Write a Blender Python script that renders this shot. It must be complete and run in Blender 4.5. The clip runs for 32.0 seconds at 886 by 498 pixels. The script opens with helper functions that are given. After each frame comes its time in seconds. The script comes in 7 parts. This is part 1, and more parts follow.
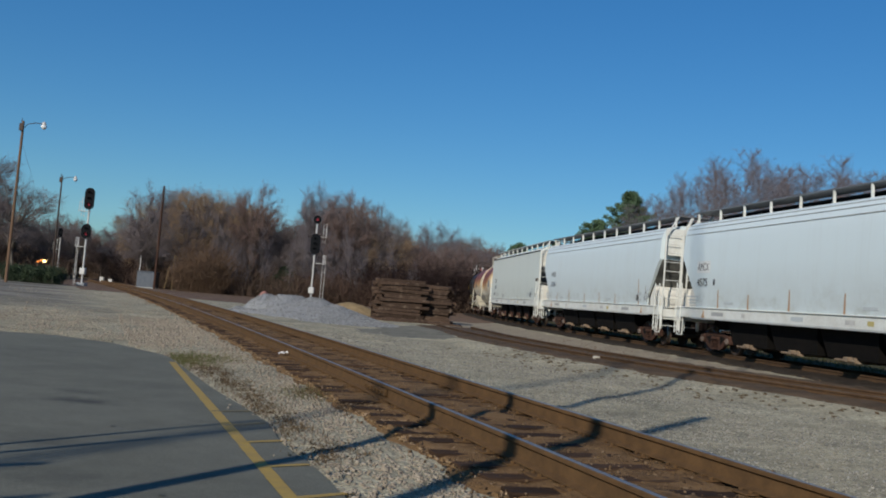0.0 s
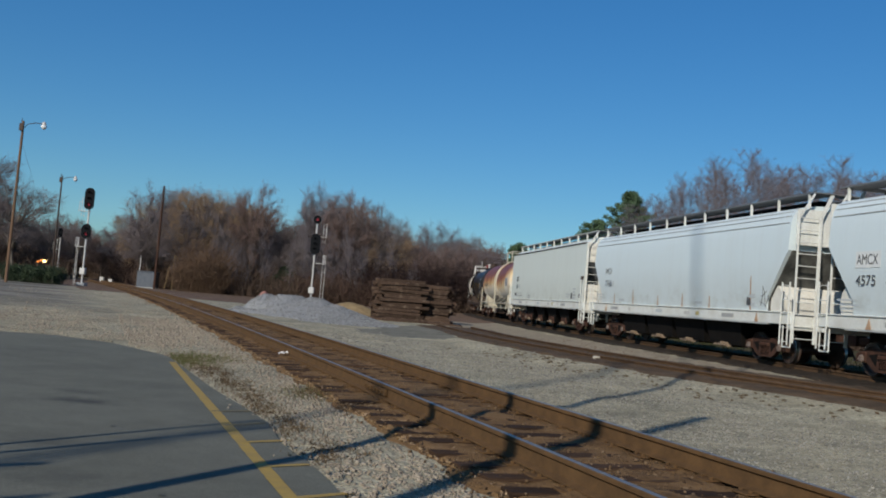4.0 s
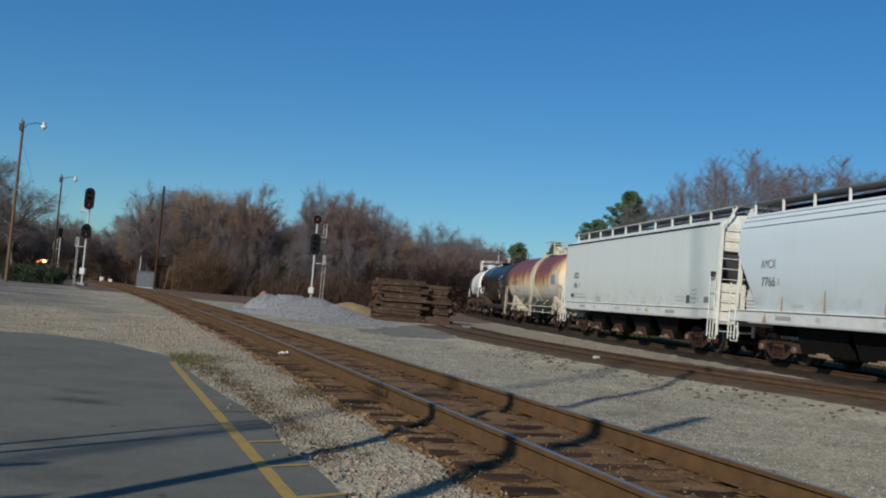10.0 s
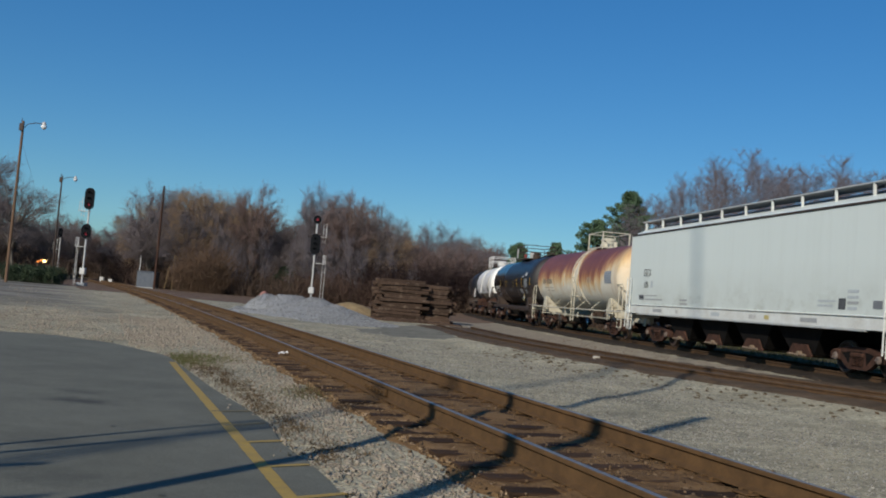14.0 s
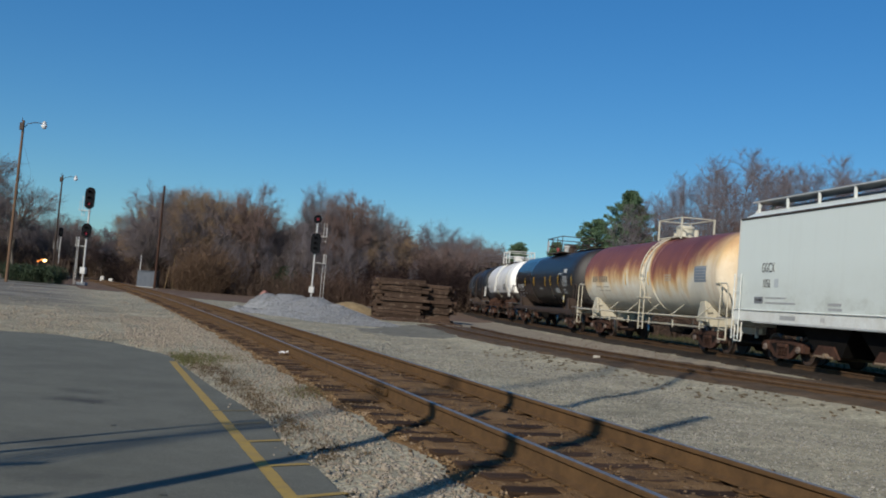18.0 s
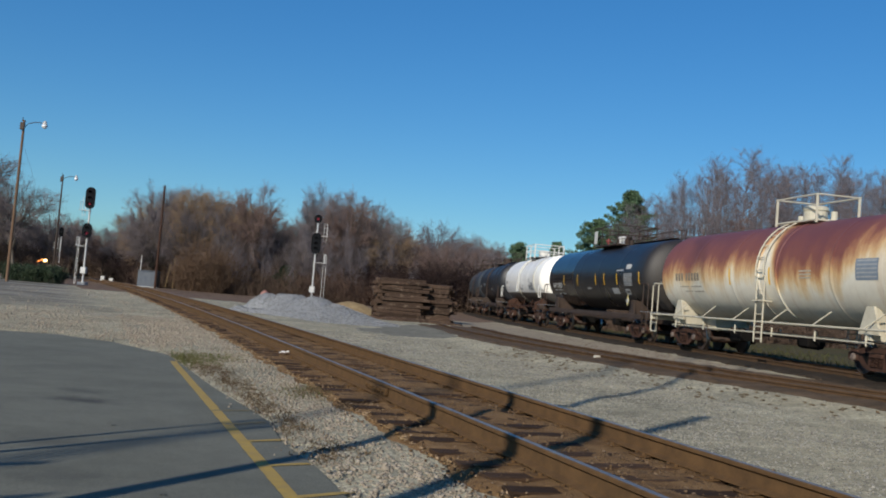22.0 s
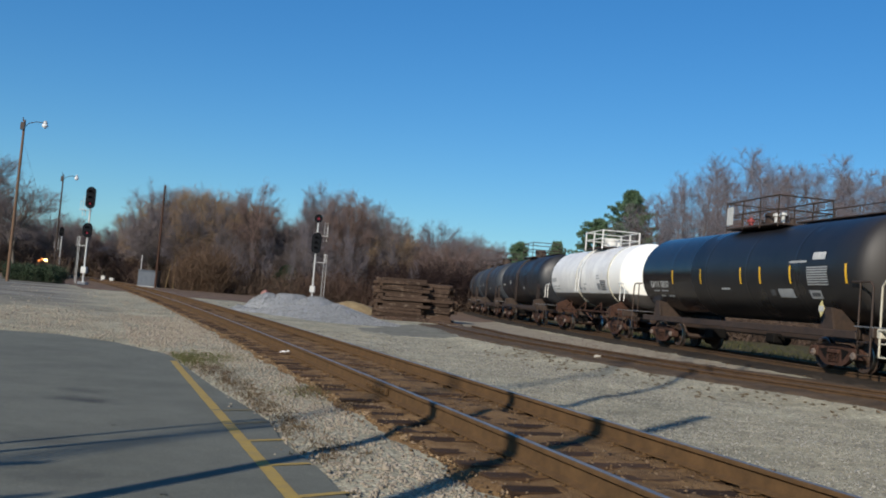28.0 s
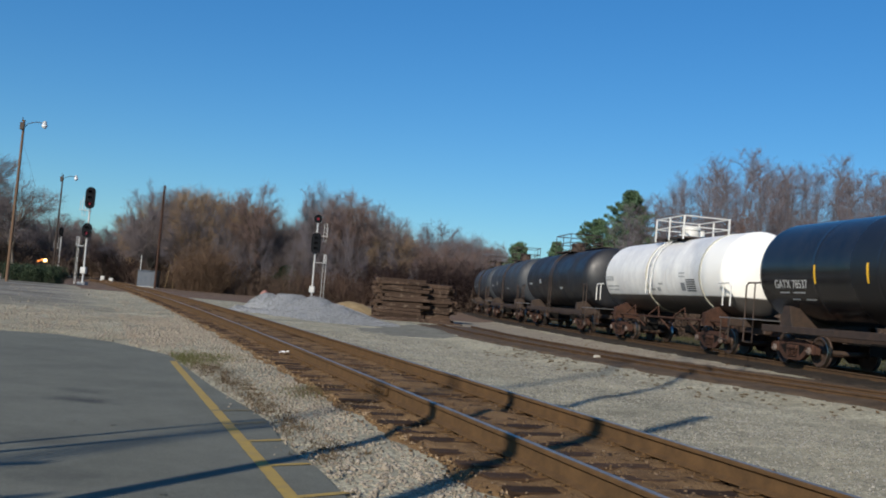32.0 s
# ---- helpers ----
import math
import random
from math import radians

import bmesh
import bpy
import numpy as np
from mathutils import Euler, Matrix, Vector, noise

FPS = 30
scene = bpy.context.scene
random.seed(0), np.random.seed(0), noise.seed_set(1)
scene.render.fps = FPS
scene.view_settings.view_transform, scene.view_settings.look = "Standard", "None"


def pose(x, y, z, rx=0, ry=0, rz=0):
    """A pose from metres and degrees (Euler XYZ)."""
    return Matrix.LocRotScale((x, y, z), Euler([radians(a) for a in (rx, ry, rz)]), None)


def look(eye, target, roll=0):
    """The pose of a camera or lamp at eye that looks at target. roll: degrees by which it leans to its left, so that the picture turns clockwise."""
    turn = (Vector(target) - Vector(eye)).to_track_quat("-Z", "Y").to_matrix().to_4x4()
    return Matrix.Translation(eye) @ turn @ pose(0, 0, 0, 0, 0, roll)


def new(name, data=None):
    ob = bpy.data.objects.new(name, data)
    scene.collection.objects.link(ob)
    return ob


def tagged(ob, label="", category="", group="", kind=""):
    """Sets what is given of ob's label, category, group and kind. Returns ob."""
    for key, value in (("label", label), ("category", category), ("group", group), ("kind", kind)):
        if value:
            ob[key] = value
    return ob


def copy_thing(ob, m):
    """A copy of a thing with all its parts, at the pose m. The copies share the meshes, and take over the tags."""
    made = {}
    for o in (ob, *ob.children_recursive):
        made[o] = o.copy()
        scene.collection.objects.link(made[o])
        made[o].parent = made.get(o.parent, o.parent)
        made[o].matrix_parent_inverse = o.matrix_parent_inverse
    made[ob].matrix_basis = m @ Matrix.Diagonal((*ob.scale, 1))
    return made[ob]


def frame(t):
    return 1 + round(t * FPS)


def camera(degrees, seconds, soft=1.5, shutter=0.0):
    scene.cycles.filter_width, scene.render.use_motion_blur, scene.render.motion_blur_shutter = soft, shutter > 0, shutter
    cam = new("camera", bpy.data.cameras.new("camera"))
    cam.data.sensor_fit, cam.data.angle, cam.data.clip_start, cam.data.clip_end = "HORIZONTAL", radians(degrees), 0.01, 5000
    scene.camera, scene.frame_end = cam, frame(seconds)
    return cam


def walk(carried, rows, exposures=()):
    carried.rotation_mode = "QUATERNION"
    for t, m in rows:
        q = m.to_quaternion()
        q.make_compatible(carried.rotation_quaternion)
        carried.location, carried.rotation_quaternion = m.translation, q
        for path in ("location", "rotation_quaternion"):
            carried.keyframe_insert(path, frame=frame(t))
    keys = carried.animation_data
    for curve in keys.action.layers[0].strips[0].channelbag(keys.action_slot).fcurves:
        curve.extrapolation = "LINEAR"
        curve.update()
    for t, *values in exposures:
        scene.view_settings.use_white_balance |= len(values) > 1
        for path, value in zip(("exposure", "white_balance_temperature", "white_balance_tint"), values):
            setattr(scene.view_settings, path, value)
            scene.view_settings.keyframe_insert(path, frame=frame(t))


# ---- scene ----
# One camera on a low support beside a parking lot, tipped a little to its left.
cam = camera(50.83, 32.0, soft=1.9)
EYE = (0.0, 0.0, 1.364)


def gaze(px, py):
    """The camera's pose, turned by small angles in hundredths of a degree (left, down)."""
    turn = Matrix.Rotation(radians(px * 0.01), 4, "Z") @ Matrix.Rotation(radians(3.136 - py * 0.01), 4, "X")
    aim = turn @ Vector((0, 10, 0))
    return look(EYE, Vector(EYE) + Vector(aim[:3]), 4.8)


walk(cam, [(0, gaze(0, 0)), (14.5, gaze(0, 0)), (18.5, gaze(2, 4)), (23.5, gaze(5, 6)), (25.5, gaze(6, 8)),
           (28.5, gaze(6, 7)), (31.5, gaze(5.5, 6)), (32, gaze(3.5, 5.5))],
     exposures=[(0, 0.0), (12, 0.0), (19, 0.1), (22, 0.2), (28, 0.3), (32, 0.3)])

# ---- light ----
SUN_AZ, SUN_EL = 27.0, 28.0
world = bpy.data.worlds.new("sky")
scene.world = world
world.use_nodes = True
wn = world.node_tree
sky = wn.nodes.new("ShaderNodeTexSky")
sky.sky_type = "NISHITA"
sky.sun_disc = False
sky.sun_elevation = radians(SUN_EL)
sky.sun_rotation = radians(180 + SUN_AZ)
sky.air_density, sky.dust_density, sky.ozone_density = 1.0, 0.3, 3.0
vivid = wn.nodes.new("ShaderNodeHueSaturation")
vivid.inputs["Hue"].default_value = 0.503
vivid.inputs["Saturation"].default_value, vivid.inputs["Value"].default_value = 1.5, 1.2
even = wn.nodes.new("ShaderNodeGamma")
even.inputs["Gamma"].default_value = 0.72
wn.links.new(sky.outputs[0], even.inputs["Color"])
wn.links.new(even.outputs[0], vivid.inputs["Color"])
wn.nodes["Background"].inputs["Strength"].default_value = 0.121
cold = wn.nodes.new("ShaderNodeMixRGB")
cold.blend_type = "MULTIPLY"
cold.inputs[0].default_value = 1.0
cold.inputs[2].default_value = (0.505, 0.81, 1.0, 1.0)
wn.links.new(vivid.outputs[0], cold.inputs[1])
wn.links.new(cold.outputs[0], wn.nodes["Background"].inputs["Color"])
to_sun = Vector((-math.sin(radians(SUN_AZ)) * math.cos(radians(SUN_EL)),
                 -math.cos(radians(SUN_AZ)) * math.cos(radians(SUN_EL)), math.sin(radians(SUN_EL))))
lamp = bpy.data.lights.new("sun", "SUN")
lamp.energy, lamp.angle, lamp.color = 4.25, radians(0.6), (1.0, 0.915, 0.795)
sun = new("sun", lamp)
sun.matrix_basis = look(to_sun * 100, (0, 0, 0))


# ---- materials ----
class Nodes:
    """A small writer of node materials."""

    def __init__(self, name, rough=0.8, metal=0.0):
        self.m = bpy.data.materials.new(name)
        self.m.use_nodes = True
        self.t = self.m.node_tree
        self.p = self.t.nodes["Principled BSDF"]
        self.p.inputs["Roughness"].default_value = rough
        self.p.inputs["Metallic"].default_value = metal
        if rough >= 0.84:
            self.p.inputs["Specular IOR Level"].default_value = 0.15
        self.co = self.t.nodes.new("ShaderNodeTexCoord").outputs["Object"]

    def n(self, kind, **sets):
        x = self.t.nodes.new("ShaderNode" + kind)
        for key, v in sets.items():
            x.inputs[key.replace("_", " ")].default_value = v
        return x

    def link(self, a, b):
        self.t.links.new(a, b)
        return self

    def scaled(self, s):
        m = self.n("Mapping")
        m.inputs["Scale"].default_value = s
        self.link(self.co, m.inputs["Vector"])
        return m.outputs[0]

    def noise(self, scale, detail=6.0, rough=0.6, vec=None):
        x = self.n("TexNoise", Scale=scale, Detail=detail, Roughness=rough)
        self.link(vec or self.co, x.inputs["Vector"])
        return x.outputs["Fac"]

    def voronoi(self, scale, out="Color", feature="F1", vec=None):
        x = self.n("TexVoronoi", Scale=scale)
        x.feature = feature
        self.link(vec or self.co, x.inputs["Vector"])
        return x.outputs[out]

    def ramp(self, fac, *stops):
        x = self.n("ValToRGB")
        e = x.color_ramp.elements
        while len(e) < len(stops):
            e.new(0.5)
        for el, (pos, col) in zip(e, stops):
            el.position = pos
            el.color = (*col, 1) if hasattr(col, "__len__") else (col, col, col, 1)
        self.link(fac, x.inputs[0])
        return x.outputs[0]

    def mix(self, fac, a, b, mode="MIX"):
        x = self.n("MixRGB")
        x.blend_type = mode
        for k, v in ((0, fac), (1, a), (2, b)):
            if hasattr(v, "is_output"):
                self.link(v, x.inputs[k])
            else:
                x.inputs[k].default_value = v if k == 0 else (*v, 1)
        return x.outputs[0]

    def math(self, op, a, b=0.0):
        x = self.n("Math")
        x.operation = op
        for k, v in ((0, a), (1, b)):
            if hasattr(v, "is_output"):
                self.link(v, x.inputs[k])
            else:
                x.inputs[k].default_value = v
        return x.outputs[0]

    def axis(self, which):
        x = self.n("SeparateXYZ")
        self.link(self.co, x.inputs[0])
        return x.outputs[which]

    def each(self):
        return self.n("ObjectInfo").outputs["Random"]

    def island(self):
        return self.n("NewGeometry").outputs["Random Per Island"]

    def done(self, color=None, bump=None, strength=0.3, dist=0.01, rough=None):
        if color is not None:
            if hasattr(color, "is_output"):
                self.link(color, self.p.inputs["Base Color"])
            else:
                self.p.inputs["Base Color"].default_value = (*color, 1)
        if rough is not None:
            self.link(rough, self.p.inputs["Roughness"])
        if bump is not None:
            b = self.n("Bump", Strength=strength, Distance=dist)
            self.link(bump, b.inputs["Height"])
            self.link(b.outputs[0], self.p.inputs["Normal"])
        return self.m


def plain(name, a, b, rough=0.7, metal=0.0, scale=4.0, bump=0.15, dist=0.005):
    """Two close tones mottled at two scales with a little relief."""
    k = Nodes(name, rough, metal)
    f = k.noise(scale, 8, 0.65)
    g = k.noise(scale * 9, 4, 0.6)
    c = k.mix(k.ramp(f, (0.32, 0.0), (0.68, 1.0)), a, b)
    c = k.mix(0.35, c, k.ramp(g, (0.3, 0.55), (0.7, 1.0)), "MULTIPLY")
    return k.done(c, g, bump, dist)


def make_ground():
    k = Nodes("gravel ground", 0.95)
    st = k.voronoi(22.0)
    hv = k.voronoi(22.0, "Distance")
    grey = k.ramp(st, (0.0, (0.12, 0.112, 0.096)), (0.5, (0.255, 0.24, 0.205)), (1.0, (0.42, 0.395, 0.34)))
    dirt = k.mix(k.noise(1.4), (0.205, 0.182, 0.145), (0.3, 0.278, 0.23))
    patch = k.ramp(k.noise(0.33, 5), (0.42, 0.0), (0.62, 1.0))
    c = k.mix(k.mix(patch, (0.25,) * 3, (0.7,) * 3), grey, dirt)
    tint = k.mix(k.ramp(k.noise(0.12, 4), (0.35, 0.0), (0.65, 1.0)), (1.31, 1.31, 1.13), (1.5, 1.46, 1.22))
    c = k.mix(1.0, c, tint, "MULTIPLY")
    # streaks of darker cinders, worn by wheels along the yard, and scattered dark crumbs
    ruts = k.noise(1.0, 6, 0.7, k.scaled((0.35, 1.6, 1.0)))
    c = k.mix(0.4, c, k.ramp(ruts, (0.34, 0.6), (0.56, 1.05)), "MULTIPLY")
    c = k.mix(0.75, c, k.ramp(k.noise(0.5, 8, 0.72), (0.36, 0.5), (0.6, 1.1)), "MULTIPLY")
    c = k.mix(0.6, c, k.ramp(k.noise(7.0, 5, 0.75), (0.34, 0.45), (0.5, 1.0)), "MULTIPLY")
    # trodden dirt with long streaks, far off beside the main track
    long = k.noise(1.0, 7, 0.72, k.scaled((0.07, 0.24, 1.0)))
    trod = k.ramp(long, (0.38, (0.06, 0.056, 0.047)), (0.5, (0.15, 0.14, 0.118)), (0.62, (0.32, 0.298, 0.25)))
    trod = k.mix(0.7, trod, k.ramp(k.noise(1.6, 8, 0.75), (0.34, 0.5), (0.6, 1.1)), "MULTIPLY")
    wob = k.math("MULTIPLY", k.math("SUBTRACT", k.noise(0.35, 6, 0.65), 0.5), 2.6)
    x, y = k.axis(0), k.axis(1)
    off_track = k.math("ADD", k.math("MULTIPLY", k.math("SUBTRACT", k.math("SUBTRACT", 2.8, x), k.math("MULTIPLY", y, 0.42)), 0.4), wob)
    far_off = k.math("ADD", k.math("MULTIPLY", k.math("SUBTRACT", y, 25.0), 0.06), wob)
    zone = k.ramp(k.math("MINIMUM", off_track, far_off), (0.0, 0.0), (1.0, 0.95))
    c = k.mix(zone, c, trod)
    return k.done(c, hv, 0.6, 0.03)


def make_stone(name, lo, mid, hi):
    k = Nodes(name, 0.92)
    c = k.ramp(k.island(), (0.0, lo), (0.5, mid), (1.0, hi))
    c = k.mix(0.5, c, k.ramp(k.noise(40), (0.3, 0.6), (0.7, 1.0)), "MULTIPLY")
    return k.done(c, k.noise(90), 0.3, 0.004)


def make_asphalt():
    k = Nodes("worn asphalt", 0.88)
    grain = k.voronoi(160.0)
    c = k.ramp(grain, (0.0, (0.1, 0.1, 0.08)), (0.6, (0.138, 0.139, 0.113)), (1.0, (0.185, 0.186, 0.15)))
    stain = k.ramp(k.noise(0.7, 7, 0.7), (0.36, 0.5), (0.58, 1.05))
    c = k.mix(0.4, c, stain, "MULTIPLY")
    dust = k.ramp(k.noise(2.6, 6), (0.5, 0.0), (0.75, 0.35))
    c = k.mix(dust, c, (0.16, 0.163, 0.138))
    # old oil stains with ragged edges
    rag = k.math("MULTIPLY", k.math("SUBTRACT", k.noise(5.0, 6, 0.75), 0.5), 2.0)
    for cx, cy, rx, ry, depth in ((-3.65, 9.85, 0.5, 0.28, 0.85), (-3.9, 10.6, 0.4, 0.3, 0.5), (-2.95, 7.4, 0.4, 0.35, 0.4), (-2.4, 6.2, 0.5, 0.35, 0.4)):
        dx = k.math("DIVIDE", k.math("SUBTRACT", k.axis(0), cx), rx)
        dy = k.math("DIVIDE", k.math("SUBTRACT", k.axis(1), cy), ry)
        far = k.math("SQRT", k.math("ADD", k.math("MULTIPLY", dx, dx), k.math("MULTIPLY", dy, dy)))
        c = k.mix(k.ramp(k.math("ADD", far, rag), (0.2, depth), (1.0, 0.0)), c, (0.045, 0.045, 0.042))
    # hairline wear and pale scuffs
    c = k.mix(k.ramp(k.noise(1.0, 8, 0.8, k.scaled((1.1, 2.2, 1.0))), (0.58, 0.0), (0.72, 0.25)), c, (0.2, 0.2, 0.175))
    return k.done(c, k.noise(120, 3), 0.35, 0.004)


def make_wood(name, lo, hi, along=(3, 40, 40), per=True, worn=False):
    k = Nodes(name, 0.9)
    if per:
        shift = k.n("VectorMath")
        shift.operation = "ADD"
        k.link(k.co, shift.inputs[0])
        k.link(k.math("MULTIPLY", k.each(), 60.0), shift.inputs[1])
        k.co = shift.outputs[0]
    v = k.scaled(along)
    g = k.noise(1.0, 8, 0.7, v)
    c = k.mix(k.ramp(g, (0.3, 0.0), (0.72, 1.0)), lo, hi)
    if per:
        c = k.mix(0.7, c, k.ramp(k.each(), (0.0, 0.35), (1.0, 1.3)), "MULTIPLY")
    if worn:
        c = k.mix(k.ramp(k.noise(2.3, 7, 0.75), (0.55, 0.0), (0.7, 0.7)), c, (0.26, 0.2, 0.15))
    return k.done(c, g, 0.7, 0.012)


def make_hopper_paint(name, base, dirty):
    """Light freight car paint with grime rising from the sill and thin runs down the side."""
    k = Nodes(name, 0.42)
    z = k.axis(2)
    runs = k.noise(1.0, 5, 0.7, k.scaled((2.6, 2.6, 0.12)))
    mott = k.noise(1.3, 7, 0.68)
    low = k.math("MULTIPLY", k.ramp(k.math("DIVIDE", k.math("SUBTRACT", z, 1.3), 1.6), (0.0, 1.0), (1.0, 0.0)),
                 k.ramp(mott, (0.3, 0.25), (0.7, 0.9)))
    c = k.mix(k.ramp(runs, (0.5, 0.0), (0.8, 0.22)), base, dirty)
    c = k.mix(k.math("MULTIPLY", low, 0.8), c, dirty)
    splash = k.math("MULTIPLY", k.ramp(k.math("DIVIDE", k.math("SUBTRACT", z, 1.4), 0.9), (0.0, 1.0), (1.0, 0.0)),
                    k.ramp(k.noise(1.0, 7, 0.7, k.scaled((1.5, 1.0, 2.4))), (0.5, 0.0), (0.68, 0.55)))
    c = k.mix(splash, c, (0.27, 0.275, 0.22))
    return k.done(c, k.noise(1.1, 2), 0.12, 0.05)


def make_rust_tank():
    """Cream tank paint, burnt to red-brown rust along the top with runs down to the middle."""
    k = Nodes("rusted cream tank paint", 0.55)
    z, x = k.axis(2), k.axis(0)
    drip = k.noise(1.0, 6, 0.7, k.scaled((0.7, 0.5, 0.22)))
    fine = k.noise(1.0, 6, 0.7, k.scaled((7.0, 1.0, 0.5)))
    # the red thins to gold round the bands and at the leading head
    mid = k.math("MAXIMUM", k.math("SUBTRACT", 1.45, k.math("MULTIPLY", k.math("ABSOLUTE", k.math("SUBTRACT", x, 0.65)), 1.9)), 0.0)
    lead = k.math("MINIMUM", k.math("MAXIMUM", k.math("MULTIPLY", k.math("SUBTRACT", x, 4.9), 0.45), 0.0), 0.8)
    fade = k.math("ADD", mid, lead)
    lift = k.math("ADD", k.math("MULTIPLY", drip, 1.9), k.math("ADD", k.math("MULTIPLY", fine, 0.13), k.math("MULTIPLY", k.math("SUBTRACT", k.noise(1.0, 3, 0.6, k.scaled((1.0, 0.4, 0.07))), 0.5), 1.7)))
    h = k.math("ADD", k.math("SUBTRACT", k.math("SUBTRACT", z, 3.22), fade), lift)
    band = k.ramp(k.math("ADD", k.math("MULTIPLY", h, 0.55), 0.05),
                  (0.0, (0.72, 0.68, 0.57)), (0.14, (0.68, 0.56, 0.37)), (0.27, (0.54, 0.34, 0.16)), (0.4, (0.33, 0.15, 0.07)),
                  (0.55, (0.185, 0.062, 0.042)), (1.0, (0.13, 0.042, 0.04)))
    # thin stray runs on the cream below
    stray = k.noise(1.0, 5, 0.7, k.scaled((4.5, 1.0, 0.12)))
    below = k.ramp(h, (0.3, 1.0), (0.45, 0.0))
    band = k.mix(k.math("MULTIPLY", below, k.ramp(stray, (0.5, 0.0), (0.74, 0.5))), band, (0.46, 0.3, 0.16))
    # greyer towards the bottom: shade of the underside put into the paint
    grey = k.ramp(k.math("MULTIPLY", k.math("SUBTRACT", z, 1.1), 0.9), (0.0, 0.85), (1.0, 1.0))
    band = k.mix(k.math("MULTIPLY", k.math("MINIMUM", k.math("MAXIMUM", k.math("MULTIPLY", k.math("SUBTRACT", x, 5.6), 0.6), 0.0), 0.6), k.ramp(k.math("SUBTRACT", z, 2.0), (0.0, 0.3), (1.0, 1.0))), band, (0.62, 0.43, 0.21))
    c = k.mix(0.25, band, grey, "MULTIPLY")
    c = k.mix(0.25, c, k.ramp(k.noise(5, 8, 0.7), (0.35, 0.7), (0.6, 1.0)), "MULTIPLY")
    return k.done(c, k.noise(14), 0.12, 0.006)


def make_black_tank(name="black tank paint", a=(0.007, 0.008, 0.01), b=(0.016, 0.017, 0.019), rough=0.2, courses=False):
    """Black tank paint; with courses, some rings of the shell are freshly painted and glossy, the others dusty."""
    k = Nodes(name, rough)
    runs = k.noise(1.0, 6, 0.7, k.scaled((1.6, 1.6, 0.2)))
    c = k.mix(k.ramp(runs, (0.35, 0.0), (0.7, 1.0)), a, b)
    dust = k.ramp(k.noise(2.2, 8, 0.7), (0.45, 0.0), (0.8, 0.4))
    c = k.mix(dust, c, (0.04, 0.034, 0.028))
    wet = k.ramp(k.noise(0.45, 4, 0.6), (0.4, rough), (0.6, rough + 0.25))
    if courses:
        x, z = k.axis(0), k.axis(2)
        edge = k.math("ADD", x, k.math("MULTIPLY", k.noise(1.3, 5, 0.7), 0.5))
        clean = k.math("MULTIPLY", k.ramp(k.math("ADD", k.math("MULTIPLY", edge, 0.2), 0.5), (0.0, 1.0), (0.04, 1.0), (0.06, 0.0)), 1.0)
        spot = k.ramp(k.noise(0.42, 3, 0.5), (0.56, 0.0), (0.6, 0.9))
        clean = k.math("MAXIMUM", clean, spot)
        grey = k.mix(k.ramp(k.noise(1.0, 6, 0.75, k.scaled((1.2, 1.0, 0.35))), (0.35, 0.0), (0.7, 1.0)), (0.007, 0.0075, 0.009), (0.016, 0.016, 0.017))
        c = k.mix(clean, grey, c)
        # brown road dust thrown over the leading head
        head = k.ramp(k.math("MULTIPLY", k.math("SUBTRACT", edge, 6.0), 0.6), (0.0, 0.0), (1.0, 0.5))
        c = k.mix(head, c, (0.036, 0.028, 0.021))
        wet = k.mix(clean, (0.4,) * 3, (0.2,) * 3)
        wet = k.mix(head, wet, (0.85,) * 3)
        k.p.inputs["Specular IOR Level"].default_value = 0.55
    return k.done(c, k.noise(1.2, 2), 0.06, 0.05, wet)


def make_white_tank():
    k = Nodes("white tank paint", 0.4)
    runs = k.noise(1.0, 6, 0.7, k.scaled((3.0, 3.0, 0.35)))
    z, x = k.axis(2), k.axis(0)
    # the courses behind the leading band are greyer, with smears and washed streaks
    rear_courses = k.ramp(k.math("ADD", k.math("MULTIPLY", k.math("SUBTRACT", x, 3.9), 8.0), 0.5), (0.0, 1.0), (1.0, 0.0))
    smear = k.ramp(k.noise(1.0, 7, 0.75, k.scaled((0.9, 0.9, 0.5))), (0.42, 0.0), (0.62, 1.0))
    dull = k.mix(smear, (0.6, 0.595, 0.58), (0.77, 0.76, 0.72))
    dull = k.mix(k.ramp(runs, (0.5, 0.0), (0.75, 0.6)), dull, (0.5, 0.48, 0.45))
    c = k.mix(rear_courses, (0.84, 0.82, 0.76), dull)
    dark = k.ramp(k.math("ADD", k.math("MULTIPLY", k.math("SUBTRACT", z, 1.845), 14.0), k.math("MULTIPLY", k.noise(2.5, 5, 0.7), 0.6)), (0.2, 1.0), (0.9, 0.0))
    c = k.mix(dark, c, k.mix(k.noise(1.6, 6, 0.7), (0.02, 0.019, 0.018), (0.075, 0.066, 0.057)))
    return k.done(c, k.noise(1.2, 2), 0.08, 0.04)


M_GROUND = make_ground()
M_STONE = make_stone("ballast stone", (0.225, 0.185, 0.138), (0.29, 0.247, 0.19), (0.345, 0.3, 0.238))
M_STONEFINE = make_stone("fine grey yard stone", (0.12, 0.112, 0.095), (0.26, 0.246, 0.208), (0.35, 0.333, 0.287))
M_STONEBROWN = make_stone("rust stained ballast stone", (0.085, 0.052, 0.027), (0.14, 0.09, 0.05), (0.2, 0.142, 0.092))
M_STONETAN = make_stone("tan rust stained stone", (0.18, 0.108, 0.048), (0.28, 0.187, 0.098), (0.37, 0.27, 0.175))
M_PILE = make_stone("fresh grey gravel", (0.13, 0.136, 0.14), (0.23, 0.237, 0.243), (0.34, 0.348, 0.352))
M_ASPHALT = make_asphalt()
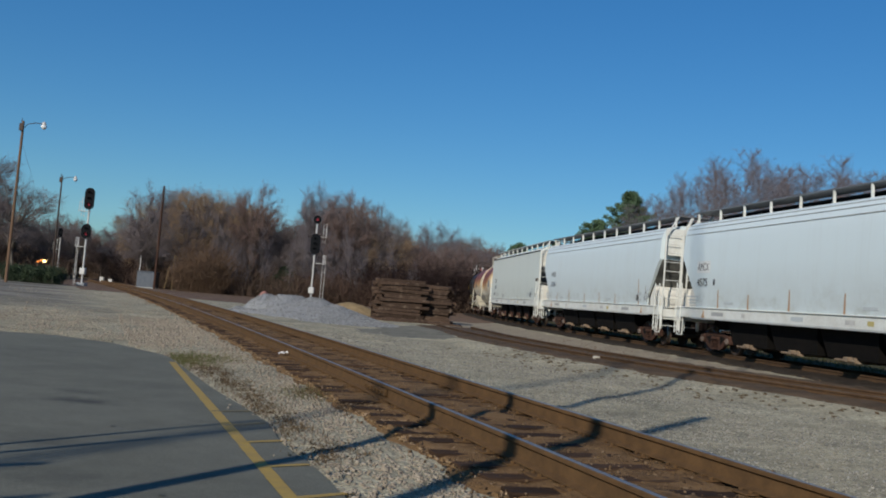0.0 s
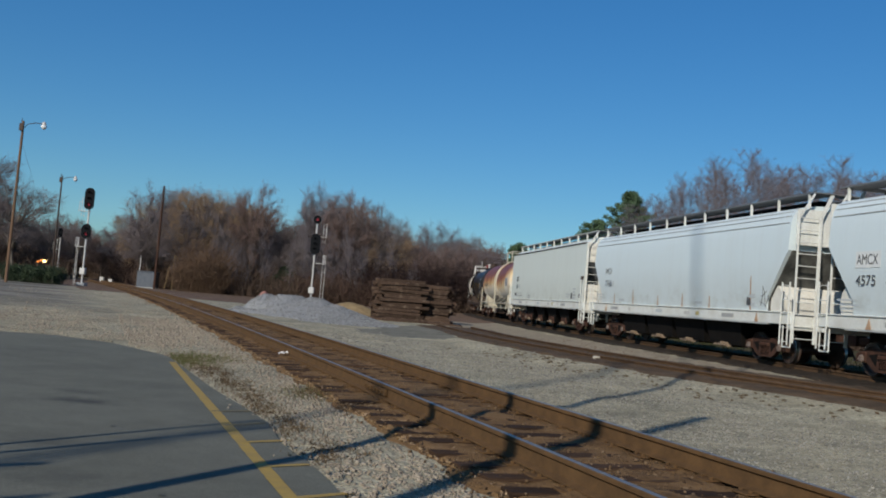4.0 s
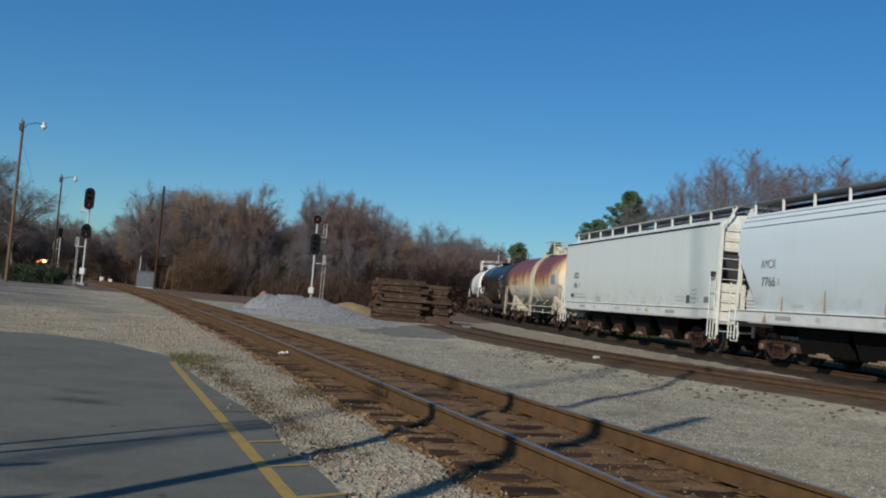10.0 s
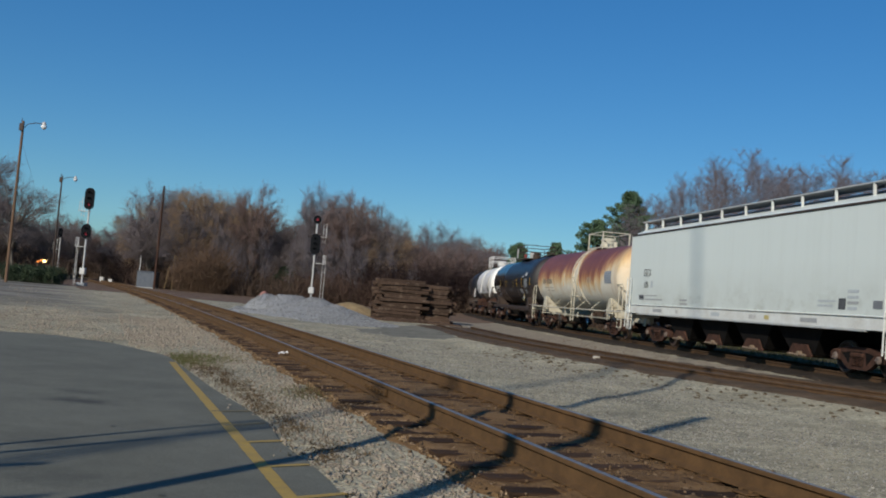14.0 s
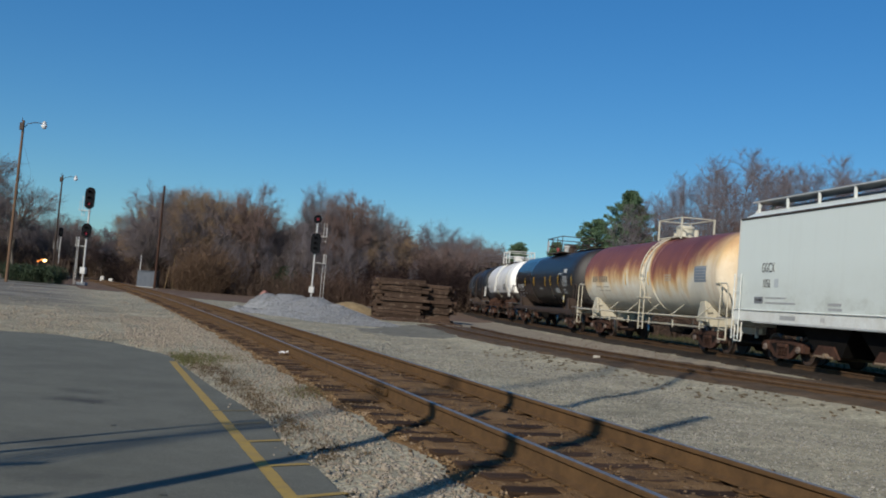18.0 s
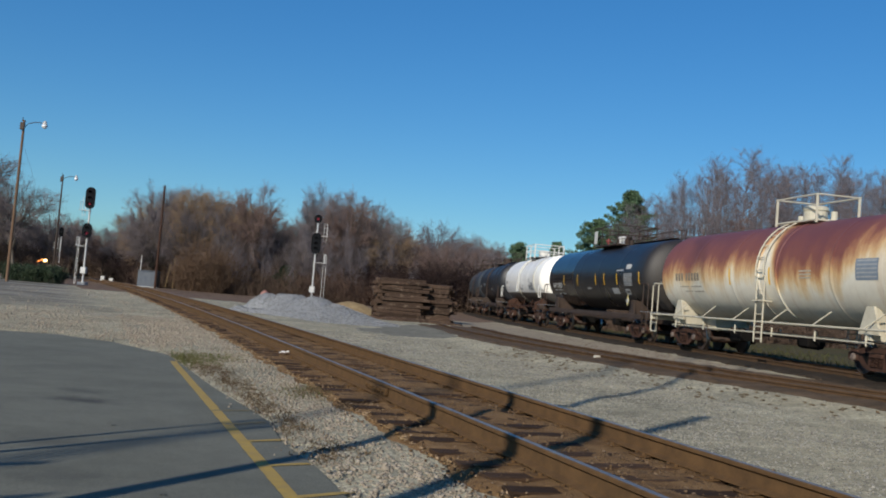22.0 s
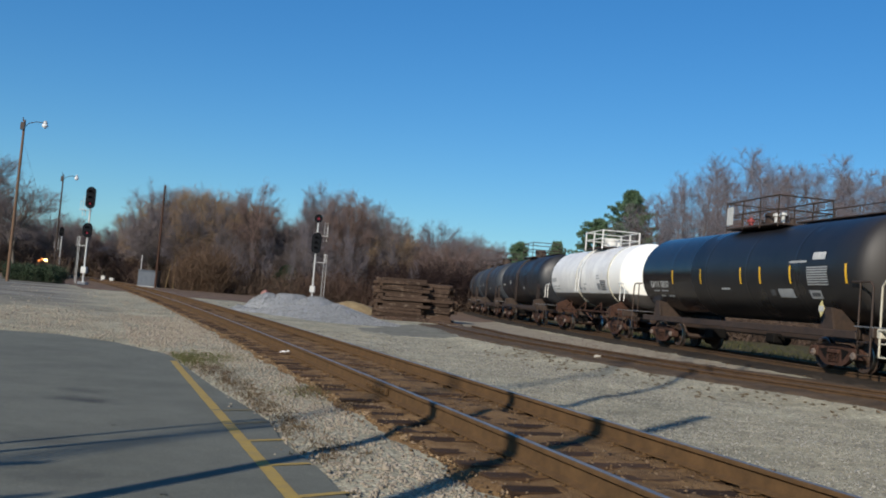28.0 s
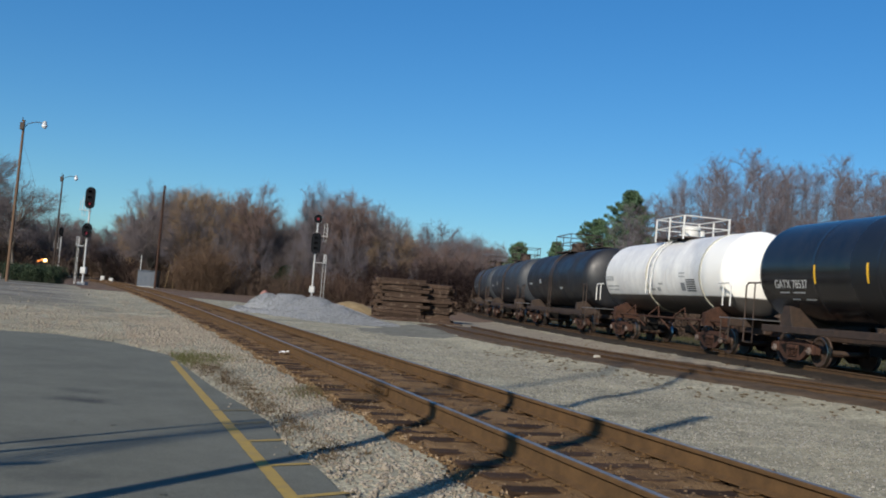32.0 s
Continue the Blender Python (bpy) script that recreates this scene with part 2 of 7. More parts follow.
M_YELLOW = plain("faded yellow paint", (0.4, 0.265, 0.045), (0.28, 0.195, 0.06), 0.8, 0, 9, 0.3)
M_YELLOWFADED = plain("almost worn off yellow paint", (0.2, 0.165, 0.08), (0.15, 0.143, 0.11), 0.85, 0, 12, 0.3)
M_TIE = make_wood("creosoted tie wood", (0.022, 0.013, 0.008), (0.085, 0.048, 0.026))
M_TIE_OLD = make_wood("weathered tie wood", (0.022, 0.014, 0.011), (0.112, 0.073, 0.051), worn=True)
M_RAIL = plain("rusty rail steel", (0.128, 0.073, 0.032), (0.078, 0.046, 0.022), 0.85, 0.0, 6, 0.3)
M_RAILOLD = plain("dark pitted rail steel", (0.06, 0.037, 0.022), (0.1, 0.058, 0.03), 0.9, 0.0, 6, 0.3)
M_DIRTBROWN = plain("dark brown track dirt", (0.0522, 0.0365, 0.0226), (0.117, 0.08, 0.0505), 0.95, 0, 2.2, 0.6, 0.03)
M_DIRTTAN = plain("tan grey yard dirt", (0.195, 0.162, 0.118), (0.325, 0.28, 0.21), 0.95, 0, 1.6, 0.6, 0.03)
M_HEAD = plain("polished rail head", (0.24, 0.23, 0.22), (0.16, 0.147, 0.135), 0.42, 0.5, 5, 0.05)
M_HEADRUST = plain("dull rail head", (0.13, 0.085, 0.055), (0.09, 0.06, 0.04), 0.6, 0.3, 5, 0.1)
M_HOPPER = make_hopper_paint("light grey car paint", (0.575, 0.66, 0.685), (0.42, 0.44, 0.42))
M_HOPPER2 = make_hopper_paint("pale grey green car paint", (0.61, 0.665, 0.63), (0.42, 0.44, 0.395))
M_PATCH = plain("fresh white touch-up paint", (0.72, 0.74, 0.73), (0.64, 0.67, 0.66), 0.5, 0, 6)
M_CREAM = plain("cream car paint", (0.56, 0.525, 0.42), (0.45, 0.41, 0.31), 0.55, 0, 3)
M_SILL = plain("dirty white sill paint", (0.7, 0.73, 0.7), (0.58, 0.58, 0.53), 0.5, 0, 2)
# near-black: shade below the cars and in recesses, put into the colour
M_SHADEBLACK = plain("near-black shade of undersides and recesses", (0.0035, 0.0032, 0.003), (0.009, 0.0075, 0.0065), 0.85, 0, 3)
M_TRUCK = plain("rusty cast steel", (0.084, 0.0416, 0.0288), (0.036, 0.0208, 0.0152), 0.85, 0, 5, 0.4)
M_WHEEL = plain("dark wheel steel", (0.05, 0.035, 0.028), (0.09, 0.055, 0.038), 0.6, 0.2, 6)
M_TREAD = plain("bright wheel tread", (0.5, 0.48, 0.45), (0.35, 0.33, 0.3), 0.3, 1.0, 6, 0.05)
M_BEARING = plain("grey bearing cap", (0.24, 0.2, 0.17), (0.14, 0.1, 0.08), 0.6, 0.2, 9)
M_SLOPE = plain("mottled dark grey slope sheet", (0.03, 0.03, 0.028), (0.2, 0.2, 0.18), 0.85, 0, 1.1, 0.2)
M_GATE = plain("dusty tan outlet steel", (0.26, 0.2, 0.14), (0.14, 0.1, 0.07), 0.85, 0, 5, 0.3)
M_ENDCREAM = plain("pale cream end paint", (0.72, 0.715, 0.655), (0.61, 0.59, 0.52), 0.55, 0, 3)
M_GRATEDARK = plain("dull grey grating", (0.13, 0.13, 0.135), (0.2, 0.2, 0.2), 0.7, 0.2, 6)
M_GRATE = plain("galvanised grating", (0.3, 0.3, 0.31), (0.2, 0.2, 0.2), 0.5, 0.6, 6)
M_RUSTTANK = make_rust_tank()
M_BLACK = make_black_tank(rough=0.3, courses=True)
M_BLACK2 = make_black_tank("dusty black tank paint", (0.008, 0.009, 0.012), (0.015, 0.016, 0.019), 0.42)
M_WHITE = make_white_tank()
M_WHITEPAINT = plain("white metal paint", (0.75, 0.75, 0.73), (0.6, 0.58, 0.52), 0.5, 0, 5)
M_DARKMETAL = plain("dark brown metal", (0.028, 0.019, 0.014), (0.06, 0.036, 0.024), 0.7, 0.1, 5)
M_BLACKPAINT = plain("flat black paint", (0.004, 0.005, 0.007), (0.008, 0.009, 0.011), 0.85, 0, 6)
M_STRIPE = plain("amber reflective strip", (0.85, 0.5, 0.03), (0.75, 0.42, 0.03), 0.35, 0, 12, 0.02)
M_INK = plain("dark grey stencil paint", (0.06, 0.065, 0.07), (0.1, 0.1, 0.1), 0.6, 0, 8)
M_INKPALE = plain("faint grey stencil paint", (0.3, 0.31, 0.31), (0.38, 0.39, 0.38), 0.6, 0, 8)
M_INKMID = plain("worn grey stencil paint", (0.14, 0.15, 0.16), (0.22, 0.23, 0.24), 0.6, 0, 8)
M_INKFAINT = plain("almost faded stencil paint", (0.42, 0.46, 0.47), (0.48, 0.52, 0.53), 0.6, 0, 8)
M_INKTAN = plain("faded tan stencil paint", (0.4, 0.35, 0.27), (0.48, 0.42, 0.33), 0.6, 0, 8)
M_PANELBLUE = plain("blue grey data plate", (0.16, 0.2, 0.25), (0.22, 0.26, 0.31), 0.6, 0, 8)
M_GREYTANK = make_black_tank("dusty blue grey tank paint", (0.021, 0.026, 0.033), (0.033, 0.038, 0.045), 0.5)
M_INKWHITE = plain("white stencil paint", (0.55, 0.55, 0.53), (0.4, 0.4, 0.38), 0.6, 0, 8)
M_INKBROWN = plain("faded brown stencil paint", (0.2, 0.16, 0.12), (0.3, 0.25, 0.18), 0.7, 0, 8)
M_WEED = plain("dead brown weeds", (0.075, 0.052, 0.032), (0.15, 0.11, 0.065), 0.95, 0, 5, 0.2)
M_RUSTRUN = plain("orange rust run", (0.36, 0.2, 0.11), (0.44, 0.3, 0.19), 0.8, 0, 8)
M_ALU = plain("silver painted steel", (0.62, 0.62, 0.6), (0.45, 0.44, 0.42), 0.45, 0.3, 6)
M_BOX = plain("grey steel hut", (0.085, 0.1, 0.125), (0.12, 0.135, 0.155), 0.5, 0.2, 3)
M_POLE = make_wood("weathered pole wood", (0.09, 0.055, 0.034), (0.19, 0.122, 0.08), (30, 30, 1.2), False)
M_BARK = plain("grey brown bark", (0.0633, 0.0506, 0.0414), (0.121, 0.0989, 0.0805), 0.95, 0, 6, 0.5)
M_BARKMID = plain("dull brown bark", (0.084, 0.0694, 0.0627), (0.14, 0.118, 0.108), 0.95, 0, 6, 0.4)
M_BARKPALE = plain("pale grey bark", (0.1, 0.086, 0.07), (0.16, 0.138, 0.114), 0.95, 0, 6, 0.4)
M_VERGE = plain("rough olive brown grass", (0.043, 0.05, 0.017), (0.09, 0.064, 0.035), 0.95, 0, 0.8, 0.6, 0.05)
M_STAIN = plain("oil darkened asphalt", (0.09, 0.09, 0.078), (0.115, 0.115, 0.098), 0.85, 0, 14, 0.2)
M_TWIG = plain("winter twigs", (0.112, 0.094, 0.094), (0.2, 0.168, 0.164), 0.95, 0, 2, 0.1)
M_TWIGRED = plain("red brown winter twigs", (0.13, 0.09, 0.078), (0.22, 0.155, 0.134), 0.95, 0, 2, 0.1)
M_TWIGGREY = plain("grey winter twigs", (0.122, 0.108, 0.118), (0.195, 0.175, 0.188), 0.95, 0, 2, 0.1)
M_TWIGGOLD = plain("golden brown winter twigs", (0.19, 0.128, 0.082), (0.3, 0.215, 0.142), 0.95, 0, 2, 0.1)
M_BRUSHGOLD = plain("golden brown brush", (0.095, 0.06, 0.039), (0.16, 0.106, 0.07), 0.95, 0, 1.5, 0.1)
M_BRUSH = plain("dry brown brush", (0.0624, 0.0432, 0.0324), (0.13, 0.09, 0.066), 0.95, 0, 1.5, 0.1)
# this brush has the deep shade inside the wood in its base colour
M_BRUSHSHADE = plain("purple brown brush, deep shade in the colour", (0.018, 0.012, 0.012), (0.04, 0.026, 0.024), 0.95, 0, 1.5, 0.1)
M_BRUSHRED = plain("red brown brush", (0.07, 0.044, 0.034), (0.125, 0.082, 0.064), 0.95, 0, 1.5, 0.1)
M_SEED = plain("red brown seed heads", (0.1, 0.05, 0.035), (0.17, 0.09, 0.06), 0.9, 0, 3, 0.1)
M_LITTER = plain("dark brown leaf litter", (0.085, 0.058, 0.04), (0.2, 0.135, 0.095), 0.95, 0, 1.1, 0.6, 0.04)
M_NEEDLE = plain("pine needles", (0.05, 0.097, 0.052), (0.1, 0.165, 0.08), 0.8, 0, 1.5, 0.1)
M_DEADLEAF = plain("dead oak leaves", (0.13, 0.06, 0.03), (0.22, 0.11, 0.055), 0.9, 0, 3, 0.1)
M_DRYGRASS = plain("dull green and brown bank grass", (0.037, 0.056, 0.016), (0.09, 0.073, 0.037), 0.95, 0, 0.9, 0.1)
M_HEDGE = plain("evergreen hedge leaves", (0.013, 0.027, 0.01), (0.032, 0.055, 0.02), 0.8, 0, 3, 0.1)
M_STRAW = plain("pale dry straw", (0.19, 0.13, 0.065), (0.32, 0.24, 0.13), 0.95, 0, 3, 0.4)
M_DIRTPALE = plain("weathered pale concrete", (0.42, 0.39, 0.33), (0.33, 0.3, 0.25), 0.9, 0, 8, 0.3)
M_DIRT = plain("grey packed dirt", (0.125, 0.12, 0.096), (0.205, 0.195, 0.155), 0.95, 0, 1.5, 0.5, 0.02)
M_GRASS = plain("dull winter grass", (0.07, 0.085, 0.025), (0.15, 0.14, 0.06), 0.95, 0, 5, 0.2)
# dark base colour stands for the train's shade on its track bed
M_TRAINSHADE = plain("track dirt darkened with the train's shade", (0.02, 0.016, 0.012), (0.05, 0.038, 0.027), 0.95, 0, 3.0, 0.5, 0.02)
M_POLEDARK = make_wood("dark creosoted pole wood", (0.035, 0.018, 0.013), (0.075, 0.042, 0.03), (30, 30, 1.2), False)
M_REDCAP = plain("faded red paint", (0.32, 0.05, 0.045), (0.24, 0.05, 0.045), 0.6, 0, 9)
M_CLAY = plain("pinkish red clay", (0.26, 0.12, 0.1), (0.36, 0.19, 0.16), 0.95, 0, 3, 0.4)
M_PLACARD = plain("pale yellow placard", (0.62, 0.52, 0.2), (0.55, 0.48, 0.24), 0.5, 0, 9)
M_SILLMARK = plain("dull yellow sill patch", (0.5, 0.42, 0.16), (0.42, 0.36, 0.16), 0.6, 0, 9)
M_BED = plain("rust stained track dirt", (0.11, 0.062, 0.027), (0.235, 0.143, 0.066), 0.95, 0, 3.0, 0.9, 0.03)
M_PAPER = plain("white paper litter", (0.75, 0.74, 0.72), (0.62, 0.6, 0.57), 0.8, 0, 20, 0.1)


def glow(name, color, power):
    k = Nodes(name, 0.3)
    k.p.inputs["Emission Color"].default_value = (*color, 1)
    k.p.inputs["Emission Strength"].default_value = power
    return k.done(color)


M_RED = glow("red signal lens", (0.3, 0.02, 0.04), 0.1)
M_LAMPAMBER = glow("dim amber lamp", (1.0, 0.3, 0.05), 0.55)
M_LAMPLIT = glow("warm lit lamp", (1.0, 0.66, 0.25), 5.0)
kg = Nodes("clear lamp globe", 0.12)
M_GLOBE = kg.done((0.75, 0.77, 0.78), kg.noise(8), 0.05)


# ---- mesh writing ----
class Mesh:
    def __init__(self):
        self.v, self.f = [], []

    def add(self, v, f):
        o = len(self.v)
        self.v += [tuple(p) for p in v]
        self.f += [tuple(i + o for i in q) for q in f]
        return self

    def box(self, x0, x1, y0, y1, z0, z1, c=0.0, m=None):
        """A box with chamfered edges."""
        c = min(c, (x1 - x0) / 2.01, (y1 - y0) / 2.01, (z1 - z0) / 2.01)
        if c <= 0:
            v = [(x, y, z) for x in (x0, x1) for y in (y0, y1) for z in (z0, z1)]
            f = [(0, 1, 3, 2), (4, 6, 7, 5), (0, 4, 5, 1), (2, 3, 7, 6), (0, 2, 6, 4), (1, 5, 7, 3)]
        else:
            v, idx = [], {}
            for i, x in enumerate((x0, x1)):
                for j, y in enumerate((y0, y1)):
                    for k, z in enumerate((z0, z1)):
                        s = (1 - 2 * i, 1 - 2 * j, 1 - 2 * k)
                        for a in range(3):
                            p = [x, y, z]
                            for b in range(3):
                                if b != a:
                                    p[b] += s[b] * c
                            idx[i, j, k, a] = len(v)
                            v.append(p)
            f = []
            for a, (b, d) in enumerate(((1, 2), (2, 0), (0, 1))):
                for e in (0, 1):
                    q = []
                    for u, w in ((0, 0), (1, 0), (1, 1), (0, 1)):
                        key = [0, 0, 0]
                        key[a], key[b], key[d] = e, u, w
                        q.append(idx[(*key, a)])
                    f.append(tuple(q if e else q[::-1]))
                for u in (0, 1):
                    for w in (0, 1):
                        k0, k1 = [0, 0, 0], [0, 0, 0]
                        k0[a], k1[a] = 0, 1
                        k0[b] = k1[b] = u
                        k0[d] = k1[d] = w
                        q = [idx[(*k0, b)], idx[(*k1, b)], idx[(*k1, d)], idx[(*k0, d)]]
                        f.append(tuple(q if u == w else q[::-1]))
            for i in (0, 1):
                for j in (0, 1):
                    for k in (0, 1):
                        q = [idx[i, j, k, 0], idx[i, j, k, 1], idx[i, j, k, 2]]
                        f.append(tuple(q if (i + j + k) % 2 else q[::-1]))
        if m is not None:
            v = [m @ Vector(p) for p in v]
        return self.add(v, f)

    def cyl(self, p, q, r, r2=None, n=8, caps=True):
        """A round bar from p to q."""
        p, q = Vector(p), Vector(q)
        r2 = r if r2 is None else r2
        d = (q - p).normalized()
        a = d.orthogonal().normalized()
        b = d.cross(a)
        v = []
        for c, rr in ((p, r), (q, r2)):
            v += [c + (a * math.cos(t) + b * math.sin(t)) * rr for t in (2 * math.pi * i / n for i in range(n))]
        f = [(i, (i + 1) % n, n + (i + 1) % n, n + i) for i in range(n)]
        if caps:
            f += [tuple(range(n - 1, -1, -1)), tuple(range(n, 2 * n))]
        return self.add(v, f)

    def pipe(self, pts, r, n=6):
        for a, b in zip(pts, pts[1:]):
            self.cyl(a, b, r, n=n)
        return self

    def lathe(self, prof, n=40, axis="x", origin=(0, 0, 0), span=(0.0, 1.0)):
        """A turned body: prof of (along, radius); span is the part of the turn that is built."""
        ox, oy, oz = origin
        full = span[1] - span[0] > 0.999
        m = n if full else n + 1
        v = []
        for a, r in prof:
            for i in range(m):
                t = 2 * math.pi * (span[0] + (span[1] - span[0]) * i / n)
                c, s = r * math.cos(t), r * math.sin(t)
                v.append({"x": (ox + a, oy + s, oz + c), "y": (ox + s, oy + a, oz + c), "z": (ox + c, oy + s, oz + a)}[axis])
        f = []
        for j in range(len(prof) - 1):
            for i in range(n):
                k = (i + 1) % m if full else i + 1
                f.append((j * m + i, j * m + k, (j + 1) * m + k, (j + 1) * m + i))
        return self.add(v, f)

    def prism(self, poly, x0, x1, axis="x"):
        """A flat outline drawn out along an axis; poly holds the other two coordinates."""
        n = len(poly)
        v = []
        for x in (x0, x1):
            for a, b in poly:
                v.append({"x": (x, a, b), "y": (a, x, b), "z": (a, b, x)}[axis])
        f = [(i, (i + 1) % n, n + (i + 1) % n, n + i) for i in range(n)]
        f += [tuple(range(n - 1, -1, -1)), tuple(range(n, 2 * n))]
        return self.add(v, f)

    def grid(self, rows):
        w = len(rows[0])
        v = [p for r in rows for p in r]
        f = [(j * w + i, j * w + i + 1, (j + 1) * w + i + 1, (j + 1) * w + i) for j in range(len(rows) - 1) for i in range(w - 1)]
        return self.add(v, f)

    def data(self, name, material, smooth=False):
        d = bpy.data.meshes.new(name)
        d.from_pydata([tuple(p) for p in self.v], [], self.f)
        d.materials.append(material)
        b = bmesh.new()
        b.from_mesh(d)
        bmesh.ops.recalc_face_normals(b, faces=b.faces)
        b.to_mesh(d)
        b.free()
        if smooth:
            d.polygons.foreach_set("use_smooth", [True] * len(d.polygons))
            d.set_sharp_from_angle(angle=radians(35))
        return d


def part(name, mesh, material, parent, label="", smooth=False, at=None):
    """Links a mesh as one object, under a thing or a part, or alone."""
    d = mesh.data(name, material, smooth) if isinstance(mesh, Mesh) else mesh
    ob = new(name, d)
    if parent is not None:
        ob.parent = parent
    if at is not None:
        ob.matrix_basis = at
    if label:
        tagged(ob, label)
    return ob


def thing(name, label, category, at=None, group="", kind=""):
    ob = new(name)
    if at is not None:
        ob.matrix_basis = at
    return tagged(ob, label, category, group, kind)


def alone(name, mesh, material, label, category, at=None, group="", kind="", smooth=False):
    return tagged(part(name, mesh, material, None, "", smooth, at), label, category, group, kind)


def raw(name, verts, faces, material):
    """A large mesh from arrays of vertices and triangles."""
    d = bpy.data.meshes.new(name)
    verts, faces = np.asarray(verts, dtype=np.float32), np.asarray(faces, dtype=np.int32)
    d.vertices.add(len(verts))
    d.vertices.foreach_set("co", verts.ravel())
    d.loops.add(faces.size)
    d.loops.foreach_set("vertex_index", faces.ravel())
    d.polygons.add(len(faces))
    w = faces.shape[1]
    d.polygons.foreach_set("loop_start", np.arange(0, faces.size, w, dtype=np.int32))
    d.polygons.foreach_set("loop_total", np.full(len(faces), w, dtype=np.int32))
    d.update(calc_edges=True)
    d.materials.append(material)
    return d


# ---- the three tracks ----
def arc_a(s):
    """Main track: point and heading, s metres along from beside the camera."""
    x, y, h = 2.11 + math.sin(radians(19.2)) * 6, 6.0 - math.cos(radians(19.2)) * 6, 19.2
    if s <= 8:
        return x - math.sin(radians(h)) * s, y + math.cos(radians(h)) * s, h
    x, y = x - math.sin(radians(h)) * 8, y + math.cos(radians(h)) * 8
    rate = radians(0.052)
    h0, u = radians(h), s - 8
    h1 = h0 + rate * u
    x += (math.cos(h1) - math.cos(h0)) / rate
    y += (math.sin(h1) - math.sin(h0)) / rate
    return x, y, math.degrees(h1)


PHI_C, LAT_C, KAP_C, BEND_C = 0.1684, 13.886 + 1.52, 0.0029, 35.1


def arc_c(s):
    """Train track: straight, then bending to the right far off."""
    u = max(0.0, s - BEND_C)
    a = KAP_C * u
    along, lat = math.sin(a) / KAP_C - u, (1 - math.cos(a)) / KAP_C
    x = -math.sin(PHI_C) * (s + along) + math.cos(PHI_C) * (LAT_C + lat)
    y = math.cos(PHI_C) * (s + along) + math.sin(PHI_C) * (LAT_C + lat)
    return x, y, math.degrees(PHI_C - a)


B_POINTS = [(13.2, 8.2), (8.95, 16.3), (6.3, 21.0), (4.6, 25.2), (3.1, 29.8), (1.75, 35.5), (0.6, 43.0)]


def arc_b(s):
    """Siding between the two, a smooth line through its points."""
    n = len(B_POINTS) - 1
    u = min(max(s / 37.5 * n, 0.0), n - 1e-6)
    i = int(u)
    f = u - i
    p = [Vector(B_POINTS[min(max(j, 0), n)]) for j in (i - 1, i, i + 1, i + 2)]
    q = 0.5 * (2 * p[1] + (p[2] - p[0]) * f + (2 * p[0] - 5 * p[1] + 4 * p[2] - p[3]) * f * f + (3 * p[1] - p[0] - 3 * p[2] + p[3]) * f ** 3)
    d = 0.5 * ((p[2] - p[0]) + 2 * (2 * p[0] - 5 * p[1] + 4 * p[2] - p[3]) * f + 3 * (3 * p[1] - p[0] - 3 * p[2] + p[3]) * f * f)
    return q.x, q.y, math.degrees(math.atan2(-d.x, d.y))


TOP_A, TOP_B, TOP_C = 0.30, 0.30, 0.37
SAMPLES = []
for arc, top, s0, s1 in ((arc_a, TOP_A, -20, 130), (arc_b, TOP_B, 0, 37), (arc_c, TOP_C, -20, 150)):
    SAMPLES.append((np.array([arc(s)[:2] for s in np.arange(s0, s1, 0.5)]), top))

LOT = [(-30.0, 17.0), (-14.0, 18.4), (-8.7, 18.9), (-7.7, 19.1), (-6.3, 18.3), (-4.74, 16.5), (-4.45, 15.95), (-3.5, 13.7),
       (-2.72, 11.86), (-2.1, 10.55), (-1.64, 9.53), (-1.26, 8.25), (-0.82, 7.22), (-0.57, 6.48), (0.2, 4.4), (1.4, 1.0), (3.2, -4.0),
       (6.0, -12.0), (-30.0, -12.0)]


def inside(x, y, poly=LOT):
    hit = False
    for (ax, ay), (bx, by) in zip(poly, poly[1:] + poly[:1]):
        if (ay > y) != (by > y) and x < (bx - ax) * (y - ay) / (by - ay) + ax:
            hit = not hit
    return hit


def rim(x, y):
    """Distance to the lot's edge."""
    best = 99.0
    for (ax, ay), (bx, by) in zip(LOT[1:14], LOT[2:15]):
        dx, dy = bx - ax, by - ay
        t = min(max(((x - ax) * dx + (y - ay) * dy) / (dx * dx + dy * dy), 0), 1)
        best = min(best, math.hypot(x - ax - t * dx, y - ay - t * dy))
    return best


def height(x, y):
    """The ground: low by the lot, raised with ballast round the tracks."""
    if inside(x, y):
        return -0.06
    z = 0.02 + 0.02 * noise.noise((x * 0.5, y * 0.5, 0))
    if -60 < x < 60 and -20 < y < 140:
        p = np.array((x, y))
        for i, (pts, top) in enumerate(SAMPLES):
            d = float(np.sqrt(((pts - p) ** 2).sum(1).min()))
            crown, wide = ((top - 0.25, 2.6), (top - 0.14, 3.2), (top - 0.2, 4.0))[i]
            side = min(max((wide - d) / (wide - 1.35), 0), 1)
            z = max(z, crown * side * side * (3 - 2 * side))
        z += 0.018 * noise.noise((x * 2.1, y * 2.1, 3)) + 0.02 * noise.noise((x * 0.7, y * 0.7, 7))
    e = rim(x, y)
    if e < 1.0:
        z = z * e + (0.004 + 0.012 * noise.noise((x * 4, y * 4, 1))) * (1 - e)
    return z


def steps(fine0, fine1, d, far):
    a = list(np.arange(fine0, fine1 + 1e-6, d))
    g, w = d, fine0
    while w > -far:
        g *= 1.22
        w -= g
        a.insert(0, w)
    g, w = d, fine1
    while w < far:
        g *= 1.22
        w += g
        a.append(w)
    return a


xs, ys = steps(-9, 14, 0.25, 3000), steps(3, 34, 0.25, 3000)
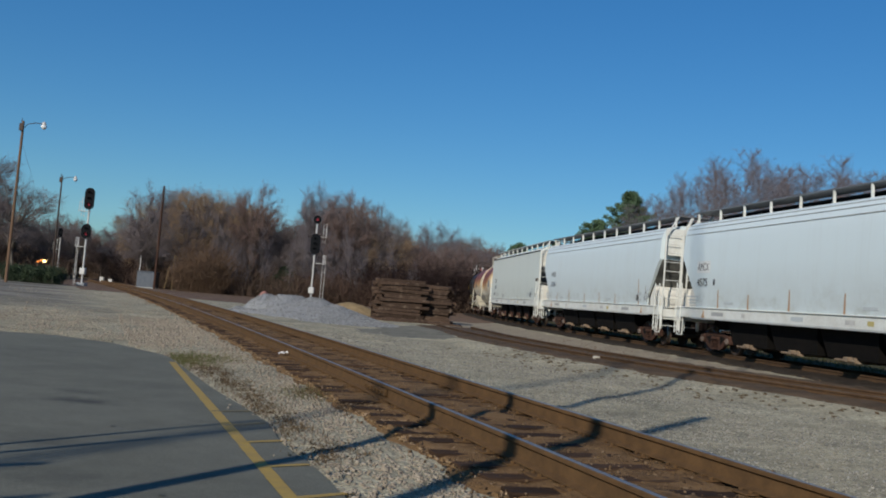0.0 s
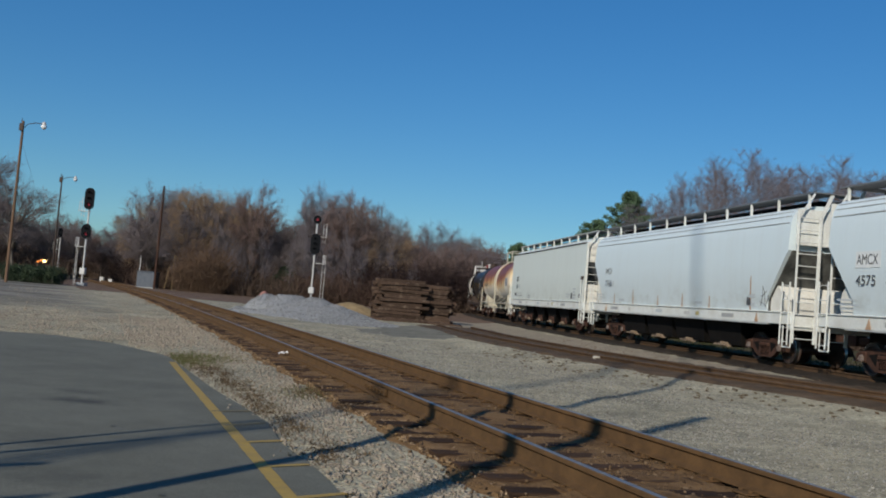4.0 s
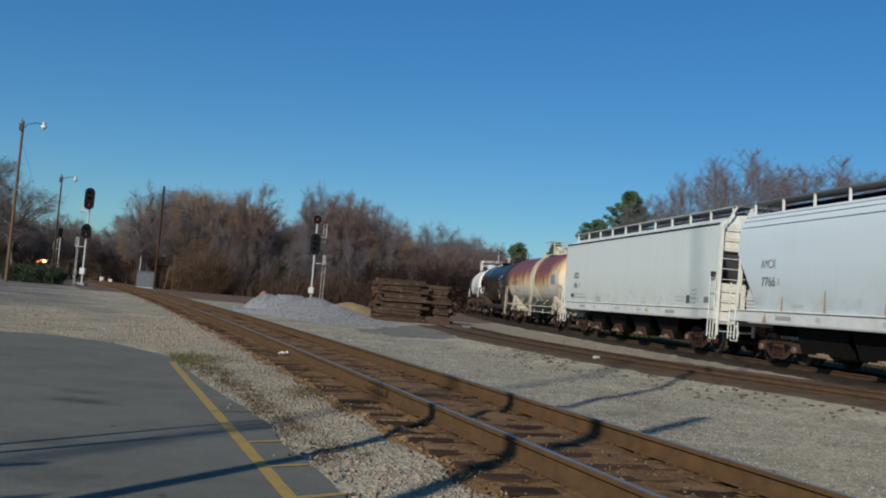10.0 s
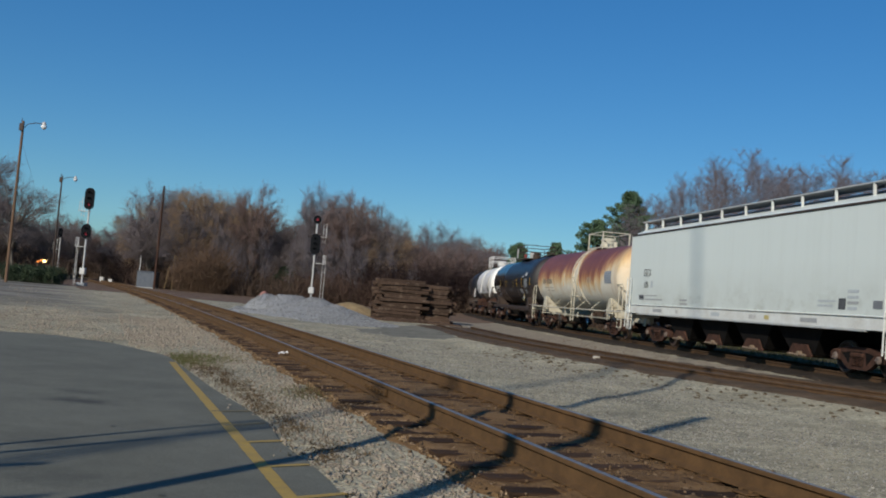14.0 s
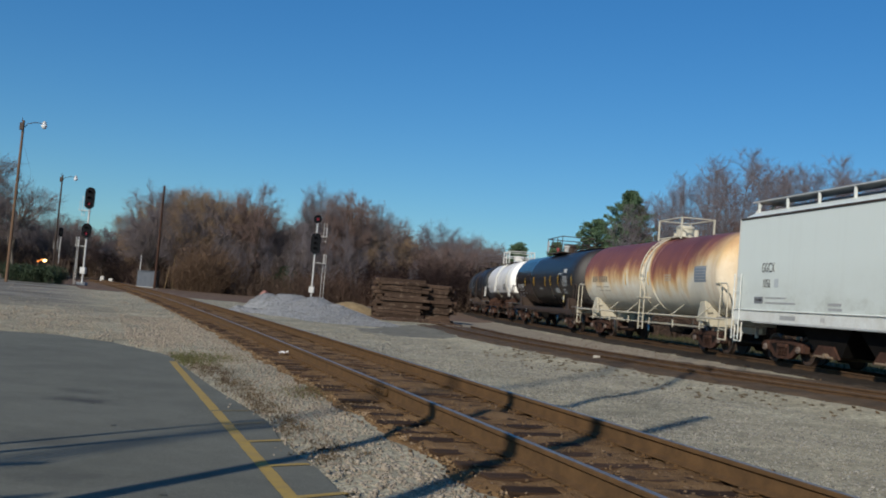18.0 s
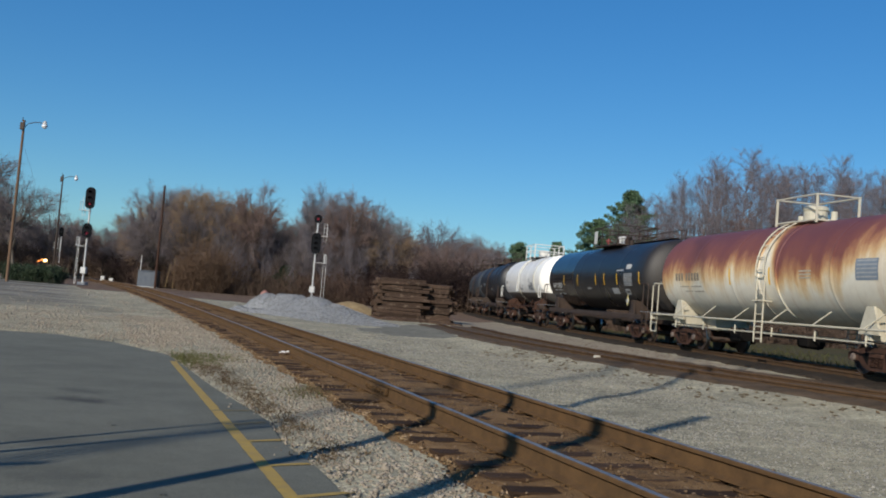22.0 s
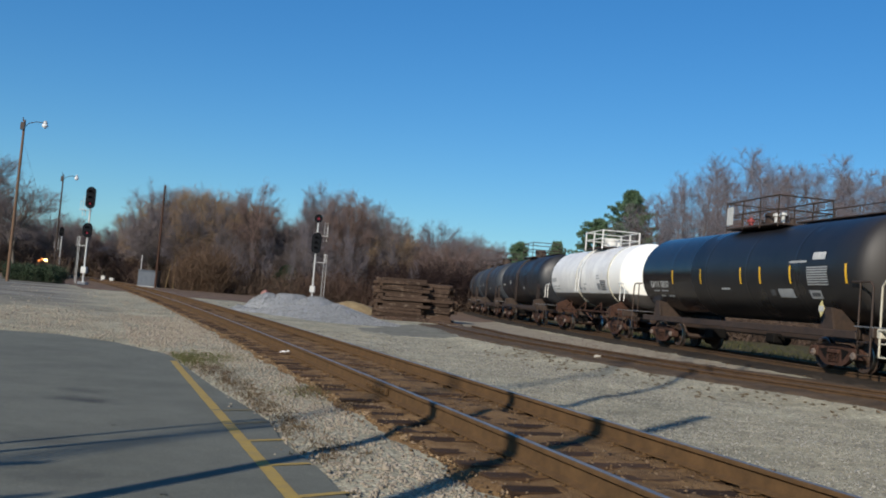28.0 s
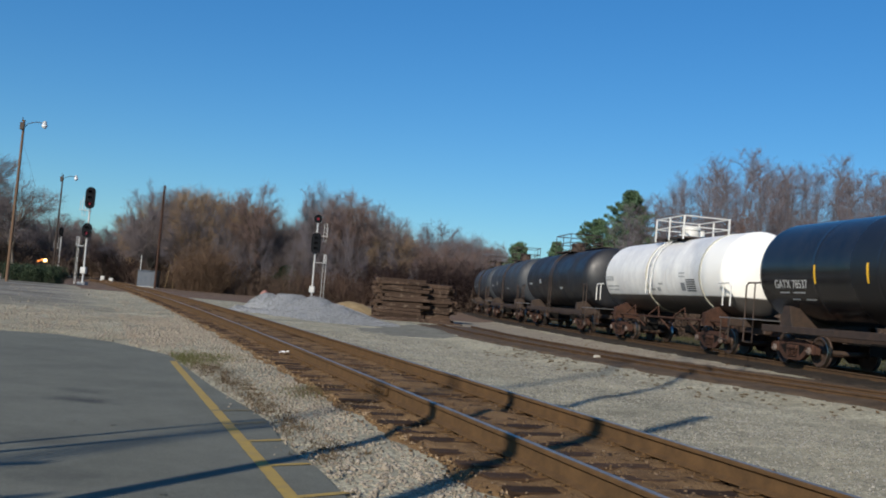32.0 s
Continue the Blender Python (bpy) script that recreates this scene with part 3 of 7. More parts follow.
g = Mesh().grid([[(x, y, height(x, y)) for x in xs] for y in ys])
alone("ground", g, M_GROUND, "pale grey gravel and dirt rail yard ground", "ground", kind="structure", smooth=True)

lot = Mesh()
tops = [(x, y, 0.0) for x, y in LOT]
lot.add(tops + [(x, y, -0.08) for x, y, z in tops],
        [tuple(range(len(LOT)))] + [(i, (i + 1) % len(LOT), (i + 1) % len(LOT) + len(LOT), i + len(LOT)) for i in range(len(LOT))])
pavement = alone("pavement", lot, M_ASPHALT, "worn dark grey asphalt parking lot with stains", "parking lot", kind="structure")


def stripe(a, b, w, z=0.005):
    a, b = Vector((*a, 0)), Vector((*b, 0))
    n = (b - a).normalized().cross(Vector((0, 0, 1))) * w / 2
    rows, cnt = [], max(2, int((b - a).length / 0.12))
    for i in range(cnt + 1):
        p = a.lerp(b, i / cnt)
        j = [random.uniform(-0.006, 0.006) for _ in range(2)]
        rows.append([p - n * (1 + j[0] / w) + Vector((0, 0, z)), p + n * (1 + j[1] / w) + Vector((0, 0, z))])
    return Mesh().grid(rows)


part("edge_line", stripe((-4.22, 15.2), (-0.13, 4.2), 0.105), M_YELLOW, pavement, "faded yellow edge line")
for a, b in (((-2.29, 9.86), (-1.93, 10.12)), ((-1.94, 8.98), (-1.62, 9.36)), ((-1.58, 8.12), (-1.22, 8.42)), ((-1.23, 7.1), (-0.9, 7.35)),
             ((-0.86, 6.12), (-0.48, 6.44))):
    part("tick_line", stripe(a, b, 0.07, 0.006), M_YELLOWFADED if a[1] > 8.5 else M_YELLOW, pavement, "short faded yellow line")

# oil and tyre smears on the lot
STAINS = []
sr = random.Random(8)
for _ in range(14):
    STAINS.append((sr.uniform(-4.5, -1.6), sr.uniform(5.5, 12), sr.uniform(0.01, 0.04), sr.uniform(0.01, 0.03), sr.randrange(99)))
for cx, cy, rx, ry, seed in STAINS:
    ring = [(cx + rx * (1 + 0.35 * noise.noise((math.cos(a) * 2, math.sin(a) * 2, seed))) * math.cos(a), cy + ry * (1 + 0.5 * noise.noise((math.cos(a) * 3, math.sin(a) * 3, seed + 9))) * math.sin(a), 0.004 + 0.00005 * seed) for a in np.linspace(0, 2 * math.pi, 16)[:-1]]
    part("oil_stain", Mesh().add(ring, [tuple(range(len(ring)))]), M_STAIN, pavement, "dark oil smear")


def rail_mesh(arc, lat, top, s0, s1, ds):
    """Foot, web and head of a rail along an arc; the head's running face apart."""
    prof = [(-0.07, -0.172), (0.07, -0.172), (0.07, -0.158), (0.012, -0.14), (0.009, -0.05), (0.034, -0.035), (0.034, -0.009),
            (0.026, -0.002), (-0.026, -0.002), (-0.034, -0.009), (-0.034, -0.035), (-0.009, -0.05), (-0.012, -0.14), (-0.07, -0.158)]
    body, head = [], []
    for s in np.arange(s0, s1 + 1e-6, ds):
        x, y, h = arc(float(s))
        c, sn = math.cos(radians(h)), math.sin(radians(h))
        body.append([(x + c * (lat + a), y + sn * (lat + a), top + b) for a, b in prof + prof[:1]])
        head.append([(x + c * (lat + a), y + sn * (lat + a), top + b) for a, b in ((-0.028, -0.004), (-0.024, 0.0), (0.024, 0.0), (0.028, -0.004))])
    return Mesh().grid(body), Mesh().grid(head)


def tie_data(seed, mat=None):
    r = random.Random(seed)
    m = Mesh()
    xs_ = np.linspace(-1.3, 1.3, 6)
    rows = []
    for x in xs_:
        w, t = 0.115 + r.uniform(-0.008, 0.008), r.uniform(-0.008, 0.004)
        rows.append([(x, -w, -0.17), (x, -w, -0.012 + t), (x, -w + 0.015, t), (x, 0.0, t - r.uniform(0, 0.006)), (x, w - 0.015, t), (x, w, -0.012 + t), (x, w, -0.17)])
    m.grid(rows)
    w = len(rows[0])
    m.f += [tuple(range(w)), tuple(range(5 * w + w - 1, 5 * w - 1, -1))]
    return m.data("tie", mat or M_TIE)


TIES = [tie_data(i) for i in range(6)]
plate = Mesh().box(-0.17, 0.17, -0.09, 0.09, 0.0, 0.016, 0.004)
for sx in (-0.11, 0.11):
    for sy in (-0.06, 0.06):
        plate.box(sx - 0.014, sx + 0.014, sy - 0.014, sy + 0.014, 0.014, 0.036, 0.004)
PLATE = plate.data("tie_plate", M_RAIL)


def build_track(name, label, arc, top, s0, s1, ds, pitch, head, plates):
    t = thing(name, label, "railway track", kind="structure")
    for lat in (-0.7525, 0.7525):
        body, face = rail_mesh(arc, lat, top, s0, s1, ds)
        r = part("rail", body, M_RAIL if arc is arc_a else M_RAILOLD, t, "brown rusted steel rail", True)
        part("rail_head", face, head, r, "worn bright running surface" if head is M_HEAD else "dull brown running surface", True)
    s = s0
    rnd = random.Random(name)
    while s < s1:
        x, y, h = arc(s)
        o = part("tie", TIES[rnd.randrange(6)], None, t)
        off = rnd.uniform(-0.05, 0.05)
        c, sn = math.cos(radians(h)), math.sin(radians(h))
        o.matrix_basis = pose(x + c * off, y + sn * off, top - 0.192, rnd.uniform(-1, 1), rnd.uniform(-0.4, 0.4), h + rnd.uniform(-1.5, 1.5))
        if plates[0] < s < plates[1]:
            for lat in (-0.7525, 0.7525):
                q = part("tie_plate", PLATE, None, t)
                q.matrix_basis = pose(x + c * lat, y + sn * lat, top - 0.192, 0, 0, h)
        s += pitch + rnd.uniform(-0.04, 0.04)
    return t


track_a = build_track("railway_track", "main track with brown rusted rails on dark wooden ties", arc_a, TOP_A, -6, 125, 1.0, 0.52, M_HEAD, (-1, 22))


def bed(arc, top, s0, s1, w, name, label, material, spread=None):
    """Stained dirt and fine stone between and beside the rails, ragged at its edges."""
    rows = []
    for s in np.arange(s0, s1, 0.3 if s0 > 0 else 0.16):
        x, y, h = arc(float(s))
        c, sn = math.cos(radians(h)), math.sin(radians(h))
        row = []
        for q in np.linspace(-1, 1, 29):
            lat = q * (w + 0.18 * noise.noise((s * 1.3, q * 9, 5)) + (spread(s) if spread and q > 0 else 0.0))
            z = top - (0.194 if arc is not arc_a or lat > -0.8 else 0.187) + 0.03 * noise.noise((s * 1.7, lat * 2.2, 1)) + 0.03 * noise.noise((s * 5, lat * 5, 2)) + 0.014 * noise.noise((s * 14, lat * 14, 2)) - (0.12 if abs(q) > 0.99 else 0.05 if abs(q) > 0.92 else 0)
            z -= 0.022 if lat < -0.95 else 0.0
            if abs(q) <= 0.92 or (arc is not arc_a and abs(q) <= 0.99):
                z = max(z, height(x + c * lat, y + sn * lat) + 0.006)
            row.append((x + c * lat, y + sn * lat, z))
        rows.append(row)
    alone(name, Mesh().grid(rows), material, label, "track bed", kind="structure", smooth=True)


bed(arc_a, TOP_A, -6, 125, 1.5, "track_bed", "rust brown stained track bed between the rails", M_BED)
bed(arc_b, TOP_B + 0.11, 1, 36.5, 1.75, "track_bed", "brown dirt filling the sunken siding", M_DIRTBROWN, lambda s: 1.5 * min(1.0, max(0.0, (24 - s) / 12)))
build_track("railway_track", "disused siding with rusty rails sunk in brown dirt", arc_b, TOP_B, 1, 36, 0.5, 0.56, M_HEADRUST, (2, 3))
# this bed is coloured dark for the shade under the train
bed(arc_c, TOP_C + 0.065, -8, 135, 2.1, "track_bed", "track bed below the train, its shade in the colour", M_TRAINSHADE)
rows = []
for s in np.arange(-8, 60, 0.35):
    x, y, h = arc_c(float(s))
    c, sn = math.cos(radians(h)), math.sin(radians(h))
    row = []
    for q in np.linspace(0, 1, 9):
        lat = -2.0 - q * (2.5 - 0.9 * min(1.0, max(0.0, (24 - s) / 10)) + 2.6 * min(1.0, max(0.0, (s - 34) / 10)) + 0.9 * noise.noise((s * 0.25, 3, 5)) + 0.3 * noise.noise((s * 1.5, 3, 5)))
        px_, py_ = x + c * lat, y + sn * lat
        row.append((px_, py_, height(px_, py_) + (-0.03 if q in (0, 1) else 0.022 + 0.02 * noise.noise((s * 3, lat * 3, 2)))))
    rows.append(row)
alone("dirt_strip", Mesh().grid(rows), M_DIRTTAN, "strip of tan packed dirt beside the train track", "dirt", kind="structure", smooth=True)
rows = []
for s in np.arange(-10, 140, 2.0):
    x, y, h = arc_c(float(s))
    c, sn = math.cos(radians(h)), math.sin(radians(h))
    rows.append([(x + c * lat, y + sn * lat, 0.16 + 0.1 * noise.noise((s * 0.3, lat * 0.3, 4)) - (0.4 if lat < 2.4 or lat > 39 else 0) + 0.012 * max(0, lat - 6)) for lat in (2.3, 2.7, 4.2, 5.2, 6.5, 8, 10, 13, 17, 22, 30, 40)])
alone("verge", Mesh().grid(rows), M_VERGE, "rough olive and brown grass bank behind the train", "grass bank", kind="structure", smooth=True)
build_track("railway_track", "yard track carrying the freight train", arc_c, TOP_C, -8, 135, 1.0, 0.56, M_HEADRUST, (8, 9))
# bolted joint in the near rail of the main track
for s in (12.2,):
    x, y, h = arc_a(s)
    j = Mesh().box(-0.06, -0.014, -0.45, 0.45, -0.135, -0.05, 0.008)
    for b in (-0.36, -0.22, -0.08, 0.08, 0.22, 0.36):
        j.cyl((-0.055, b, -0.09), (-0.085, b, -0.09), 0.018, n=6)
    c, sn = math.cos(radians(h)), math.sin(radians(h))
    part("joint_bar", j, M_RAIL, track_a, "rusted bolted joint bar").matrix_basis = pose(x - c * 0.7525, y - sn * 0.7525, TOP_A, 0, 0, h)


# ---- freight cars: x along the travel, z up from the rail top, the near side at -y ----
def joined(name, *pieces, smooth=True):
    """One mesh of several pieces, each with its material."""
    d, first = None, Mesh()
    counts = []
    for m, mat in pieces:
        first.add(m.v, m.f)
        counts.append(len(m.f))
    d = first.data(name, pieces[0][1], smooth)
    idx = []
    for i, (m, mat) in enumerate(pieces):
        if i:
            d.materials.append(mat)
        idx += [i] * counts[i]
    d.polygons.foreach_set("material_index", idx)
    return d


def frame_outline():
    return [(-1.17, 0.34), (-1.17, 0.52), (-1.02, 0.6), (-0.72, 0.63), (-0.42, 0.7), (0.42, 0.7), (0.72, 0.63), (1.02, 0.6), (1.17, 0.52), (1.17, 0.34),
            (0.72, 0.34), (0.52, 0.2), (0.36, 0.13), (-0.36, 0.13), (-0.52, 0.2), (-0.72, 0.34)]


def side_frame_data():
    m = Mesh().prism(frame_outline(), -0.065, 0.065, "y")
    n = Mesh()
    for s in (-1, 1):
        m.box(s * 0.89 - 0.15, s * 0.89 + 0.15, -0.1, 0.1, 0.33, 0.6, 0.03)
        # window openings: solid wedges coloured as the shade inside them
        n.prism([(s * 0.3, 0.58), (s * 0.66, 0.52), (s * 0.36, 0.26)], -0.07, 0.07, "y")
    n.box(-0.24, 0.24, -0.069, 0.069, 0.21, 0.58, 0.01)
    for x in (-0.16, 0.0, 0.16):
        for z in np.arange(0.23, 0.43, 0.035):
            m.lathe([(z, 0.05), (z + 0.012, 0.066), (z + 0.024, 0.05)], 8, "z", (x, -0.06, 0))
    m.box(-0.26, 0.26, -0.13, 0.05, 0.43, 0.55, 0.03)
    return joined("side_frame", (m, M_TRUCK), (n, M_SHADEBLACK), smooth=False)


def wheelset_data():
    a = Mesh().cyl((0, -1.02, 0), (0, 1.02, 0), 0.075, n=12)
    t = Mesh()
    for s in (-1, 1):
        prof = [(0.665, 0.1), (0.66, 0.2), (0.7, 0.3), (0.68, 0.41), (0.672, 0.445), (0.70, 0.445), (0.715, 0.42)]
        a.lathe([(s * p, r) for p, r in prof], 28, "y")
        t.lathe([(s * p, r) for p, r in ((0.715, 0.42), (0.805, 0.414), (0.812, 0.4))], 28, "y")
        a.lathe([(s * p, r) for p, r in ((0.812, 0.4), (0.81, 0.34), (0.76, 0.3), (0.74, 0.2), (0.8, 0.12), (0.8, 0.07))], 28, "y")
    c = Mesh()
    for s in (-1, 1):
        c.lathe([(s * p, r) for p, r in ((0.98, 0.1), (1.13, 0.1), (1.15, 0.07), (1.15, 0.0))], 14, "y")
        for i in range(3):
            w = 2 * math.pi * i / 3
            c.cyl((0.055 * math.sin(w), s * 1.14, 0.055 * math.cos(w)), (0.055 * math.sin(w), s * 1.175, 0.055 * math.cos(w)), 0.018, n=6)
    return joined("wheelset", (a, M_WHEEL), (t, M_TREAD), (c, M_BEARING))


SIDE_FRAME, WHEELSET = side_frame_data(), wheelset_data()
BOLSTER = Mesh().box(-0.2, 0.2, -1.05, 1.05, 0.42, 0.68, 0.03).box(-0.3, 0.3, -0.3, 0.3, 0.66, 0.8, 0.03).box(-0.62, -0.5, -0.85, 0.85, 0.3, 0.42, 0.02).box(0.5, 0.62, -0.85, 0.85, 0.3, 0.42, 0.02).data("truck", M_TRUCK)
SPINNING = []


def truck(car, x):
    t = part("truck", BOLSTER, None, car, "rust brown cast steel truck")
    t.matrix_basis = pose(x, 0, 0)
    for y in (-1.0, 1.0):
        part("side_frame", SIDE_FRAME, None, t).matrix_basis = pose(0, y, 0, 0, 0, 0 if y < 0 else 180)
    for dx in (-0.89, 0.89):
        w = part("wheelset", WHEELSET, None, t, "dark steel wheels with worn bright treads")
        w.matrix_basis = pose(dx, 0, 0.42)
        SPINNING.append((w, dx))
    return t


def coupler(car, x, s, z=0.84):
    m = Mesh().box(min(x, x + s * 0.55), max(x, x + s * 0.55), -0.09, 0.09, z - 0.1, z + 0.1, 0.02)
    m.prism([(x + s * 0.5, -0.16), (x + s * 0.78, -0.16), (x + s * 0.82, -0.06), (x + s * 0.66, 0.02), (x + s * 0.7, 0.14), (x + s * 0.5, 0.16)], z - 0.15, z + 0.15, "z")
    m.pipe([(x, 0.3, z - 0.15), (x + s * 0.3, 0.3, z - 0.45), (x + s * 0.68, 0.1, z - 0.55)], 0.025)
    part("coupler", m, M_TRUCK, car, "rusty coupler with air hose")


def ladder_mesh(x, y, z0, z1, w, rungs, along="x", r=0.018):
    m = Mesh()
    for s in (-w / 2, w / 2):
        p = (x + s, y) if along == "x" else (x, y + s)
        m.box(p[0] - 0.017, p[0] + 0.017, p[1] - 0.017, p[1] + 0.017, z0, z1, 0.005)
    for i in range(rungs):
        z = z0 + 0.1 + (z1 - z0 - 0.2) * i / (rungs - 1)
        a, b = ((x - w / 2, y, z), (x + w / 2, y, z)) if along == "x" else ((x, y - w / 2, z), (x, y + w / 2, z))
        m.cyl(a, b, r, n=6)
    return m


def letters(name, words, size, car, m, mat, label):
    cu = bpy.data.curves.new(name, "FONT")
    cu.body, cu.size, cu.extrude = words, size, 0.002
    tmp = bpy.data.objects.new(name, cu)
    scene.collection.objects.link(tmp)
    d = bpy.data.meshes.new_from_object(tmp.evaluated_get(bpy.context.evaluated_depsgraph_get()))
    bpy.data.objects.remove(tmp)
    d.materials.clear()
    d.materials.append(mat)
    o = part(name, d, None, car, label)
    o.matrix_basis = m
    return o


SIDE_Z = [1.42, 1.75, 2.2, 2.7, 3.2, 3.7, 4.05, 4.3]


def side_y(z, curved):
    """Half width of the side at a height."""
    if not curved:
        return 1.53 - (0.05 if z > 4.25 else 0.0)
    return 1.47 + 0.1 * math.sin(math.pi * min(max((z - 1.3) / 3.3, 0), 1)) - max(0, z - 3.9) ** 2 * 0.6


def hopper_body(L, curved):
    """The closed shell of a covered hopper: sides, sloping ends and low roof."""
    half = L / 2 - (0.3 if curved else 0.16)
    steps_ = (0.0, 0.15, 0.3, 0.5, 0.7, 0.9, 1.09, 1.11, 1.5, 2.2, 3.2) if curved else (0.0, 0.02, 0.4, 0.8, 1.2, 1.6, 1.9, 1.92, 2.6)
    stations = sorted({s * v for s in (-1, 1) for v in [half - u for u in steps_] + [3.0, 1.5, 0.0]})
    rows = []
    eave = 4.3 if curved else 4.24
    for x in stations:
        u = half - abs(x)
        if curved:
            zb = 3.2 - 1.27 * u if u < 1.1 else 1.42
        else:
            zb = 3.38 - u if u < 1.91 else 1.42
        wide = 0.0 if curved else 0.035
        ring = []
        side = [zb + (eave - zb) * (z - 1.42) / 2.88 for z in SIDE_Z]
        for z in side:
            ring.append((x, -side_y(z, curved) + wide, z))
        roof = ((1.22, 4.42), (0.8, 4.5)) if curved else ((1.3, 4.38), (0.95, 4.54))
        ring += [(x, -a, b) for a, b in roof] + [(x, 0, 4.55 if curved else 4.64)] + [(x, a, b) for a, b in reversed(roof)]
        for z in reversed(side):
            ring.append((x, side_y(z, curved) - wide, z))
        ring.append(ring[0])
        rows.append(ring)
    m = Mesh().grid(rows)
    n = len(rows[0]) - 1
    w = n + 1
    m.f += [tuple(range(n)), tuple(range((len(rows) - 1) * w + n - 1, (len(rows) - 1) * w - 1, -1))]
    return m


def hopper(name_marks, numbers, curved, label, end_paint):
    L = 16.9
    car = thing("hopper_car", label, "freight car", group="cars of the freight train")
    paint = M_HOPPER if curved else M_HOPPER2
    body = part("body", hopper_body(L, curved), paint, car, "pale grey steel hopper body with grime and runs", True)
    H = L / 2
    # seams along the upper side and weld ridges
    if curved:
        for z in (3.98, 4.17, 4.3):
            m = Mesh()
            for s in (-1, 1):
                y = s * (side_y(z, True) + 0.006)
                m.box(-H + 0.4, H - 0.4, y - 0.008, y + 0.008, z - 0.009, z + 0.009)
            part("seam", m, M_INKPALE, body)
    else:
        for s in (-1, 1):
            edges = np.linspace(-H + 0.1, H - 0.1, 6)
            for a, b in zip(edges, edges[1:]):
                part("side_sheet", Mesh().box(a + 0.001, b - 0.001, s * 1.517 - 0.013, s * 1.517 + 0.013, 1.42, 4.23), paint, car, "pale grey green side sheet with grime")
        m = Mesh()
        for s in (-1, 1):
            m.box(-H + 0.15, H - 0.15, s * 1.535 - 0.03, s * 1.535 + 0.03, 4.21, 4.27, 0.01)
        part("eave_rail", m, M_DARKMETAL, car, "dark rail along the eave")
    for s in (-1, 1):
        y = s * 1.5
        part("side_sill", Mesh().box(-H, H, y - 0.06, y + 0.06, 1.12, 1.46, 0.015).box(-H, H, y - 0.1, y + 0.1, 1.44, 1.475, 0.01), M_SILL, car, "dirty white side sill", False)
        lip = Mesh().box(-H + 1.2, H - 1.2, y - 0.08, y + 0.02, 1.085, 1.12, 0.006)
        part("sill_lip", lip, M_ALU, car)
    # roof walkways on brackets, trough hatch between them
    deck = Mesh()
    for s in (-1, 1):
        deck.box(-H - 0.1, H + 0.1, s * 0.74 - 0.345, s * 0.74 + 0.345, 4.815, 4.845, 0.004)
    for x in (-H - 0.1, H - 0.5):
        deck.box(x, x + 0.6, -0.5, 0.5, 4.815, 4.845, 0.004)
    part("running_board", deck, M_GRATEDARK if curved else M_GRATE, car, "grey steel roof walkway")
    edge = Mesh()
    for s in (-1, 1):
        edge.box(-H - 0.1, H + 0.1, s * 1.09 - 0.008, s * 1.09 + 0.008, 4.815, 4.85)
    part("walkway_edge", edge, M_GRATE if curved else M_ALU, car)
    for i in range(11):
        x = -H + 0.25 + (L - 0.5) * i / 10
        for s in (-1, 1):
            part("bracket", Mesh().prism([(s * 1.085, 4.815), (s * 1.07, 4.40 if curved else 4.46), (s * 1.0, 4.40 if curved else 4.48), (s * 1.02, 4.78)], x - 0.024, x + 0.024), M_SILL, car)
    part("trough_hatch", Mesh().box(-H + 0.8, H - 0.8, -0.42, 0.42, 4.5, 4.72, 0.03).box(-H + 0.9, H - 0.9, -0.36, 0.36, 4.715, 4.76, 0.02), M_SHADEBLACK if curved else M_GRATE, car, "long covered roof hatch")
    # outlets below
    for i in range(4):
        x = (-3.9, -1.3, 1.3, 3.9)[i]
        m = Mesh()
        top = [(x - 1.29, -1.0, 1.25), (x + 1.29, -1.0, 1.25), (x + 1.29, 1.0, 1.25), (x - 1.29, 1.0, 1.25)]
        top = [(a, b * 1.3, c) for a, b, c in top]
        w_ = 1.05 if curved else 0.55
        low = [(x - w_, -1.12, 0.36), (x + w_, -1.12, 0.36), (x + w_, 1.12, 0.36), (x - w_, 1.12, 0.36)]
        m.add(top + low, [(0, 1, 5, 4), (1, 2, 6, 5), (2, 3, 7, 6), (3, 0, 4, 7), (4, 5, 6, 7), (3, 2, 1, 0)])
        # the chute's black carries the shade under the car
        ch = part("chute", m, M_SHADEBLACK, car, "sloping hopper chute, shade below the car in its colour")
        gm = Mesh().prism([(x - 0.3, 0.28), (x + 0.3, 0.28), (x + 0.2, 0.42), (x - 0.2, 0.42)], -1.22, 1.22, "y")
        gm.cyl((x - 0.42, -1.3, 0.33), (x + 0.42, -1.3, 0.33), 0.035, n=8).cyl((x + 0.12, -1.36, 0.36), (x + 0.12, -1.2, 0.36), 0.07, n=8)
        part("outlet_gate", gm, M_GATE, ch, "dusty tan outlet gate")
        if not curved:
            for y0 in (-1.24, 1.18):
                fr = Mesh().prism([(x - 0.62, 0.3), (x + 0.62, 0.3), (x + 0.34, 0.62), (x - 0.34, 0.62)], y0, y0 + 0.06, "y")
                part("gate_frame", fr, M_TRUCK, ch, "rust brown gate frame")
    part("centre_sill", Mesh().box(-H + 0.2, H - 0.2, -0.2, 0.2, 0.78, 1.12, 0.02), M_SHADEBLACK, car)
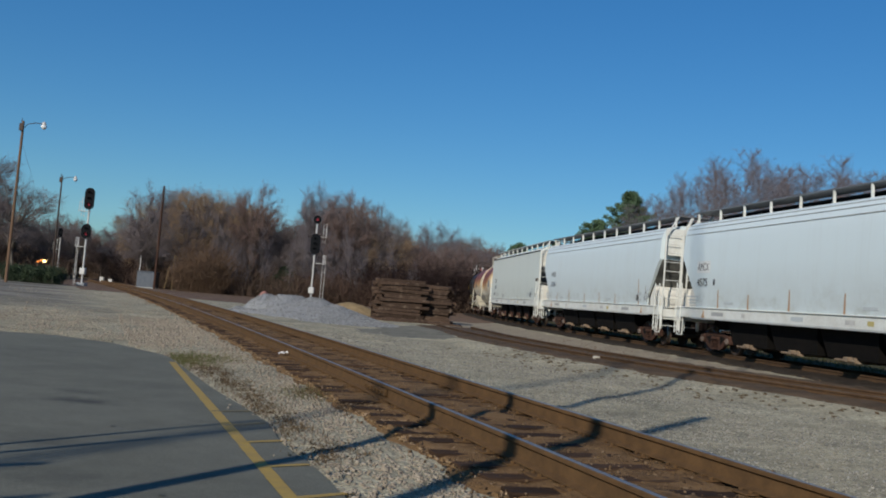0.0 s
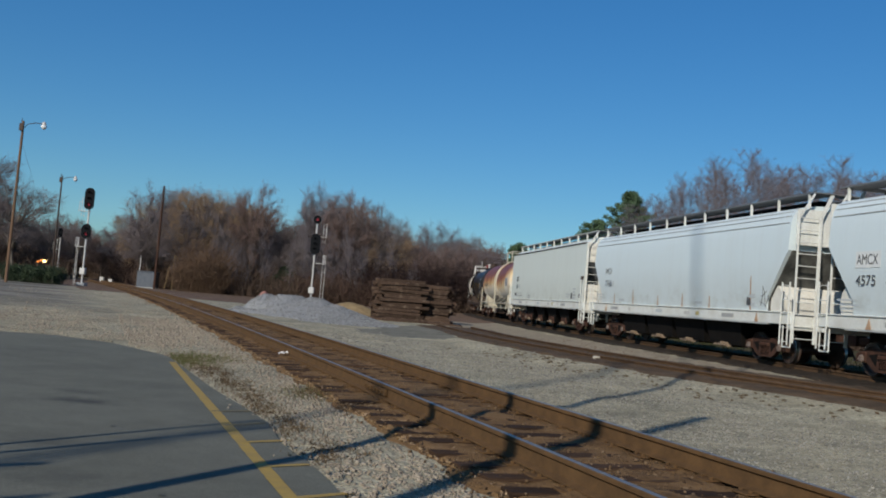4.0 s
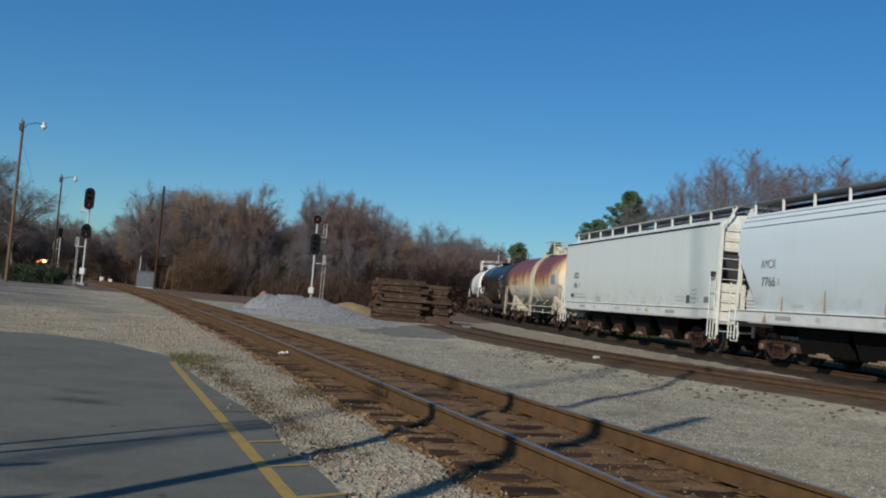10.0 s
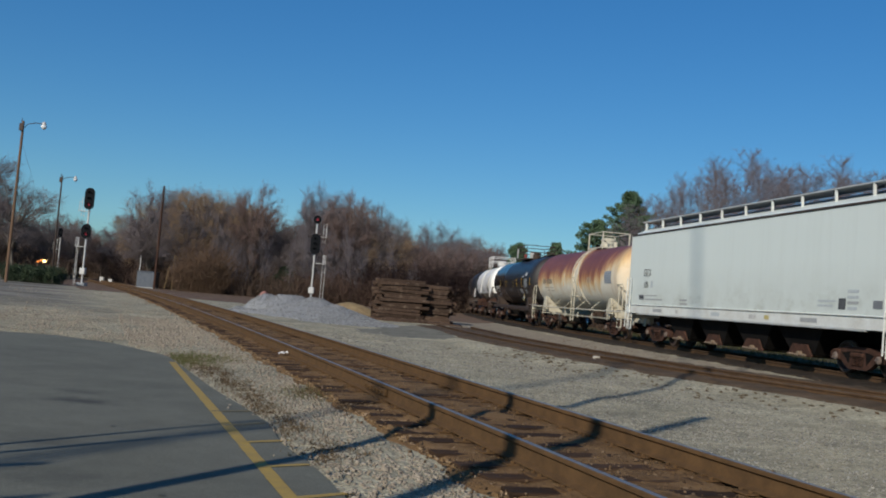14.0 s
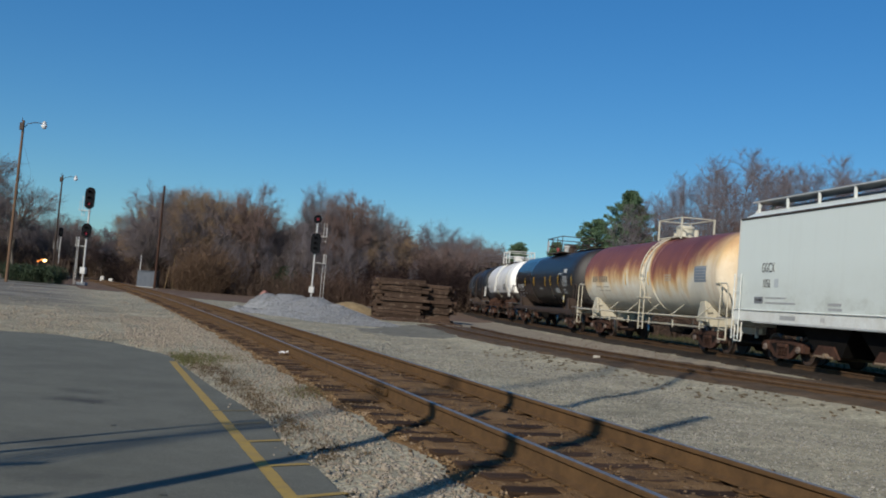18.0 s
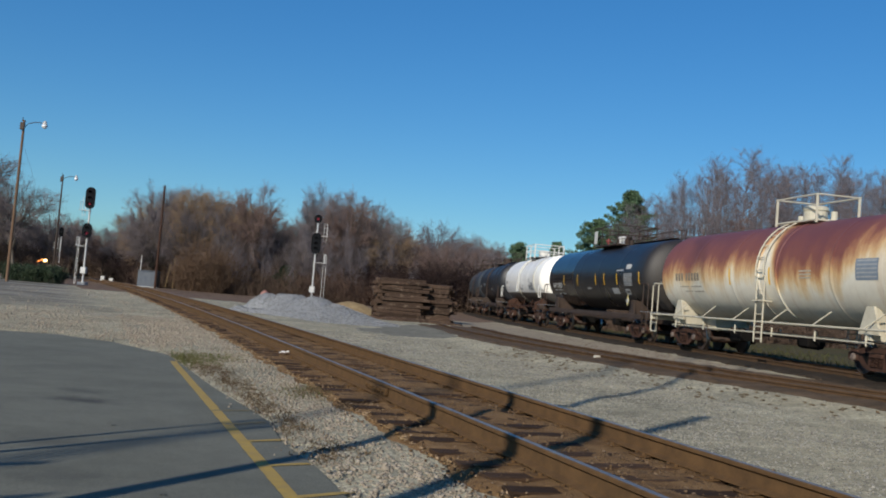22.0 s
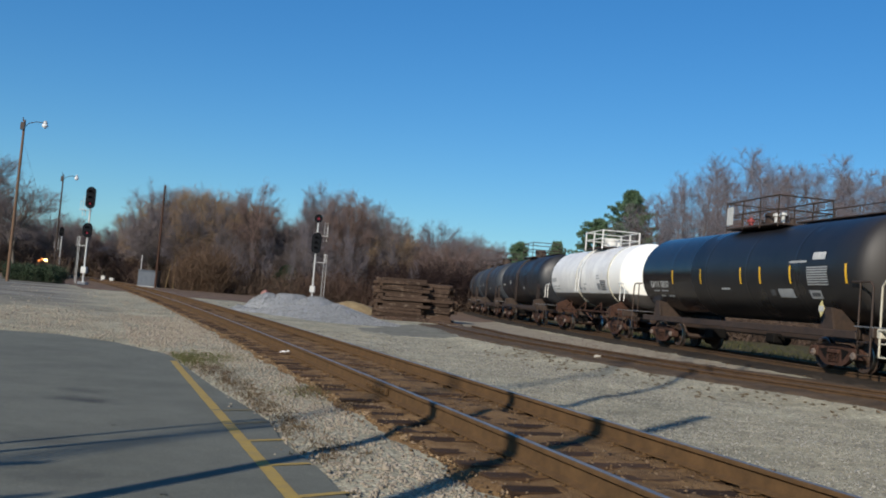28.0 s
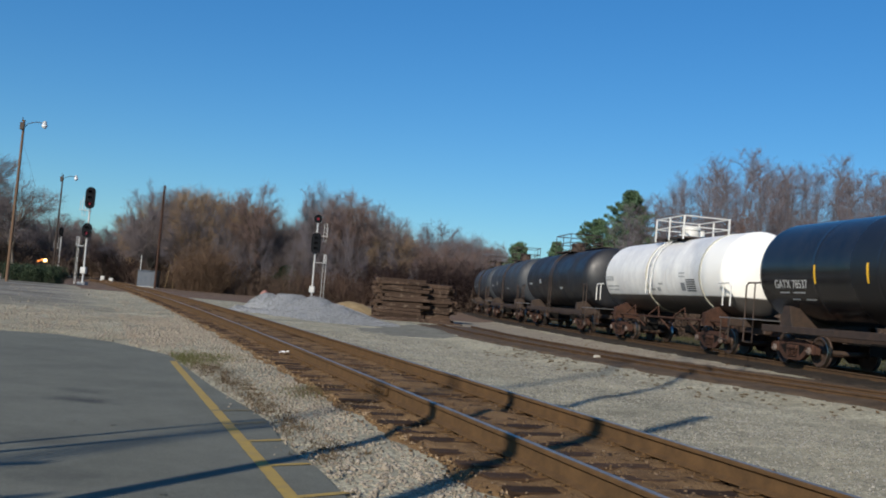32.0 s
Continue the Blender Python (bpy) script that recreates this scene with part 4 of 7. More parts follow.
    # ends: slope sheets, corner posts, ladders, grab irons and steps
    for e in (-1, 1):
        if curved:
            m = Mesh().prism([(e * (H - 1.32), 1.45), (e * (H - 0.78), 1.45), (e * (H - 0.72), 1.8), (e * (H - 0.8), 2.04), (e * (H - 0.96), 2.2), (e * (H - 1.32), 2.26)], -1.42, 1.42, "y")
            part("end_bin", m, M_ENDCREAM, car, "cream rounded end compartment")
            sl = Mesh().prism([(e * (H - 0.285), 3.2), (e * (H - 1.39), 1.8), (e * (H - 1.39), 1.44), (e * (H - 1.35), 1.44), (e * (H - 1.35), 1.78), (e * (H - 0.25), 3.18)], -1.46, 1.46, "y")
            part("slope_sheet", sl, M_SLOPE, car, "dull grey end slope sheet, mottled dark")
        else:
            sl = Mesh().prism([(e * (H - 0.15), 3.36), (e * (H - 2.05), 1.46), (e * (H - 2.03), 1.42), (e * (H - 0.11), 3.33)], -1.42, 1.42, "y")
            part("slope_sheet", sl, M_INKMID, car, "dull grey end slope sheet")
        m = Mesh().box(min(e * H, e * (H - 0.22)), max(e * H, e * (H - 0.22)), -1.52, 1.52, 0.98, 1.4, 0.02)
        part("end_sill", m, end_paint if not curved else M_SILL, car)
        for s in (-1, 1):
            pw_ = 0.14 if not curved else 0.06
            m = Mesh().box(min(e * H, e * (H - pw_)), max(e * H, e * (H - pw_)), s * 1.46 - 0.06, s * 1.46 + 0.02 * s + 0.02, 1.4, 4.35 if curved else 4.27, 0.012)
            if not curved:
                part("corner_post", m, end_paint, car)
            # stiles that lean in over the shoulder of the roof; set further in on the trailing end
            ld = Mesh()
            xe = e * (H + 0.05)
            near_y, far_y = (1.49, 0.84) if e > 0 else (1.22, 0.7)
            for y0, y1, w in ((near_y, near_y - 0.42, 0.028), (far_y, far_y - 0.3, 0.05)):
                ld.box(xe - 0.02, xe + 0.02, s * y0 - w, s * y0 + w, 0.62, 4.12, 0.008)
                ld.prism([(s * y0 - w, 4.1), (s * y0 + w, 4.1), (s * y1 + w, 4.8), (s * y1 - w, 4.8)], xe - 0.02, xe + 0.02)
            for q in range(11):
                z = 0.75 + 0.335 * q
                ld.cyl((xe, s * far_y, z), (xe, s * near_y, z), 0.014, n=6)
            part("end_ladder", ld, M_SILL, car)
            part("side_ladder", ladder_mesh(e * (H - 0.24), s * 1.6, 0.55, 2.55 if not curved else 2.3, 0.4, 5, "x", 0.011), M_SILL, car)
            st = Mesh().pipe([(e * (H - 0.03), s * 1.5, 1.1), (e * (H - 0.03), s * 1.5, 0.5), (e * (H - 0.45), s * 1.5, 0.5), (e * (H - 0.45), s * 1.5, 1.1)], 0.02)
            part("step", st, end_paint, car)
        m = Mesh().box(min(e * (H - 0.16), e * (H - 0.1)), max(e * (H - 0.16), e * (H - 0.1)), -1.45, 1.45, 3.35, 4.36 if curved else 4.27, 0.01)
        part("end_panel", m, end_paint, car, "cream upper end panel")
        if not curved:
            m = Mesh().box(min(e * (H - 0.16), e * (H - 0.08)), max(e * (H - 0.16), e * (H - 0.08)), -1.45, -0.5, 1.4, 2.3, 0.01)
            part("end_apron", m, end_paint, car, "cream lower end panel")
        m = Mesh().box(min(e * (H + 0.02), e * (H - 0.9)), max(e * (H + 0.02), e * (H - 0.9)), -1.3, 1.3, 1.39, 1.42, 0.004)
        part("end_platform", m, M_GRATE, car)
        coupler(car, e * (H - 0.1), e)
    if not curved:
        part("marker_box", Mesh().box(H - 0.3, H - 0.12, -1.68, -1.56, 2.5, 2.66, 0.015), M_DARKMETAL, car, "small dark box on the side ladder")
    wheel = Mesh().lathe([(-0.02, 0.25), (0.0, 0.27), (0.02, 0.25), (0.0, 0.23), (-0.02, 0.25)], 16, "x", (H + 0.02, 0.55, 2.3))
    wheel.box(H, H + 0.03, 0.53, 0.57, 2.05, 2.55).box(H, H + 0.03, 0.3, 0.8, 2.28, 2.32)
    part("brake_wheel", wheel, M_DARKMETAL, car, "dark brake wheel")
    for x in (-H + 2.15, H - 2.15):
        truck(car, x)
    # marks and rust on the near side
    y = -(side_y(2.7, curved) + 0.012)
    xm = -H + 1.25
    ink = M_INKMID if numbers == "7766" else M_INK
    if numbers == "4575":
        part("paint_patch", Mesh().box(-6.95, -5.98, y + 0.004, y + 0.008, 2.63, 3.03), M_PATCH, car, "fresh white patch behind the letters")
    if name_marks:
        letters("lettering", name_marks, 0.36 if curved else 0.4, car, pose(-6.9 if numbers != "7766" else -6.67, y, 2.71 if curved else 2.58, 90) @ Matrix.Diagonal((0.8 if curved else 0.62, 1, 1, 1)), ink, "stencilled car letters")
    if numbers:
        letters("lettering", numbers, 0.36, car, pose((-6.9 if numbers != "7766" else -6.61) if curved else -6.82, y, 2.2 if curved else 2.13, 90) @ Matrix.Diagonal((1.1 if curved else 0.62, 1, 1, 1)), ink, "stencilled car number")
    rnd = random.Random(numbers + name_marks)
    near = ((xm - 0.5, xm + 0.3, 1.82, 1.86, M_INKFAINT), (xm - 0.4, xm + 0.4, 1.7, 1.74, M_INKFAINT), (xm - 0.4, xm + 0.2, 1.6, 1.63, M_INKFAINT), (-5.74, -5.62, 2.22, 2.42, M_INK if numbers == "4575" else M_INKFAINT), (xm + 2.2, xm + 2.8, 1.6, 1.68, M_INKFAINT)) if curved else (
        (-7.25, -6.75, 1.66, 1.86, M_INKMID), (-7.2, -6.8, 1.72, 1.8, M_INK), (-6.62, -5.5, 1.81, 1.85, M_INKPALE), (-6.62, -5.0, 1.66, 1.71, M_INKPALE), (-3.45, -2.86, 1.66, 1.73, M_INKPALE), (-3.42, -2.82, 1.53, 1.6, M_INKPALE), (-6.16, -5.95, 2.14, 2.38, M_INKFAINT))
    far = ((H - 2.58, H - 2.33, 1.62, 1.9, M_INK), (H - 2.45, H - 2.05, 1.84, 1.96, M_INKFAINT), (H - 2.45, H - 2.05, 1.6, 1.7, M_INKFAINT), (2.2, 2.8, 1.6, 1.68, M_INKFAINT)) if curved else (
        (H - 2.38, H - 2.08, 1.6, 1.88, M_INK), (H - 2.02, H - 1.55, 2.02, 2.1, M_INKFAINT), (H - 2.02, H - 1.55, 1.88, 1.95, M_INKFAINT), (H - 2.0, H - 1.55, 1.74, 1.81, M_INKPALE), (H - 2.0, H - 1.6, 1.6, 1.67, M_INKFAINT),
        (H - 0.98, H - 0.62, 1.64, 1.84, M_INKMID), (H - 3.3, H - 2.5, 1.78, 1.83, M_INKFAINT), (H - 3.3, H - 2.6, 1.66, 1.71, M_INKFAINT))
    for (u0, u1, z0, z1, mat) in near + far:
        yy = -(side_y((z0 + z1) / 2, curved) + 0.004)
        part("stencil", Mesh().box(u0, u1, yy - 0.004, yy + 0.002, z0, z1), mat, car, "stencilled data panel" if mat is M_INK else "")
    for u0, u1, mat in ((-5.7, -4.9, M_INKPALE), (-3.7, -3.5, M_INKWHITE), (-0.9, -0.3, M_INKFAINT), (1.6, 2.0, M_INKWHITE), (2.5, 2.75, M_SILLMARK), (4.4, 5.2, M_INKPALE)):
        part("sill_mark", Mesh().box(u0, u1, -1.566, -1.558, 1.22, 1.34), mat, car)
    if curved:
        for i in range(6):
            x = -H + 2.8 + i * 2.3 + rnd.uniform(-0.25, 0.25)
            hgt = rnd.uniform(0.35, 0.62) if i < 5 else 1.0
            rows = []
            for q in range(7):
                z = 1.48 + hgt * q / 6
                wd = 0.05 * (1 - 0.5 * q / 6)
                yy = -(side_y(z, True) + 0.005)
                rows.append([(x - wd + q * 0.01, yy, z), (x + wd + q * 0.01, yy, z)])
            part("rust_run", Mesh().grid(rows), M_RUSTRUN, car, "orange rust run")
        # a painted scrawl by the leading end
        for a, b, c_, d_ in ((-1.75, 1.62, -1.6, 2.2), (-1.6, 2.2, -1.5, 1.7), (-1.7, 1.9, -1.4, 2.05), (-1.5, 1.6, -1.3, 1.95), (-1.8, 1.75, -1.45, 1.6)):
            tag = Mesh().pipe([(H + a, -(side_y(b, True) + 0.002), b), (H + (a + c_) / 2 + 0.05, -(side_y((b + d_) / 2, True) + 0.002), (b + d_) / 2), (H + c_, -(side_y(d_, True) + 0.002), d_)], 0.012)
            part("paint_stroke", tag, M_INKMID, car)
        for s in (-1, 1):
            part("warning_mark", Mesh().prism([(-6.42, 1.14), (-6.2, 1.14), (-6.3, 1.42)] if s < 0 else [(6.5, 1.14), (6.72, 1.14), (6.6, 1.42)], -1.572, -1.563, "y"), M_RUSTRUN, car)
    return car


def patch(x0, x1, z0, z1, r, cz, lift=0.006, n=6, side=-1):
    """A thin curved plate lying on a tank's side."""
    rows = []
    for i in range(n + 1):
        z = z0 + (z1 - z0) * i / n
        y = side * (math.sqrt(max(0.0, r * r - (z - cz) ** 2)) + lift)
        rows.append([(x0, y, z), (x1, y, z)])
    return Mesh().grid(rows)


def tank(spec):
    """A tank car; spec gives its length, shell and fittings."""
    L, hb, r, cz, paint, rail_paint = spec["L"], spec["shell"], spec["r"], spec["cz"], spec["paint"], spec["rails"]
    H = L / 2
    car = thing("tank_car", spec["label"], "freight car", group="cars of the freight train")
    head = 0.62
    head = spec.get("head", head)
    prof = [(-hb - head, 0.001)] + [(-hb - head * math.cos(a), r * math.sin(a)) for a in np.linspace(0.15, math.pi / 2, 9)] + [(-hb + 0.1, r)]
    seams = np.linspace(-hb, hb, 6)[1:-1]
    for x in seams:
        prof += [(x - 0.12, r), (x - 0.04, r), (x - 0.03, r + 0.003), (x + 0.03, r + 0.003), (x + 0.04, r), (x + 0.12, r)]
    prof += [(hb - 0.1, r)] + [(hb + head * math.cos(a), r * math.sin(a)) for a in np.linspace(math.pi / 2, 0.15, 9)] + [(hb + head, 0.001)]
    shell = part("tank_shell", Mesh().lathe(prof, 56, "x", (0, 0, cz)), paint, car, spec["shell_label"], True)
    # jacket bands
    for x in spec.get("bands", ()):
        part("band", Mesh().lathe([(x - 0.06, r), (x - 0.05, r + 0.02), (x + 0.05, r + 0.02), (x + 0.06, r)], 56, "x", (0, 0, cz)), spec.get("band_paint", paint), shell)
    # draft sills, bolsters and saddles at the ends
    for e in (-1, 1):
        m = Mesh().box(min(e * H, e * (H - 3.0)), max(e * H, e * (H - 3.0)), -0.3, 0.3, 0.72, 1.12, 0.03)
        m.box(min(e * H, e * (H - 0.16)), max(e * H, e * (H - 0.16)), -1.5, 1.5, 0.92, 1.16, 0.02)
        part("end_sill", m, M_DARKMETAL if spec["dark"] else M_CREAM, car)
        bx = e * (H - 2.2)
        zs = cz - math.sqrt(r * r - 1.0)
        m = Mesh()
        gus = spec.get("gus", 1.0 if not spec["dark"] else 0.5)
        for s in (-1, 1):
            m.prism([(bx - 0.42 * gus, 1.0), (bx + 0.42 * gus, 1.0), (bx + 0.14, 1.0 + (zs - 0.8) * gus), (bx - 0.14, 1.0 + (zs - 0.8) * gus)], s * 1.3 - 0.03, s * 1.3 + 0.03, "y")
        m.prism([(-1.35, 0.86), (1.35, 0.86), (1.28, 1.0 + (zs - 0.8) * gus), (0.7, zs - 0.05), (-0.7, zs - 0.05), (-1.28, 1.0 + (zs - 0.8) * gus)], bx - 0.12, bx + 0.12)
        part("saddle", m, spec["saddle"], car, spec["saddle_label"])
        # end platform with hand rails
        m = Mesh().box(min(e * H, e * (H - 0.75)), max(e * H, e * (H - 0.75)), -1.5, 1.5, 1.16, 1.19, 0.005)
        part("end_platform", m, M_GRATE, car)
        for s in (-1, 1):
            y = s * 1.48
            lo = spec.get("rail_low", 0.5)
            hr = Mesh().pipe([(e * (H - 0.1), y, lo), (e * (H - 0.1), y, 2.15), (e * (H - 0.22), y, 2.27), (e * (H - 0.95), y, 2.27)], 0.026)
            hr.pipe([(e * (H - 0.62), y, 2.27), (e * (H - 0.62), y, lo)], 0.022)
            part("hand_rail", hr, rail_paint, car)
            st = Mesh().pipe([(e * (H - 0.1), y, 1.16), (e * (H - 0.1), y, 0.48), (e * (H - 0.62), y, 0.48), (e * (H - 0.62), y, 1.16)], 0.022).cyl((e * (H - 0.1), y, 0.8), (e * (H - 0.62), y, 0.8), 0.02, n=6)
            part("step", st, M_DARKMETAL if spec["dark"] else rail_paint, car)
        coupler(car, e * (H - 0.1), e)
    if spec["through_sill"]:
        part("centre_sill", Mesh().box(-H + 0.3, H - 0.3, -0.32, 0.32, 0.72, 1.02, 0.02), M_DARKMETAL, car, "dark centre sill")
        for s in (-1, 1):
            part("side_sill", Mesh().box(-hb, hb, s * 1.3 - 0.05, s * 1.3 + 0.05, 0.86, 1.06, 0.015), M_DARKMETAL, car)
    if spec["pipes"]:
        for s in (-1, 1):
            y = s * 1.5
            part("side_rail", Mesh().cyl((-H + 0.1, y, 1.12), (H - 0.1, y, 1.12), 0.03, n=8), rail_paint, car, "long pipe rail along the side")
            part("side_rail", Mesh().cyl((-hb + 0.9, y + s * -0.1, 0.8), (hb - 0.9, y + s * -0.1, 0.8), 0.022, n=6), rail_paint, car)
            for x in np.linspace(-hb + 1.2, hb - 1.2, 6):
                part("rail_bracket", Mesh().pipe([(x, y, 1.12), (x + 0.42, y + s * -0.28, 1.52)], 0.02).cyl((x, y - s * 0.1, 0.72), (x, y - s * 0.1, 0.98), 0.025, n=6), rail_paint, car)
    # brake gear under the middle
    g = Mesh().cyl((-0.4, 0.5, 0.62), (0.5, 0.5, 0.62), 0.2, n=12).box(1.2, 1.7, -0.6, -0.2, 0.5, 0.8, 0.04).pipe([(-3.8, -0.45, 0.72), (3.8, -0.45, 0.72)], 0.03).box(-2.4, -1.7, -0.9, -0.4, 0.45, 0.78, 0.04)
    part("brake_gear", g, M_SHADEBLACK, car, "dark air tank and brake rods")
    # side ladders over the shell to the platform
    px_, top = spec["plat_x"], cz + r
    for s in (-1, 1) if spec.get("ladder", True) else ():
        m = Mesh()
        lad = px_ + spec["ladder_dx"]
        for d in (-0.22, 0.22):
            pts = [(lad + d, s * 1.53, spec.get("ladder_low", 0.52)), (lad + d, s * 1.53, cz - 0.2)]
            for a in np.linspace(-0.1, 1.25, 9):
                pts.append((lad + d, s * (r + 0.08) * math.cos(a), cz + (r + 0.08) * math.sin(a)))
            m.pipe(pts, 0.024)
        for z in np.arange(spec.get("ladder_low", 0.52) + 0.1, cz - 0.1, 0.36):
            m.cyl((lad - 0.22, s * 1.53, z), (lad + 0.22, s * 1.53, z), 0.016, n=6)
        for a in np.linspace(0.0, 1.2, 6):
            y, z = s * (r + 0.08) * math.cos(a), cz + (r + 0.08) * math.sin(a)
            m.cyl((lad - 0.22, y, z), (lad + 0.22, y, z), 0.016, n=6)
        m.box(lad - 0.3, lad + 0.3, min(s * 1.3, s * 1.62), max(s * 1.3, s * 1.62), cz - 0.92, cz - 0.88) if not spec["dark"] else None
        part("ladder", m, rail_paint, car)
    # top platform, rails and fittings
    pw, pl, ph = spec["plat"]
    bar = (0.03 if spec["rails"] is M_WHITEPAINT else 0.017) if spec["dark"] else 0.03
    plat = part("top_platform", Mesh().box(px_ - pl, px_ + pl, -pw, pw, top - 0.04, top + 0.02, 0.01), rail_paint if not spec["dark"] else M_DARKMETAL, car)
    for s in (-1, 1):
        for x in np.linspace(px_ - pl, px_ + pl, spec["posts"]):
            part("rail_post", Mesh().box(x - bar, x + bar, s * pw - bar, s * pw + bar, top - 0.1, top + ph, 0.006), rail_paint, plat)
        for z in (ph,) if spec["open_ends"] else (ph * 0.5, ph):
            part("guard_rail", Mesh().cyl((px_ - pl - 0.06, s * pw, top + z), (px_ + pl + 0.06, s * pw, top + z), 0.024, n=6), rail_paint, plat)
    for x in (px_ - pl, px_ + pl):
        for z in (ph,) if spec["open_ends"] else (ph * 0.5, ph):
            part("guard_rail", Mesh().cyl((x, -pw, top + z), (x, pw, top + z), 0.024, n=6), rail_paint, plat)
    m = Mesh().lathe([(0, 0.34), (0.4, 0.34), (0.43, 0.37), (0.52, 0.36), (0.56, 0.28), (0.58, 0.0)], 18, "z", (px_ - 0.05, 0, top - 0.05))
    m.cyl((px_ + 0.75, 0.1, top - 0.05), (px_ + 0.75, 0.1, top + 0.3), 0.09, n=10)
    m.cyl((px_ - 0.6, -0.1, top - 0.05), (px_ - 0.6, -0.1, top + 0.24), 0.12, n=10)
    part("manway", m, spec["dome_paint"], car, spec.get("dome_label", ""))
    if spec.get("walk"):
        x0, x1 = spec["walk"]
        m = Mesh().box(x0, x1, -0.2, 0.2, top + 0.06, top + 0.09, 0.004)
        wk = part("top_walkway", m, M_DARKMETAL, car)
        for s in (1,):
            part("walkway_rail", Mesh().cyl((x0, s * 0.3, top + 0.45), (x1, s * 0.3, top + 0.45), 0.018, n=6), M_DARKMETAL, wk)
            for x in np.linspace(x0, x1, 5):
                part("rail_post", Mesh().cyl((x, s * 0.3, top - 0.05), (x, s * 0.3, top + 0.45), 0.015, n=6), M_DARKMETAL, wk)
    for x, mat in spec.get("strips", ()):
        part("reflector_strip", patch(x - 0.045, x + 0.045, cz - 0.42, cz + 0.08, r, cz), M_STRIPE, car, "amber reflective strip")
    for x0, x1, z0, z1, mat, lab in spec.get("panels", ()):
        part("panel", patch(x0, x1, z0, z1, r, cz, 0.008), mat, car, lab)
    if spec.get("placard"):
        x, z, mat = spec["placard"]
        y = -1.54
        part("placard", Mesh().prism([(x, z - 0.22), (x + 0.14, z), (x, z + 0.22), (x - 0.14, z)], y - 0.012, y, "y"), M_PLACARD, car, "yellow and white diamond placard")
        part("placard_face", Mesh().box(x - 0.11, x + 0.11, y - 0.018, y - 0.012, z - 0.07, z + 0.07), mat, car)
    if spec.get("board"):
        x = spec["board"]
        part("sign_board", Mesh().box(x - 0.2, x + 0.2, -pw - 0.06, -pw - 0.03, top + 0.1, top + ph - 0.15, 0.01), M_INKWHITE, car, "small pale board on the platform rail")
    for x in (-H + 2.2, H - 2.2):
        truck(car, x)
    return car


def bars(x0, z, widths, hgt, gap, mat):
    out, x = [], x0
    for w in widths:
        out.append((x, x + w, z, z + hgt, mat, ""))
        x += w + gap
    return out


car_1 = hopper("AMCX", "4575", True, "pale grey curved-side covered hopper car with rust runs", M_SILL)
car_2 = hopper("AMCX", "7766", True, "pale grey curved-side covered hopper car with rusty lower side", M_SILL)
car_3 = hopper("GGCX", "1056", False, "pale grey green straight-side covered hopper car, cream ends", M_ENDCREAM)
rust_tank = tank(dict(head=0.55, L=15.4, shell=6.72, r=1.52, cz=2.64, paint=M_RUSTTANK, rails=M_CREAM, label="cream tank car with a rust red burnt top", shell_label="cream shell, rusted red along the top",
                      dark=False, saddle=M_CREAM, saddle_label="cream saddle", through_sill=False, pipes=True, plat_x=0.75, ladder_dx=-0.2, strips=[(-1.48, 0), (0.95, 0)], plat=(0.66, 1.08, 0.72), posts=2, open_ends=True,
                      dome_paint=M_CREAM, dome_label="cream manway cover", bands=(0.3, 1.3), band_paint=M_RUSTTANK,
                      panels=[(5.1, 6.0, 2.32, 2.85, M_PANELBLUE, "small blue grey data panel")] + [(5.15, 5.95, 2.38 + 0.1 * i, 2.42 + 0.1 * i, M_INKPALE, "") for i in range(5)] + [(2.55, 3.15, 2.38 + 0.09 * i, 2.42 + 0.09 * i, M_INKTAN, "") for i in range(3)] + [] + bars(-5.55, 2.36, (0.17, 0.17, 0.17), 0.26, 0.06, M_INKBROWN)
                      + bars(-4.72, 2.36, (0.16,) * 5, 0.26, 0.06, M_INKBROWN) + bars(-5.2, 2.14, (0.7, 0.8), 0.04, 0.15, M_INKTAN) + bars(-4.9, 1.98, (0.6, 0.7), 0.04, 0.15, M_INKTAN)))
black_tank = tank(dict(gus=0.8, ladder=False, L=15.6, shell=6.9, r=1.47, cz=2.66, paint=M_BLACK, rails=M_DARKMETAL, label="glossy black tank car with amber strips and white data panels", shell_label="glossy black shell",
                       dark=True, saddle=M_DARKMETAL, saddle_label="dark brown saddle", through_sill=True, pipes=False, plat_x=0.4, ladder_dx=0.6, plat=(0.9, 1.65, 0.85), posts=4, open_ends=False,
                       dome_paint=M_DARKMETAL, walk=(1.9, 6.7), strips=[(x - 0.2, 0) for x in (-3.9, -1.6, 1.2, 2.4, 4.07, 6.71)], placard=(5.67, 1.57, M_INKWHITE), board=-0.95,
                       panels=[(4.72, 5.7, 2.2 + 0.065 * i, 2.235 + 0.065 * i, M_INKPALE, "") for i in range(8)] + [(4.95, 5.55, 2.88, 3.08, M_INKWHITE, ""), (3.82, 4.69, 2.81, 2.87, M_INKPALE, ""), (3.12, 3.93, 1.86, 2.1, M_INKPALE, "pale data panel"),
                               (2.7, 2.95, 1.9, 2.08, M_INK, ""), (4.72, 5.27, 1.84, 2.06, M_INKPALE, ""), (4.8, 5.2, 1.9, 2.0, M_INK, ""), (-0.36, 0.23, 2.06, 2.12, M_INKPALE, "")]
                       + bars(-6.0, 1.98, (0.5, 0.6), 0.04, 0.2, M_INKPALE) + bars(-5.5, 1.8, (0.4, 0.5), 0.04, 0.3, M_INKPALE)))
letters("lettering", "GATX 78537", 0.34, black_tank, pose(-6.16, -1.392, 2.12, 106) @ Matrix.Diagonal((0.9, 1, 1, 1)), M_INKWHITE, "white stencilled car letters and number")
top_ = 2.66 + 1.47
